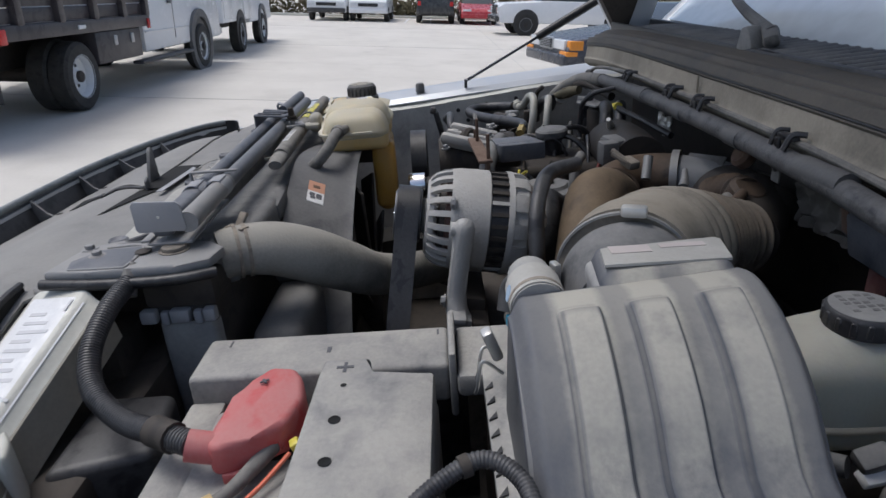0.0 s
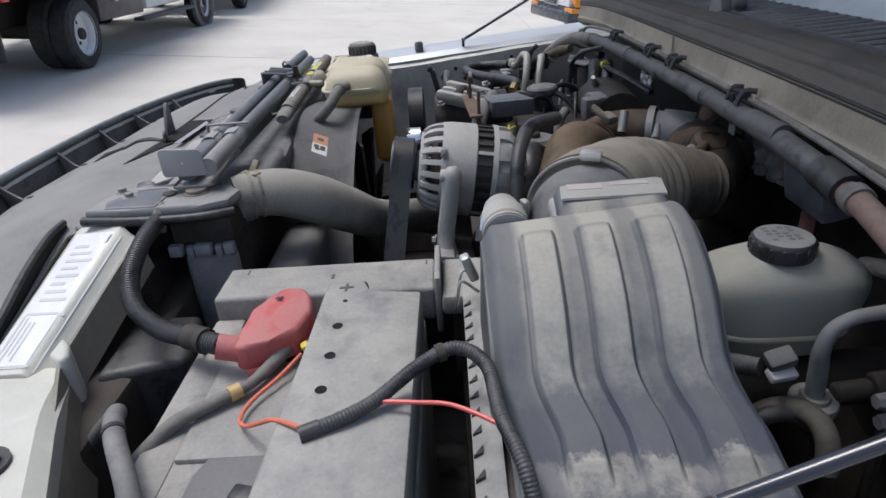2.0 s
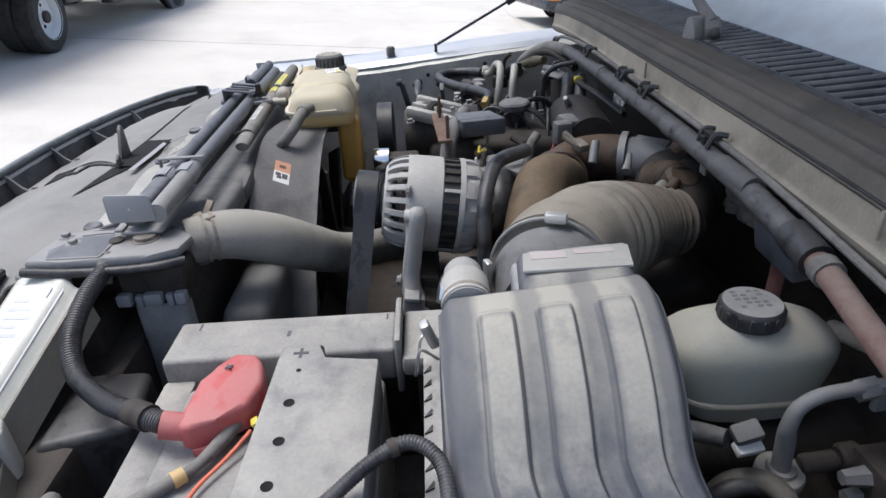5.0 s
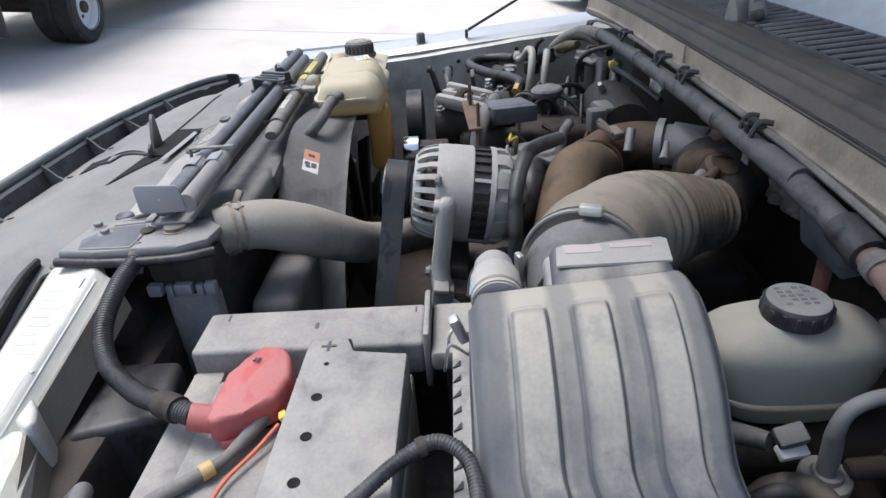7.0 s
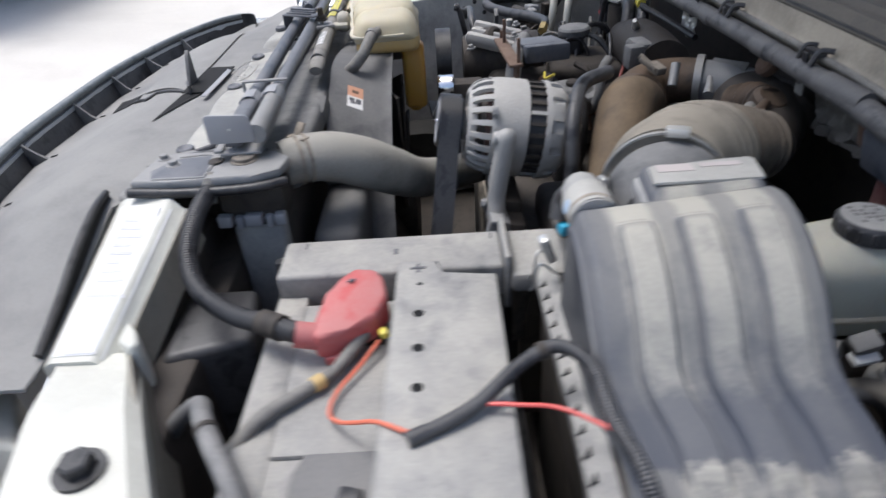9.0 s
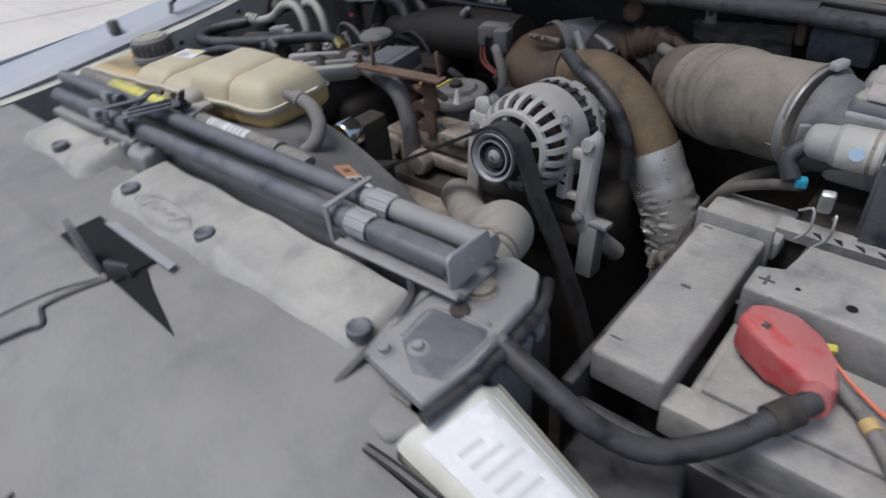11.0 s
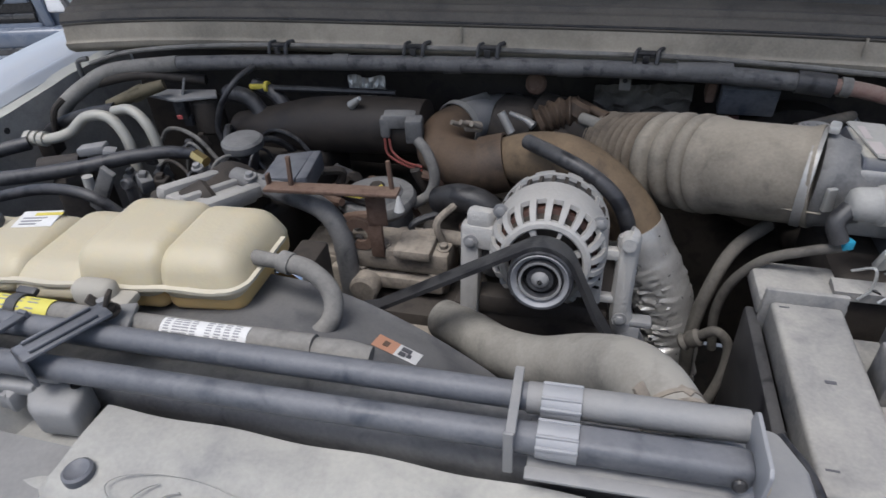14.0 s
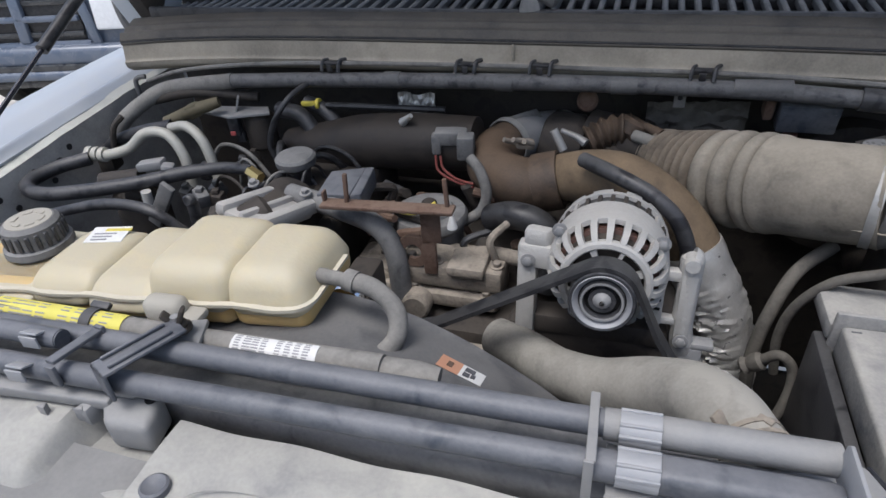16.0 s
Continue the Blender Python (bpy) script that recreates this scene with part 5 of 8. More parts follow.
part("elbow", tube([(0.44, 0.545, 1.10), (0.428, 0.535, 1.085), (0.436, 0.53, 1.065)], 0.010, 12), M_black, airbox)
wirec = part("wire_clip", join(tube([(0.455, 0.520, 1.035), (0.470, 0.505, 1.050), (0.472, 0.500, 1.028), (0.462, 0.498, 1.012)], 0.0016, 6), tube([(0.488, 0.520, 1.035), (0.492, 0.503, 1.050), (0.492, 0.498, 1.026), (0.482, 0.496, 1.012)], 0.0016, 6),
     obox((0.478, 0.512, 1.058), (0.014, 0.010, 0.03), (20, 0, 10), 0.003)), M_bright, airbox, "bright wire snap clip")
bluec = part("blue_connector", obox((0.446, 0.534, 1.060), (0.013, 0.010, 0.012), (0, 0, 20), 0.002), plain("teal_plastic", (0.03, 0.30, 0.45), 0.45), airbox, "small teal connector")

# ---- battery ----
batt = thing("battery", (0.61, 0.36, 0.82), "dusty grey car battery with a plus mark and vent holes", "battery")
part("case", rbox(0.452, 0.775, 0.228, 0.462, 0.78, 0.988, 0.006, 3), M_battery, batt)
part("raised_lid", prism([(0.452, 0.363), (0.478, 0.363), (0.79, 0.352), (0.79, 0.458), (0.480, 0.462), (0.480, 0.405), (0.452, 0.405)], 0.985, 1.0365, 0.004), M_battery, batt)
part("low_lid", prism([(0.462, 0.262), (0.655, 0.262), (0.655, 0.355), (0.462, 0.355)], 0.985, 0.993, 0.003), M_battery, batt)
part("side_lid", rbox(0.44, 0.79, 0.228, 0.262, 0.95, 0.990, 0.004), M_battery, batt)
for x in (0.539, 0.585, 0.631):
    part("vent_hole", lathe([(0.0050, 0.0006), (0.0046, 0.0008), (0.0038, 0.0003), (0.0, 0.0002)], (x, 0.385, 1.0365), segs=20), M_depthshade, batt, "dark vent hole")
part("vent_hole", lathe([(0.0026, 0.0005), (0.0, 0.0005)], (0.494, 0.386, 1.0365), segs=12), M_depthshade, batt)
part("vent_plug", lathe([(0.009, 0.0), (0.009, 0.001), (0.007, 0.0015), (0, 0.001)], (0.672, 0.386, 1.0365), segs=20), M_battery, batt)
part("plus_mark", join(rbox(0.4595, 0.4745, 0.3825, 0.3855, 1.0365, 1.0371, 0), rbox(0.4655, 0.4685, 0.3765, 0.3915, 1.0365, 1.0373, 0)), M_ink, batt, "dark plus sign")
part("post_well", prism([(0.50, 0.302), (0.53, 0.302), (0.53, 0.35), (0.475, 0.35), (0.475, 0.318)], 0.992, 0.9935, 0), M_dark, batt)
part("low_pocket", prism([(0.654, 0.292), (0.672, 0.285), (0.80, 0.280), (0.80, 0.352), (0.654, 0.352)], 0.9905, 0.9925, 0), M_shroud, batt, "slate recessed pocket")
FX, FY, FZ = 0.727, 0.344, 1.000
part("white_flag", prism([(FX - 0.016, FY - 0.012), (FX + 0.008, FY - 0.016), (FX + 0.020, FY), (FX + 0.012, FY + 0.018), (FX - 0.014, FY + 0.014)], FZ - 0.003, FZ + 0.003, 0.002), M_sleeve, batt, "pale plastic terminal flag")
part("black_tag", obox((FX - 0.026, FY - 0.010, FZ), (0.014, 0.018, 0.009), (0, 0, -15), 0.002), M_blackclean, batt, "small black tag")
strap = thing("hold_down_bar", (0.405, 0.36, 0.97), "grey dusty plastic battery hold-down bar", "hold-down bar")
part("bar", join(rbox(0.369, 0.441, 0.229, 0.474, 0.974, 1.016, 0.005, 3)), M_battery, strap)
part("end_tab", prism([(0.362, 0.474), (0.446, 0.474), (0.446, 0.481), (0.362, 0.481)], 0.96, 1.030, 0.003), M_battery, strap)
part("rear_shelf", rbox(0.36, 0.452, 0.481, 0.56, 0.985, 1.010, 0.006), M_battery, strap)
for x0, x1, y0, y1 in ((0.376, 0.387, 0.2530, 0.2550), (0.376, 0.386, 0.463, 0.465), (0.398, 0.408, 0.355, 0.359)):
    part("notch", rbox(x0, x1, y0, y1, 1.0160, 1.0165, 0), M_ink, strap)
btray = thing("battery_tray", (0.6, 0.35, 0.78), "black plastic battery tray", "tray")
part("tray_floor", rbox(0.36, 0.82, 0.20, 0.50, 0.765, 0.782, 0.004), M_black, btray)
part("tray_front", rbox(0.36, 0.80, 0.210, 0.224, 0.78, 0.955, 0.005), M_black, btray)
part("tray_side", rbox(0.352, 0.366, 0.206, 0.50, 0.78, 0.985, 0.004), M_black, btray)
part("black_box", prism([(0.388, 0.106), (0.388, 0.188), (0.480, 0.204), (0.506, 0.112)], 0.72, 0.968, 0.010, None, 3), M_black, btray, "dusty black plastic box beside the tray")

redc = thing("terminal_cover", (0.505, 0.31, 1.0), "faded red rubber battery terminal cover", "terminal cover")
outline = [(0.470, 0.318), (0.474, 0.338), (0.488, 0.346), (0.512, 0.350), (0.532, 0.340), (0.545, 0.320), (0.556, 0.298), (0.552, 0.288), (0.530, 0.288), (0.508, 0.296), (0.488, 0.304)]
outline = [(x - 0.006 * (x < 0.53), 0.313 + 1.10 * (y - 0.312)) for x, y in outline]
cb = prism(outline, 1.001, 1.030, 0.008, None, 4)
for v in cb.verts:
    f = (v.co.z - 1.001) / 0.029
    v.co.z += 0.011 * f * step(0.55, 0.47, v.co.x)
part("cover", cb, M_red, redc)
part("cable_sleeve", tube([(0.541, 0.294, 1.017), (0.543, 0.270, 1.024)], 0.0125, 16, 3), M_red, redc)
part("moulded_cross", join(obox((0.488, 0.319, 1.0415), (0.008, 0.002, 0.001), (0, -8, 30), 0, 1), obox((0.488, 0.319, 1.0415), (0.002, 0.008, 0.001), (0, -8, 30), 0, 1)), M_ink, redc)
part("skirt", prism([(0.53, 0.296), (0.556, 0.296), (0.556, 0.316), (0.53, 0.318)], 0.994, 1.004, 0.002), M_red, redc)

cab = thing("battery_cable", (0.42, 0.2, 0.98), "thick black ribbed battery cable conduit", "cable")
part("conduit", loom([(0.543, 0.274, 1.025), (0.525, 0.238, 1.024), (0.498, 0.196, 1.018), (0.463, 0.156, 1.024), (0.425, 0.138, 1.042), (0.378, 0.137, 1.062), (0.337, 0.142, 1.072)], 0.0105, 0.0032), M_black, cab)
part("connector", join(tube([(0.345, 0.142, 1.060), (0.328, 0.142, 1.082)], 0.0085, 12, 3), tube([(0.332, 0.142, 1.076), (0.318, 0.142, 1.083)], 0.0070, 12, 3)), M_rubber, cab)
part("tape", join(tube([(0.535, 0.257, 1.025), (0.522, 0.235, 1.0235)], 0.0128, 14, 3), tube([(0.52, 0.24, 1.018), (0.51, 0.235, 1.0), (0.505, 0.24, 0.985)], 0.0015, 6)), M_dark, cab)
neg = thing("battery_lead", (0.6, 0.3, 0.99), "black wrapped battery lead with red and yellow splices", "cable")
part("lead", tube([(0.530, 0.334, 1.012), (0.552, 0.320, 1.006), (0.575, 0.304, 1.002), (0.593, 0.283, 1.001), (0.618, 0.250, 0.998), (0.650, 0.215, 0.975)], [0.0070, 0.0066, 0.0052, 0.0062, 0.0068, 0.0068], 12), M_rubber, neg)
part("red_boot", tube([(0.522, 0.338, 1.012), (0.533, 0.332, 1.012)], 0.0085, 12, 3), M_red, neg)
part("orange_wire", tube([(0.540, 0.346, 1.008), (0.565, 0.330, 1.002), (0.595, 0.312, 1.000), (0.618, 0.308, 1.000), (0.634, 0.318, 1.006), (0.650, 0.336, 1.022), (0.664, 0.356, 1.037), (0.682, 0.384, 1.042)], 0.0019, 8), M_orange, neg)
part("yellow_lug", obox((0.537, 0.351, 1.014), (0.010, 0.008, 0.008), (20, 0, 20), 0.002), M_yellow, neg, "yellow crimp lug")
part("yellow_tape", tube([(0.581, 0.298, 1.002), (0.588, 0.290, 1.002)], 0.0075, 10, 3), M_tankmid, neg)
fl = thing("wire_conduit", (0.66, 0.42, 1.04), "black ribbed wire conduit over the battery", "conduit")
part("conduit", loom([(0.683, 0.383, 1.040), (0.674, 0.405, 1.042), (0.659, 0.432, 1.046), (0.634, 0.466, 1.058), (0.622, 0.495, 1.064), (0.640, 0.518, 1.060), (0.685, 0.525, 1.050), (0.728, 0.537, 1.042), (0.76, 0.545, 1.01)], 0.0060, 0.0028), M_black, fl)
part("taped_end", tube([(0.685, 0.379, 1.040), (0.679, 0.393, 1.041)], 0.0064, 12, 3), M_black, fl)
part("wire_tie", tube([(0.626, 0.480, 1.062), (0.624, 0.486, 1.063)], 0.0075, 12, 2), M_dark, fl)
rw = thing("red_wire", (0.66, 0.45, 1.03), "thin red insulated wire", "wire")
part("strand", tube([(0.660, 0.438, 1.046), (0.664, 0.462, 1.047), (0.669, 0.490, 1.047), (0.688, 0.520, 1.046), (0.70, 0.53, 1.044)], 0.0018, 8), M_redwire, rw)
lead2 = thing("ground_cable", (0.62, 0.2, 0.96), "thick dusty black cable bent down beside the battery", "cable")
part("cable", tube([(0.770, 0.280, 0.92), (0.728, 0.264, 0.982), (0.692, 0.246, 1.008), (0.655, 0.222, 1.014), (0.625, 0.205, 1.010), (0.602, 0.194, 1.000), (0.586, 0.176, 0.980), (0.580, 0.150, 0.952), (0.590, 0.125, 0.915), (0.605, 0.10, 0.87)], 0.0085, 14), M_grey, lead2)
part("tie", tube([(0.645, 0.216, 1.0135), (0.640, 0.213, 1.013)], 0.0096, 12, 2), M_dark, lead2)


# ---- brake fluid reservoir ----
brk = thing("brake_reservoir", (0.48, 0.82, 0.93), "milky plastic brake fluid reservoir with a black ribbed cap", "reservoir")
def reservoir(rings):
    """A soft-cornered oblong body from (height, half width, half length) rings."""
    bm = bmesh.new()
    rows = []
    for z, a, b in rings:
        row = []
        for k in range(48):
            t_ = 2 * math.pi * k / 48
            c, q = math.cos(t_), math.sin(t_)
            row.append(bm.verts.new((0.470 + a * math.copysign(abs(c) ** 0.62, c), 0.830 + 1.05 * b * math.copysign(abs(q) ** 0.62, q), z + 0.009)))
        rows.append(row)
    for r0, r1 in zip(rows, rows[1:]):
        for k in range(48):
            bm.faces.new((r0[k], r0[(k + 1) % 48], r1[(k + 1) % 48], r1[k]))
    bm.faces.new(rows[0][::-1])
    bm.faces.new(rows[-1])
    return bm


part("upper_shell", reservoir([(0.966, 0.0430, 0.067), (0.985, 0.0450, 0.074), (1.006, 0.0460, 0.079), (1.016, 0.0455, 0.079), (1.024, 0.0435, 0.077), (1.031, 0.0390, 0.070), (1.037, 0.0330, 0.058), (1.042, 0.0275, 0.043), (1.046, 0.0250, 0.030)]), M_fluid, brk)
part("lower_shell", reservoir([(0.938, 0.0360, 0.055), (0.946, 0.0400, 0.060), (0.962, 0.0412, 0.062)]), M_fluid, brk)
part("seam", reservoir([(0.9605, 0.0440, 0.066), (0.9625, 0.0455, 0.0675), (0.9660, 0.0455, 0.0675), (0.9680, 0.0440, 0.066)]), M_tankseam, brk)
bcap = part("cap", lathe([(0.0, 0.014), (0.0275, 0.014), (0.0295, 0.012), (0.030, 0.009), (0.030, -0.004), (0.026, -0.006)], (0.475, 0.824, 1.057), segs=40), M_black, brk, "black ribbed cap with raised marks")
for k in range(16):
    a = 2 * math.pi * k / 16
    part("cap_rib", obox((0.475 + 0.0295 * math.cos(a), 0.824 + 0.0295 * math.sin(a), 1.0615), (0.003, 0.005, 0.013), (0, 0, math.degrees(a)), 0.001, 1), M_black, bcap)
part("cap_top", lathe(disc_profile(0.0272, 0.0006, 0.0002), (0.475, 0.824, 1.0711), segs=36), M_neck, bcap, "pale dusty cap top")
part("cap_marks", join(*[obox((0.457 + 0.0065 * r, 0.824 + 0.008 * (c - 1.5), 1.0718), (0.004, 0.0055, 0.0006), (0, 0, 0), 0.0003, 1) for r in range(5) for c in range(4) if (r * 3 + c) % 4 != 1]), M_grey, bcap)
mc = thing("master_cylinder", (0.5, 0.84, 0.86), "grimy cast master cylinder with steel brake lines", "master cylinder")
part("body", tube([(0.49, 0.72, 0.90), (0.49, 0.99, 0.905)], 0.030, 20, 3), M_dark, mc)
part("brake_line", tube([(0.562, 0.833, 0.93), (0.564, 0.829, 0.975), (0.566, 0.826, 0.999), (0.566, 0.831, 1.020), (0.566, 0.846, 1.032), (0.564, 0.870, 1.035), (0.562, 0.90, 1.036), (0.56, 0.96, 1.04)], [0.0085, 0.0085, 0.0075, 0.0068, 0.0065, 0.0065, 0.0065, 0.0065], 12), M_steel, mc, "bent steel brake line")
part("line_nut", tube([(0.562, 0.880, 1.031), (0.562, 0.898, 1.035)], 0.010, 6, 2), M_steel, mc)
part("valve", join(lathe(disc_profile(0.018, 0.016, 0.004), (0.562, 0.833, 0.922), (0.1, 0, 1), 20), lathe(disc_profile(0.010, 0.035, 0.003), (0.562, 0.85, 0.945), (0, 1, 0.1), 16), lathe(disc_profile(0.014, 0.02, 0.003), (0.562, 0.885, 0.95), (0, 1, 0.1), 16)), M_dark, mc)
part("plug", obox((0.556, 0.796, 0.984), (0.018, 0.026, 0.016), (20, 25, 10), 0.003), M_grey, mc, "grey electrical plug")
part("plug_white", obox((0.560, 0.798, 0.970), (0.014, 0.026, 0.010), (0, 25, 10), 0.002), M_label, mc)
part("hose", tube([(0.56, 0.745, 0.875), (0.568, 0.764, 0.909), (0.570, 0.780, 0.925), (0.570, 0.797, 0.931), (0.570, 0.815, 0.926), (0.570, 0.839, 0.899), (0.568, 0.852, 0.865), (0.55, 0.858, 0.79)], 0.0085, 12), M_black, mc)
part("valve_cap", join(lathe([(0, 0.010), (0.0125, 0.010), (0.014, 0.006), (0.0205, 0.005), (0.022, 0.003), (0.022, -0.006), (0.017, -0.008), (0.014, -0.022), (0, -0.022)], (0.562, 0.833, 0.936), (0.12, 0, 1), 28)), M_rubber, mc, "dusty round valve cap")
part("plug_tail", tube([(0.548, 0.784, 0.969), (0.530, 0.765, 0.962), (0.515, 0.735, 0.955)], [0.009, 0.010, 0.011], 12), M_grey, mc)
part("valve_block", obox((0.585, 0.935, 0.945), (0.05, 0.085, 0.05), (0, 0, 4), 0.006), M_dark, mc)
for y, z in ((0.885, 0.955), (0.893, 0.93)):
    part("line_fitting", tube([(0.588, y - 0.014, z), (0.588, y + 0.012, z)], [0.007, 0.011], 6, 2), M_steel, mc)
part("flex_line", tube([(0.588, 0.893, 0.930), (0.590, 0.885, 0.915), (0.590, 0.886, 0.88), (0.585, 0.89, 0.82)], 0.0055, 8), M_dark, mc)
part("rear_line", tube([(0.56, 0.955, 1.04), (0.545, 0.93, 1.048), (0.51, 0.91, 1.046), (0.47, 0.915, 1.03)], 0.009, 10), M_cast, mc, "dusty rubber line behind the reservoir")
part("clip_tab", obox((0.566, 0.905, 1.028), (0.008, 0.024, 0.03), (0, 0, 10), 0.003), M_steel, mc)
part("booster", lathe([(0, 0), (0.06, 0), (0.12, 0.02), (0.125, 0.05), (0.11, 0.09), (0, 0.09)], (0.49, 0.95, 0.92), (0, 1, 0), 36), M_dark, mc, "dark brake booster")

bh = thing("booster_hose", (0.568, 0.811, 0.90), "black rubber hose curving down beside the air box", "hose")
part("hose_body", tube([(0.557, 0.774, 0.900), (0.560, 0.789, 0.925), (0.568, 0.811, 0.935), (0.586, 0.824, 0.935), (0.606, 0.825, 0.925), (0.616, 0.823, 0.900)], 0.0105, 14), M_sidehose, bh)

# ---- conduit along the cowl, cable clips, relay, red pipe ----
trunk = thing("cowl_conduit", (0.0, 0.87, 1.10), "thick black dusty wiring conduit along the cowl", "conduit")
part("conduit", tube([(-0.64, 0.878, 1.104), (-0.40, 0.874, 1.117), (0.0, 0.874, 1.128), (0.30, 0.874, 1.128), (0.48, 0.868, 1.121)], 0.0135, 16), M_conduit, trunk)
part("end_sleeve", tube([(-0.868, 0.790, 1.000), (-0.845, 0.800, 1.038), (-0.808, 0.825, 1.068), (-0.755, 0.858, 1.092), (-0.62, 0.8775, 1.1052)], 0.0148, 16), M_rubber, trunk, "dusty outer sleeve")
for k, (x0, x1) in enumerate(((-0.30, -0.27), (-0.10, -0.07), (0.09, 0.13), (0.27, 0.35))):
    part("tape_wrap", tube([(x0, 0.874, 1.1215 + 0.016 * (x0 + 0.3)), (x1, 0.874, 1.1215 + 0.016 * (x1 + 0.3))], 0.0146 - 0.0002 * k, 16, 2), M_shroud, trunk, "dusty cloth tape")
part("socket", tube([(0.44, 0.870, 1.1235), (0.49, 0.866, 1.1205)], 0.017, 16, 4), M_black, trunk)
part("thin_cable", tube([(-0.84, 0.895, 1.090), (-0.72, 0.885, 1.122), (-0.5, 0.881, 1.142), (-0.2, 0.881, 1.149), (0.1, 0.882, 1.150), (0.35, 0.882, 1.147), (0.66, 0.878, 1.128)], 0.0042, 8), M_rubber, trunk, "thin grey cable")
for x, z in ((-0.400, 1.146), (-0.148, 1.152), (-0.022, 1.154), (0.226, 1.154)):
    c = part("cable_clip", join(tube([(x - 0.020, 0.868, z - 0.012), (x - 0.018, 0.874, z + 0.004), (x - 0.013, 0.886, z + 0.005)], 0.0030, 6),
        tube([(x + 0.013, 0.866, z - 0.012), (x + 0.015, 0.874, z + 0.005), (x + 0.022, 0.887, z + 0.006)], 0.0036, 6),
        obox((x, 0.8775, z + 0.001), (0.036, 0.010, 0.006), (10, 0, 0), 0.002), obox((x - 0.003, 0.868, z - 0.006), (0.010, 0.004, 0.012), (10, 0, 0), 0.001)), M_black, trunk, "black wire-form cable clip")
redp = thing("red_pipe", (0.53, 0.8, 1.1), "faded red dusty pipe behind the air box", "pipe")
part("pipe", tube([(0.488, 0.866, 1.1205), (0.52, 0.864, 1.118), (0.56, 0.862, 1.110), (0.60, 0.864, 1.098), (0.64, 0.872, 1.08)], 0.0115, 14), dusty("faded_red_pipe", (0.15, 0.05, 0.042), (0.30, 0.24, 0.20), 0.62, 0.3, 0.6), redp)
part("collar", tube([(0.498, 0.866, 1.1200), (0.512, 0.865, 1.1188)], 0.0145, 14, 2), M_rubber, redp)
rbr = thing("red_bracket", (0.40, 0.87, 1.03), "dusty dark red steel bracket behind the brake reservoir", "bracket")
part("strip", prism([(0.360, 0.905), (0.378, 0.905), (0.384, 0.911), (0.360, 0.911)], 0.985, 1.050, 0.002), dusty("dark_red_bracket", (0.10, 0.028, 0.025), (0.20, 0.15, 0.13), 0.3, 0.2, 0.6), rbr)
relay = thing("relay_box", (0.385, 0.885, 1.085), "small black relay box under the cowl", "relay")
part("case", obox((0.386, 0.901, 1.083), (0.084, 0.032, 0.048), (12, 0, 0), 0.004), M_rodpaint, relay)
part("bracket", obox((0.330, 0.905, 1.094), (0.014, 0.03, 0.036), (12, 0, 0), 0.003), M_rust, relay)
for x in (0.35, 0.42):
    part("rivet", lathe(disc_profile(0.003, 0.002, 0.0005), (x, 0.885, 1.094), (0, -1, 0.2), 10), M_steel, relay)
bracket2 = thing("cowl_tab", (0.197, 0.885, 1.10), "small steel tab with a bolt hole", "tab")
part("tab", obox((0.197, 0.886, 1.108), (0.018, 0.003, 0.034), (0, 0, 0), 0.001), M_rubber, bracket2)
part("hole", lathe(disc_profile(0.004, 0.001, 0.0002), (0.197, 0.884, 1.108), (0, -1, 0), 12), M_blackclean, bracket2)

# ---- air conditioning lines ----
ac = thing("ac_line", (-0.72, 0.66, 0.98), "bent aluminium refrigerant pipes with a black rubber hose", "pipe")
part("front_pipe", tube([(-0.845, 0.690, 1.018), (-0.79, 0.695, 1.022), (-0.745, 0.700, 1.036), (-0.71, 0.71, 1.062), (-0.668, 0.715, 1.062), (-0.640, 0.710, 1.025), (-0.632, 0.70, 0.96)], 0.0095, 14), M_alupipe, ac)
part("rear_pipe", tube([(-0.69, 0.755, 1.055), (-0.648, 0.750, 1.062), (-0.615, 0.742, 1.035), (-0.600, 0.735, 0.97)], 0.0095, 14), M_alupipe, ac)
part("crimp", join(*[lathe([(0.008, 0), (0.0135, 0), (0.0135, 0.010), (0.008, 0.010)], (-0.80 - 0.015 * k, 0.694, 1.021), (-1, -0.03, -0.03), 16) for k in range(3)]), M_alupipe, ac, "crimped ferrule")
part("rubber_hose", tube([(-0.828, 0.682, 1.017), (-0.868, 0.650, 1.013), (-0.886, 0.606, 1.010), (-0.868, 0.572, 1.010), (-0.823, 0.558, 1.010), (-0.764, 0.570, 1.012), (-0.666, 0.608, 1.018), (-0.591, 0.650, 1.024), (-0.524, 0.668, 1.030), (-0.465, 0.660, 1.034)], [0.0125] * 8 + [0.0105, 0.009], 14), M_black, ac, "black rubber hose")
part("fitting", tube([(-0.470, 0.660, 1.034), (-0.446, 0.652, 1.026)], 0.010, 6, 2), plain("brass_fitting", (0.62, 0.47, 0.20), 0.35, 0.9), ac, "brass hex fitting")
part("valve_block", join(tube([(-0.72, 0.78, 1.055), (-0.66, 0.80, 1.075), (-0.62, 0.82, 1.085)], [0.010, 0.013, 0.010], 12, 6), obox((-0.665, 0.80, 1.073), (0.026, 0.022, 0.026), (0, -20, 20), 0.004)), M_brass, ac, "grimy brass valve fitting")
part("valve_ring", tube([(-0.712, 0.790, 1.050), (-0.698, 0.792, 1.056)], 0.0150, 16, 2), M_alupipe, ac)
part("second_hose", tube([(-0.86, 0.50, 0.975), (-0.79, 0.49, 1.002), (-0.731, 0.495, 1.018), (-0.639, 0.50, 1.041), (-0.572, 0.50, 1.047), (-0.527, 0.50, 1.037), (-0.495, 0.51, 1.0)], 0.0085, 12), M_black, ac)
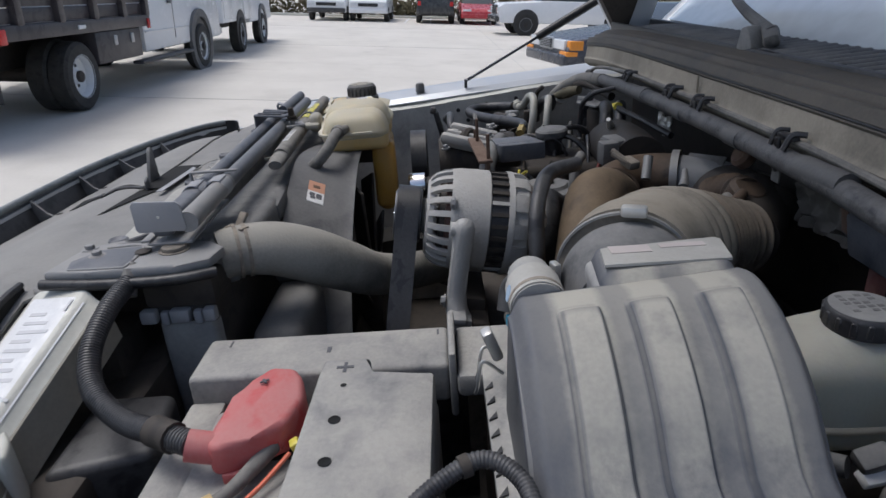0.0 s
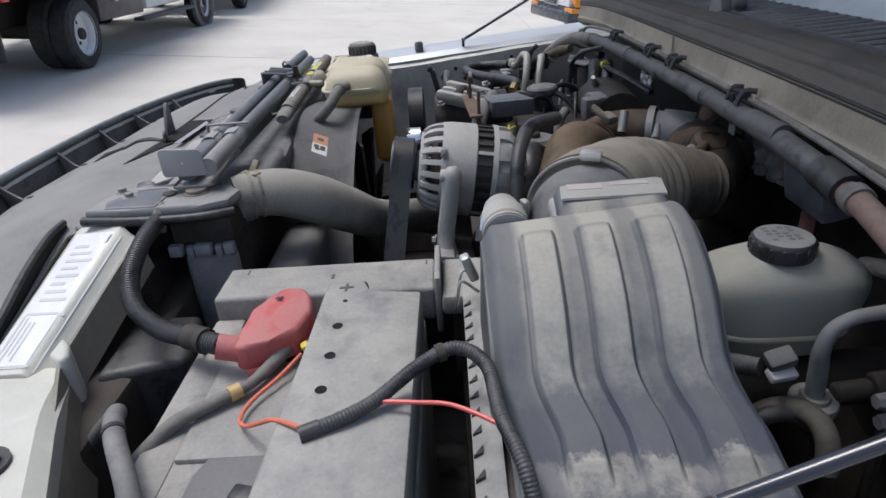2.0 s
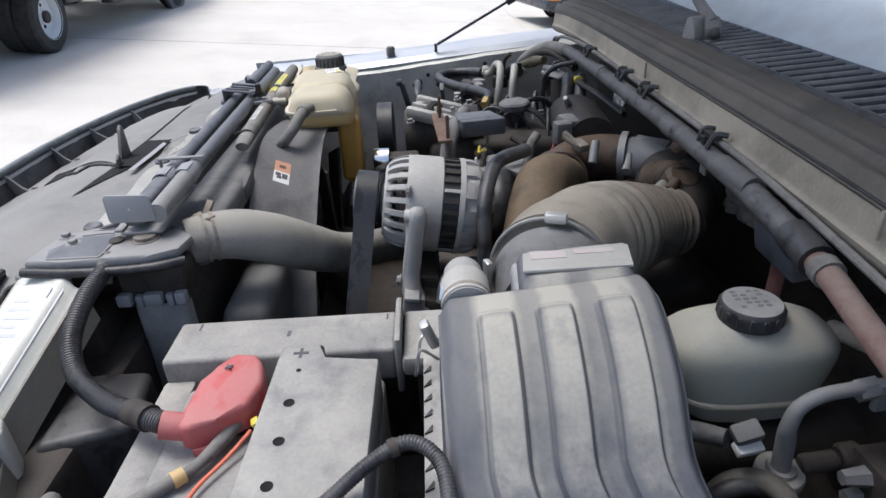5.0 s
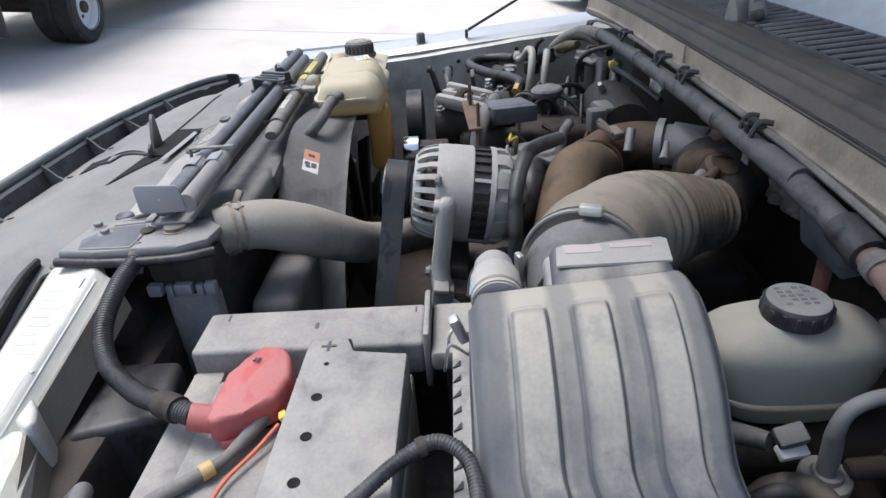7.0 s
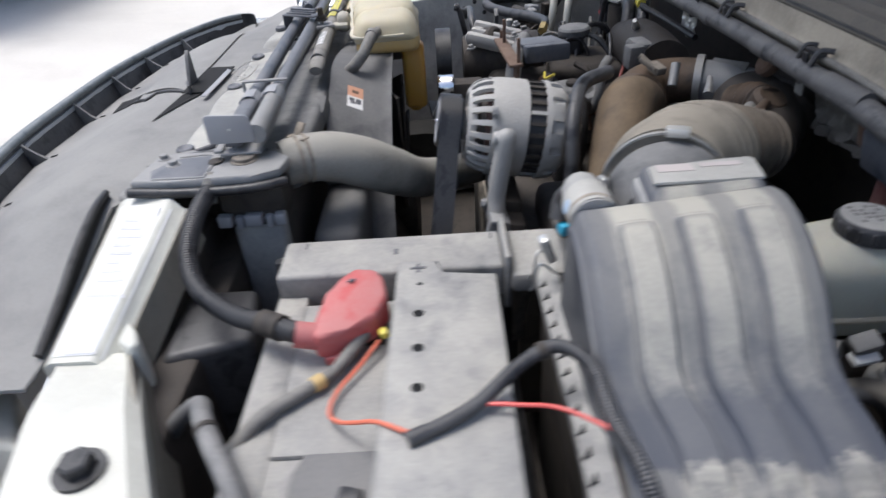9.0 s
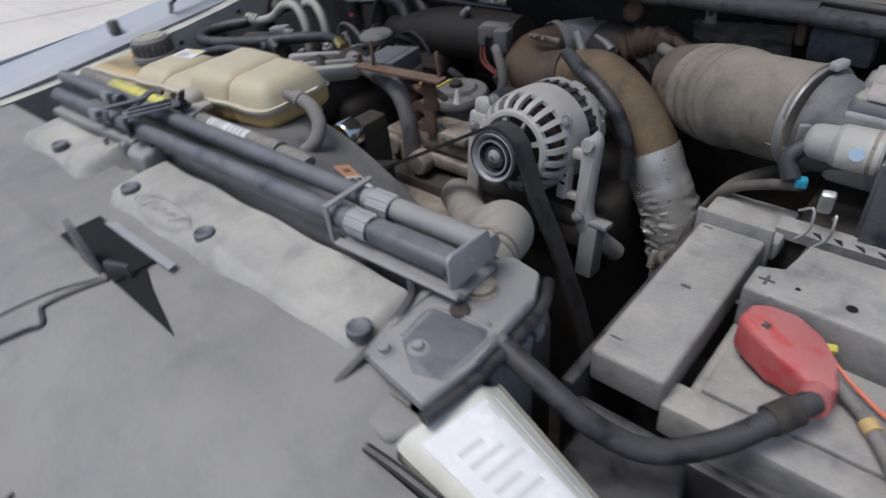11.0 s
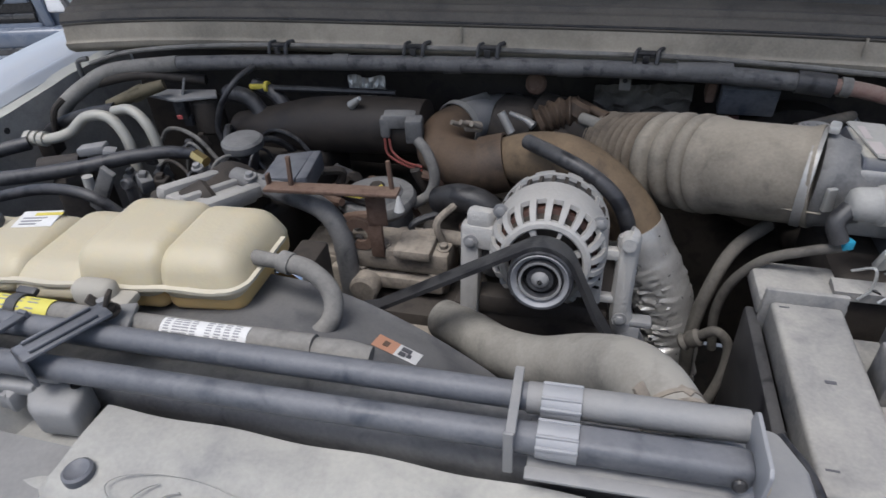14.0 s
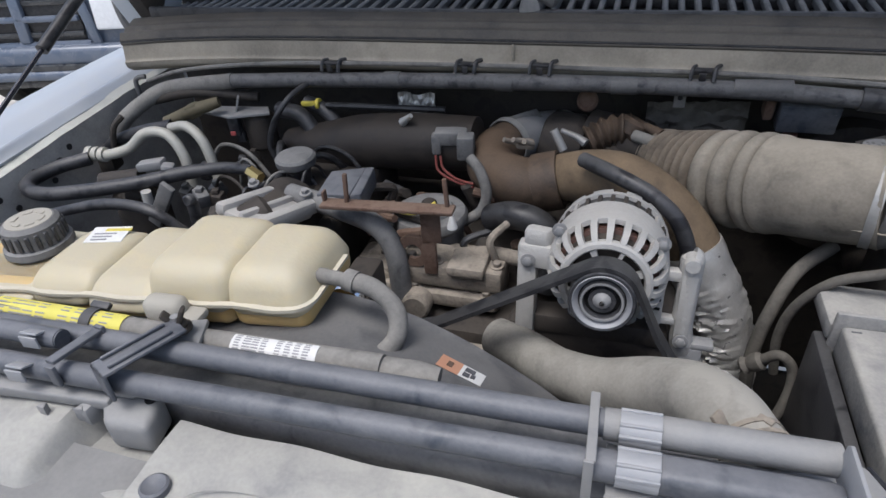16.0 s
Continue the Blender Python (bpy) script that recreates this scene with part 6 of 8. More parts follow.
part("rear_hose", tube([(-0.870, 0.755, 0.99), (-0.840, 0.76, 1.013), (-0.772, 0.762, 1.038), (-0.700, 0.772, 1.052)], 0.0125, 14), M_blackclean, ac, "dark rubber hose behind the pipes")
part("flat_bar", obox((-0.578, 0.562, 1.012), (0.024, 0.010, 0.098), (4, 37, 0), 0.003), M_grey, ac, "flat dusty steel bar")
part("pale_stub", tube([(-0.643, 0.60, 0.978), (-0.640, 0.60, 1.010)], 0.0085, 12, 2), M_sleeve, ac)
part("clamp_block", join(obox((-0.668, 0.660, 1.028), (0.050, 0.024, 0.016), (0, -8, 12), 0.004), obox((-0.631, 0.655, 1.024), (0.022, 0.022, 0.022), (0, 12, 25), 0.005)), M_steel, ac, "small grey clamp block")
part("fender_clip", join(obox((-0.842, 0.735, 0.985), (0.030, 0.040, 0.034), (0, 0, 15), 0.005), tube([(-0.83, 0.74, 1.0), (-0.815, 0.745, 1.05), (-0.80, 0.76, 1.07)], 0.006, 8)), M_dark, ac)
wrng = random.Random(23)
for k in range(16):
    x, y, z = wrng.uniform(-0.62, -0.36), wrng.uniform(0.60, 0.80), wrng.uniform(0.975, 1.012)
    dx, dy = wrng.uniform(-0.09, 0.09), wrng.uniform(-0.08, 0.08)
    part("wire", tube([(x - dx, y - dy, z - 0.05), (x - dx * 0.4, y - dy * 0.5, z + 0.006), (x + dx * 0.4, y + dy * 0.3, z + 0.010), (x + dx, y + dy, z - 0.05)], wrng.choice((0.0028, 0.004, 0.0065)), 8, 6), wrng.choice((M_black, M_dark, M_rubber, M_blackclean)), ac)
for k in range(9):
    x, y, z = wrng.uniform(-0.64, -0.38), wrng.uniform(0.62, 0.82), wrng.uniform(0.965, 0.995)
    part("connector", join(obox((x, y, z), (wrng.uniform(0.018, 0.034), 0.022, 0.026), (wrng.uniform(-20, 20), wrng.uniform(-25, 25), wrng.uniform(-40, 40)), 0.004), obox((x, y, z + 0.014), (0.012, 0.014, 0.012), (0, wrng.uniform(-20, 20), 20), 0.002)), wrng.choice((M_black, M_dark, M_grey)), ac)
accum = thing("accumulator", (-0.66, 0.62, 0.9), "dusty dark canister with fittings beside the fender", "canister")
part("canister", lathe([(0, 0.12), (0.03, 0.12), (0.045, 0.10), (0.045, 0), (0, 0)], (-0.72, 0.66, 0.87), segs=24), M_dark, accum)
part("head", join(tube([(-0.76, 0.63, 1.0), (-0.69, 0.65, 1.005)], 0.018, 12, 3), tube([(-0.70, 0.62, 0.985), (-0.66, 0.63, 0.99)], 0.014, 12, 3)), M_dark, accum)

# ---- engine ----
eng = thing("engine_block", (-0.15, 0.72, 0.5), "grimy dark diesel engine block covered in dust", "engine")
part("block", rbox(-0.46, 0.20, 0.52, 0.98, 0.50, 0.88, 0.02), M_dark, eng)
part("valve_cover", rbox(-0.47, -0.30, 0.52, 0.90, 0.86, 0.985, 0.02, 3), M_dark, eng)
part("far_valve_cover", rbox(0.08, 0.22, 0.56, 0.92, 0.80, 0.93, 0.02, 3), M_dark, eng)
pc = part("pump_casting", join(rbox(-0.27, -0.03, 0.57, 0.66, 0.86, 0.925, 0.01), rbox(-0.24, -0.17, 0.56, 0.64, 0.915, 0.945, 0.008), rbox(-0.13, -0.05, 0.565, 0.645, 0.915, 0.95, 0.008),
     lathe(disc_profile(0.022, 0.03, 0.004), (-0.145, 0.555, 0.905), (0, -1, 0), 20), lathe(disc_profile(0.017, 0.03, 0.004), (-0.235, 0.555, 0.88), (0, -1, 0), 20),
     tube([(-0.10, 0.60, 0.955), (-0.05, 0.60, 0.965), (0.0, 0.61, 0.955)], 0.012, 10)), M_cast, eng, "tan dusty cast pump housing")
part("pump_flange", join(rbox(-0.175, -0.022, 0.556, 0.62, 0.925, 0.962, 0.006), rbox(-0.165, -0.030, 0.550, 0.60, 0.895, 0.918, 0.005), rbox(-0.10, -0.045, 0.545, 0.60, 0.955, 0.972, 0.005)), M_cast, eng, "tan dusty pump flange")
part("pump_side", join(rbox(-0.250, -0.192, 0.556, 0.62, 0.875, 0.940, 0.008), lathe(disc_profile(0.020, 0.014, 0.003), (-0.222, 0.556, 0.915), (0, -1, 0), 22)), M_cast, eng)
for p in ((-0.160, 0.575, 0.962), (-0.120, 0.570, 0.962), (-0.032, 0.575, 0.962), (-0.155, 0.560, 0.918), (-0.045, 0.560, 0.918)):
    part("bolt", hexbolt(p, (0, -0.1, 1), 0.0065, 0.009), M_cast, eng)
for p in ((-0.215, 0.60, 0.944), (-0.15, 0.575, 0.93), (-0.085, 0.60, 0.949), (-0.19, 0.565, 0.925), (-0.06, 0.57, 0.93)):
    part("bolt", hexbolt(p, (0, -0.2, 1), 0.007, 0.010), M_cast, pc)
part("front_plate", rbox(-0.20, -0.165, 0.545, 0.56, 0.80, 0.93, 0.004), M_cast, eng)
part("front_cover", rbox(-0.30, 0.05, 0.48, 0.56, 0.60, 0.86, 0.02), M_cast, eng, "dusty cast front cover")
part("filter_lid", lathe([(0, 0.022), (0.035, 0.022), (0.040, 0.016), (0.056, 0.014), (0.060, 0.008), (0.060, 0), (0.052, -0.01), (0.052, -0.08)], (-0.16, 0.665, 0.975), segs=36), M_grey, eng, "black round fuel filter lid")
part("filter_stud", lathe(disc_profile(0.012, 0.012, 0.003), (-0.16, 0.665, 0.995), segs=16), M_dark, eng)
part("rusty_bar", join(obox((-0.178, 0.545, 1.062), (0.19, 0.024, 0.006), (0, -1, 3), 0.002), obox((-0.235, 0.545, 1.085), (0.006, 0.006, 0.045), (0, 4, 0), 0.0015), obox((-0.095, 0.555, 1.085), (0.006, 0.006, 0.045), (0, -3, 0), 0.0015),
     obox((-0.12, 0.555, 1.035), (0.028, 0.005, 0.06), (0, 0, 8), 0.002), obox((-0.27, 0.545, 1.07), (0.004, 0.01, 0.016), (0, 0, 0), 0.001)), M_rust, eng, "rusty brown lifting bracket")
part("hook_plate", join(lathe([(0.012, 0), (0.026, 0), (0.026, 0.006), (0.012, 0.006), (0.012, 0)], (-0.15, 0.555, 0.985), (0, 1, 0), 20, (20, 300)), rbox(-0.135, -0.115, 0.553, 0.561, 0.95, 1.03, 0.002)), M_rust, eng)
oil = part("oil_neck", lathe([(0.022, -0.09), (0.022, 0.0), (0.028, 0.005), (0.028, 0.012), (0, 0.012)], (-0.415, 0.718, 1.014), segs=24), M_black, eng, "black oil filler neck")
part("oil_cap", lathe([(0.026, 0), (0.034, 0.002), (0.035, 0.006), (0.035, 0.014), (0.031, 0.018), (0, 0.019)], (-0.415, 0.718, 1.022), (0, -0.05, 1), 30), M_grey, oil, "dusty oval oil cap")
gv = part("ridged_cover", join(obox((-0.362, 0.535, 1.036), (0.085, 0.10, 0.018), (-12, 4, -16), 0.006), obox((-0.402, 0.548, 1.046), (0.020, 0.105, 0.022), (-12, 4, -16), 0.007), obox((-0.362, 0.536, 1.045), (0.012, 0.10, 0.016), (-12, 4, -16), 0.005), obox((-0.322, 0.528, 1.043), (0.020, 0.11, 0.022), (-12, 4, -16), 0.007), obox((-0.425, 0.53, 1.040), (0.02, 0.03, 0.02), (0, 0, -22), 0.006)), M_alu, eng, "grey ribbed metal cover")
for p in ((-0.415, 0.59, 1.050), (-0.318, 0.575, 1.052), (-0.385, 0.50, 1.036), (-0.305, 0.485, 1.036)):
    part("bolt", hexbolt(p, (0, -0.2, 1), 0.006, 0.009), M_steel, gv)
part("scoop", join(prism([(-0.302, 0.577), (-0.252, 0.582), (-0.262, 0.672), (-0.312, 0.650)], -0.004, 0.004, 0.002, pose(0, 0, 1.048, 0, 0, 0)), prism([(-0.252, 0.582), (-0.236, 0.590), (-0.250, 0.678), (-0.264, 0.672)], 1.018, 1.052, 0.004)), M_rodpaint, eng, "blue-grey sheet deflector")
part("black_lever", join(obox((-0.435, 0.475, 1.055), (0.016, 0.012, 0.075), (12, 14, 0), 0.004), lathe(disc_profile(0.008, 0.012, 0.002), (-0.425, 0.468, 1.092), (0, -1, 0.2), 14)), M_black, eng)
part("black_motor", join(lathe(disc_profile(0.03, 0.06, 0.006), (-0.40, 0.50, 1.02), (0.5, 0.6, 0.2), 20), lathe(disc_profile(0.022, 0.05, 0.006), (-0.46, 0.53, 1.015), (0.6, 0.3, 0.1), 20)), M_dark, eng)
part("plenum", tube([(-0.50, 0.855, 0.985), (-0.43, 0.845, 0.995), (-0.33, 0.835, 1.018), (-0.22, 0.825, 1.030), (-0.12, 0.82, 1.035)], [0.038, 0.046, 0.050, 0.050, 0.046], 28), M_plenum, eng, "large black intake plenum pipe")
part("plenum_nozzle", tube([(-0.245, 0.80, 1.075), (-0.225, 0.79, 1.092)], [0.008, 0.004], 10, 2), M_bright, eng)
part("breather_hose", tube([(-0.52, 0.86, 1.06), (-0.47, 0.85, 1.055), (-0.44, 0.84, 1.02), (-0.43, 0.83, 0.97)], 0.015, 12), M_black, eng)
part("breather_hose", tube([(-0.47, 0.88, 1.07), (-0.43, 0.87, 1.06), (-0.40, 0.86, 1.03), (-0.385, 0.85, 0.98)], 0.013, 12), M_black, eng)
dip = part("dipstick", join(obox((-0.458, 0.866, 1.072), (0.030, 0.008, 0.010), (0, -4, 0), 0.003), lathe([(0.004, 0), (0.010, 0), (0.010, 0.006), (0.004, 0.006), (0.004, 0)], (-0.440, 0.866, 1.073), (1, 0, 0), 16)), M_yellow, eng, "yellow dipstick handle")
part("dipstick_tube", tube([(-0.42, 0.863, 1.072), (-0.33, 0.885, 1.065), (-0.20, 0.90, 1.06)], 0.006, 8), M_blackclean, eng)
part("curved_hose", tube([(-0.36, 0.60, 1.035), (-0.27, 0.575, 1.032), (-0.205, 0.560, 1.020), (-0.178, 0.553, 0.985), (-0.172, 0.548, 0.93), (-0.17, 0.545, 0.86)], 0.0155, 14), M_grey, eng, "dark rubber coolant hose")
part("round_hose", tube([(-0.06, 0.66, 0.99), (-0.02, 0.64, 1.01), (0.02, 0.635, 1.0), (0.04, 0.63, 0.96), (0.03, 0.62, 0.90)], 0.021, 16), M_blackclean, eng, "black moulded hose")
part("wire_hose", tube([(-0.105, 0.715, 1.06), (-0.085, 0.70, 1.045), (-0.075, 0.695, 1.01), (-0.085, 0.69, 0.98), (-0.11, 0.68, 0.965)], 0.0085, 10), M_rubber, eng)
for c_, d_ in (((-0.155, 0.785, 1.062), (0.055, 0.03, 0.024)), ((-0.125, 0.765, 1.055), (0.028, 0.03, 0.04)), ((-0.178, 0.775, 1.052), (0.016, 0.02, 0.035))):
    part("electrical_plug", obox(c_, d_, (0, 0, 10), 0.004), M_grey, eng, "dark electrical plug")
part("red_wires", join(*[tube([(-0.178 + dx, 0.765, 1.035), (-0.172 + dx, 0.758, 1.01 - dz), (-0.14, 0.745, 1.0 - dz), (-0.105, 0.73, 1.0 - dz)], 0.0022, 6) for dx, dz in ((0, 0), (0.008, -0.006))]), M_oldwire, eng, "two thin faded red wires")
part("yellow_wire", tube([(-0.205, 0.62, 1.01), (-0.165, 0.615, 1.012), (-0.135, 0.625, 1.028)], 0.0026, 6), M_yellow, eng)
part("white_cone", lathe([(0.008, 0), (0.002, 0.024), (0, 0.024)], (-0.105, 0.605, 1.0), (0, 0, 1), 12), M_label, eng)
rng = random.Random(5)
for k in range(26):
    x, y = rng.uniform(-0.27, 0.0), rng.uniform(0.58, 0.80)
    z = 0.94 + rng.uniform(0, 0.06)
    if rng.random() < 0.5:
        b = tube([(x, y, z - 0.03), (x + rng.uniform(-0.02, 0.02), y, z), (x + rng.uniform(-0.05, 0.05), y + rng.uniform(-0.04, 0.04), z + 0.01)], rng.uniform(0.004, 0.009), 8, 5)
    else:
        b = lathe(disc_profile(rng.uniform(0.006, 0.013), rng.uniform(0.02, 0.05), 0.002), (x, y, z - 0.03), (rng.uniform(-0.4, 0.4), rng.uniform(-0.5, 0.2), 1), 12)
    part("fitting", b, rng.choice((M_cast, M_dark, M_rust, M_black)), eng)
part("foil_patch", shell(lambda u, v: (-0.292 + 0.072 * u, 0.905 + 0.006 * noise.noise(Vector((14 * u, 3 * v, 0))), 1.050 + 0.036 * v + 0.003 * math.sin(9 * u)), 40, 12, 0.002, (0, 1, 0)), M_foil, eng, "crinkled foil heat shield")
turbo = thing("turbo_pipe", (0.0, 0.9, 0.98), "dusty dark turbo pipework under the cowl", "pipe")
part("housing", join(lathe([(0, 0), (0.05, 0), (0.06, 0.02), (0.06, 0.07), (0.04, 0.09), (0, 0.09)], (0.06, 0.91, 0.995), (-1, 0.3, 0), 28), tube([(0.10, 0.87, 0.99), (0.12, 0.91, 1.01), (0.10, 0.95, 1.02)], 0.035, 18)), M_dark, turbo)
part("label_plate", obox((-0.052, 0.905, 1.052), (0.060, 0.022, 0.005), (28, 0, 48), 0.0015), M_rubber, turbo)
part("inlet_bellows", tube([(0.060, 0.872, 1.030), (0.095, 0.882, 1.046), (0.130, 0.885, 1.050)], lambda s: 0.024 + 0.0035 * math.sin(s * 34), 20, 14), M_brown, turbo, "brown stained short bellows")
part("inlet_cap", join(lathe(disc_profile(0.026, 0.03, 0.006), (0.125, 0.882, 1.040), (0.4, 0.2, 0.9), 20), tube([(0.150, 0.872, 1.062), (0.176, 0.850, 1.058)], [0.007, 0.009], 12, 3)), M_brown, turbo)
part("shield_sheet", shell(lambda u, v: (0.150 + 0.16 * u, 0.945 + 0.012 * noise.noise(Vector((9 * u, 5 * v, 0.3))), 1.020 + 0.055 * v + 0.01 * u + 0.008 * noise.noise(Vector((7 * u, 4 * v, 2.0)))), 28, 10, 0.002, (0, 1, 0)), M_sidehose, turbo, "dented grey heat shield sheet")
part("rust_nub", lathe(disc_profile(0.018, 0.022, 0.005), (0.050, 0.925, 1.078), (0.1, -0.8, 0.5), 18), M_rust, turbo)
part("fitting_stub", join(tube([(0.018, 0.845, 1.058), (0.045, 0.835, 1.052), (0.060, 0.828, 1.045)], [0.004, 0.006, 0.008], 10, 4)), M_clamp, turbo, "bright hex stub")
mapb = thing("sensor_bracket", (-0.60, 0.86, 1.03), "grey bracket with sensors and electrical connectors", "bracket")
part("plate", prism([(-0.68, 0.83), (-0.60, 0.81), (-0.53, 0.84), (-0.55, 0.87), (-0.62, 0.86), (-0.67, 0.86)], 1.055, 1.060, 0.001), M_steel, mapb)
part("fin", obox((-0.60, 0.845, 1.072), (0.004, 0.02, 0.03), (0, 20, 30), 0.001), M_steel, mapb)
part("connector", join(obox((-0.605, 0.83, 1.035), (0.022, 0.02, 0.04), (0, 0, 10), 0.003), obox((-0.60, 0.835, 1.01), (0.016, 0.016, 0.02), (0, 0, 10), 0.002)), M_black, mapb)
part("red_lock", obox((-0.606, 0.819, 1.022), (0.010, 0.003, 0.008), (0, 0, 10), 0.0005), M_red, mapb)
part("solenoid", lathe(disc_profile(0.03, 0.07, 0.006), (-0.57, 0.86, 0.98), (0, 0, 1), 22), M_dark, mapb)
part("long_hose", tube([(-0.452, 0.865, 1.112), (-0.468, 0.82, 1.100), (-0.486, 0.80, 1.075), (-0.505, 0.80, 1.045), (-0.516, 0.80, 1.010), (-0.505, 0.80, 0.97)], 0.0055, 10), M_black, mapb, "thin black vacuum hose")
part("cross_strut", tube([(-0.80, 0.84, 1.07), (-0.70, 0.86, 1.085), (-0.58, 0.89, 1.07)], 0.010, 10), M_dark, mapb)
hook = thing("hood_hook", (-0.84, 0.9, 1.08), "bent steel wire hook on the cowl", "hook")
part("wire", tube([(-0.872, 0.895, 1.045), (-0.872, 0.895, 1.085), (-0.865, 0.897, 1.095), (-0.85, 0.902, 1.097)], 0.005, 8), M_grey, hook)

# hoses that run down past the charge pipe
side_hoses = thing("heater_hose", (0.36, 0.56, 0.9), "dark dusty rubber hoses running down beside the battery", "hose")
part("hose", tube([(0.447, 0.535, 1.056), (0.41, 0.535, 1.045), (0.372, 0.545, 1.020), (0.345, 0.552, 0.975), (0.337, 0.555, 0.92), (0.345, 0.555, 0.86)], 0.0062, 10), M_sidehose, side_hoses)
part("hose", tube([(0.40, 0.66, 1.00), (0.355, 0.62, 0.98), (0.328, 0.585, 0.93), (0.318, 0.57, 0.87), (0.32, 0.56, 0.80)], 0.009, 10), M_sidehose, side_hoses)
part("loop", tube([(0.318, 0.525, 0.905), (0.335, 0.515, 0.925), (0.352, 0.51, 0.905), (0.350, 0.50, 0.86), (0.335, 0.49, 0.80), (0.33, 0.485, 0.74)], 0.0065, 10), M_sidehose, side_hoses)
part("connector", join(lathe([(0.009, 0), (0.012, 0.004), (0.009, 0.010), (0.012, 0.016), (0.012, 0.026), (0.008, 0.03)], (0.300, 0.53, 0.885), (0.7, -0.2, 0.7), 14)), M_sidehose, side_hoses)
part("strap_metal", obox((0.362, 0.50, 0.90), (0.006, 0.02, 0.12), (0, 0, 15), 0.002), M_cast, side_hoses)

# ---- closing panels under the bay ----
part("undertray", rbox(-0.95, 0.78, -0.16, 1.05, 0.40, 0.42, 0.004), M_dark, truck)
part("core_support", rbox(-0.88, 0.70, 0.06, 0.15, 0.42, 0.96, 0.01), M_dark, truck)

part("radiator_support", join(rbox(-0.88, 0.26, 0.048, 0.112, 0.90, 1.042, 0.004), rbox(0.262, 0.345, 0.030, 0.112, 0.90, 1.0, 0.004)), M_dark, truck)

# details of the front shield: slot, stepped lip, recess, fin and ribs
# slot and opening are patches of painted shade on the unbroken panel
part("slot", on_shield([(-0.156, -0.181), (-0.151, -0.136), (-0.097, -0.125), (-0.088, -0.169)], 0.0016), M_depthshade, truck, "dark slot in the panel")
lip_line = [(-0.092, -0.124), (-0.068, -0.098), (-0.056, -0.086), (-0.072, -0.080), (-0.080, -0.074), (-0.066, -0.045), (-0.053, -0.015)]
part("stepped_lip", tube([(x, y, shield_z(x, y) + 0.002) for x, y in lip_line], 0.0028, 8, 4), M_black, truck, "dark stepped edge between two panel levels")
part("raised_level", on_shield([(-0.52, -0.150), (-0.14, -0.128), (-0.06, -0.018), (-0.44, -0.010)], 0.0030, 14), M_shield, truck)
part("recess", join(on_shield([(-0.184, -0.012), (-0.182, 0.036), (-0.036, 0.030), (-0.037, -0.015)], 0.0045), on_shield([(-0.040, -0.014), (-0.040, 0.020), (0.006, 0.004), (0.088, -0.018)], 0.0020)), M_depthshade, truck, "dark opening in the panel")
# pale strip laid on as the glint of bright ground through the opening
part("ground_glint", on_shield([(-0.158, 0.030), (-0.146, 0.040), (-0.004, 0.038), (-0.002, 0.028)], 0.0075), M_strap, truck, "pale strip painted as bright ground showing through the opening")
part("recess_wall", prism([(-0.06, -0.012), (-0.03, 0.0), (-0.03, 0.004), (-0.06, -0.006)], 1.055, 1.082, 0.001), M_black, truck)
part("fin", prism([(-0.112, 1.060), (-0.070, 1.060), (-0.096, 1.114), (-0.103, 1.121), (-0.108, 1.119)], -0.003, 0.003, 0.001, pose(0, -0.014, 0, 90, 0, 0)), M_grey, truck, "upright plastic fin")
for x in (-0.51, -0.37, -0.24, -0.09, 0.09, 0.26, 0.42):
    y = curve_at([(r[0], r[2]) for r in RIM], x)[0]
    z = shield_z(x, y + 0.04)
    part("rib", prism([(y + 0.004, 0.998), (y + 0.004, 1.046), (y + 0.012, 1.038), (y + 0.026, z + 0.004), (y + 0.040, z - 0.003), (y + 0.040, 0.998)], x - 0.0025, x + 0.0025, 0.0008, Matrix(((0, 0, 1, 0), (1, 0, 0, 0), (0, 1, 0, 0), (0, 0, 0, 1)))), M_grey, truck, "small stiffening web")
    part("rib_slot", on_shield([(x - 0.003, y + 0.042), (x + 0.003, y + 0.042), (x + 0.002, y + 0.052), (x - 0.002, y + 0.052)], 0.0016, 3), M_depthshade, truck)
part("lamp_housing", prism([(0.485, -0.139), (0.504, -0.050), (0.582, -0.006), (0.570, -0.074)], 0.86, 0.935, 0.008, None, 3), M_cream, truck, "white top of the headlamp housing")
part("lamp_bracket", prism([(0.550, -0.015), (0.554, 0.012), (0.599, 0.016), (0.595, -0.006)], 0.86, 0.930, 0.006, None, 3), M_cream, truck)
EDGE = spline([Vector(q) for q in ((0.312, 0.009, 1.066), (0.352, 0.011, 1.064), (0.41, 0.014, 1.050), (0.47, 0.015, 1.026), (0.530, 0.016, 1.004))], 8)


def edge_wall(u, v):
    f = u * (len(EDGE) - 1)
    k = min(int(f), len(EDGE) - 2)
    q = EDGE[k].lerp(EDGE[k + 1], f - k)
    return q.x, q.y - 0.002 * v, q.z - 0.024 * v


part("edge_rubber", tube(EDGE, 0.0042, 8, 1), M_blackclean, truck, "black rubber edge beside the headlight carrier")
# near-black wall put in for the shade of the gap beside the carrier
part("edge_wall", shell(edge_wall, 40, 4, 0.003, (0, 1, 0)), M_depthshade, truck)
oval = [(-0.103 + 0.056 * math.cos(a), 0.078 + 0.017 * math.sin(a), 1.0796) for a in [2 * math.pi * k / 40 for k in range(41)]]
part("embossed_oval", tube(oval, 0.0006, 6, 2), M_shield_pale, high, "raised oval emblem outline")
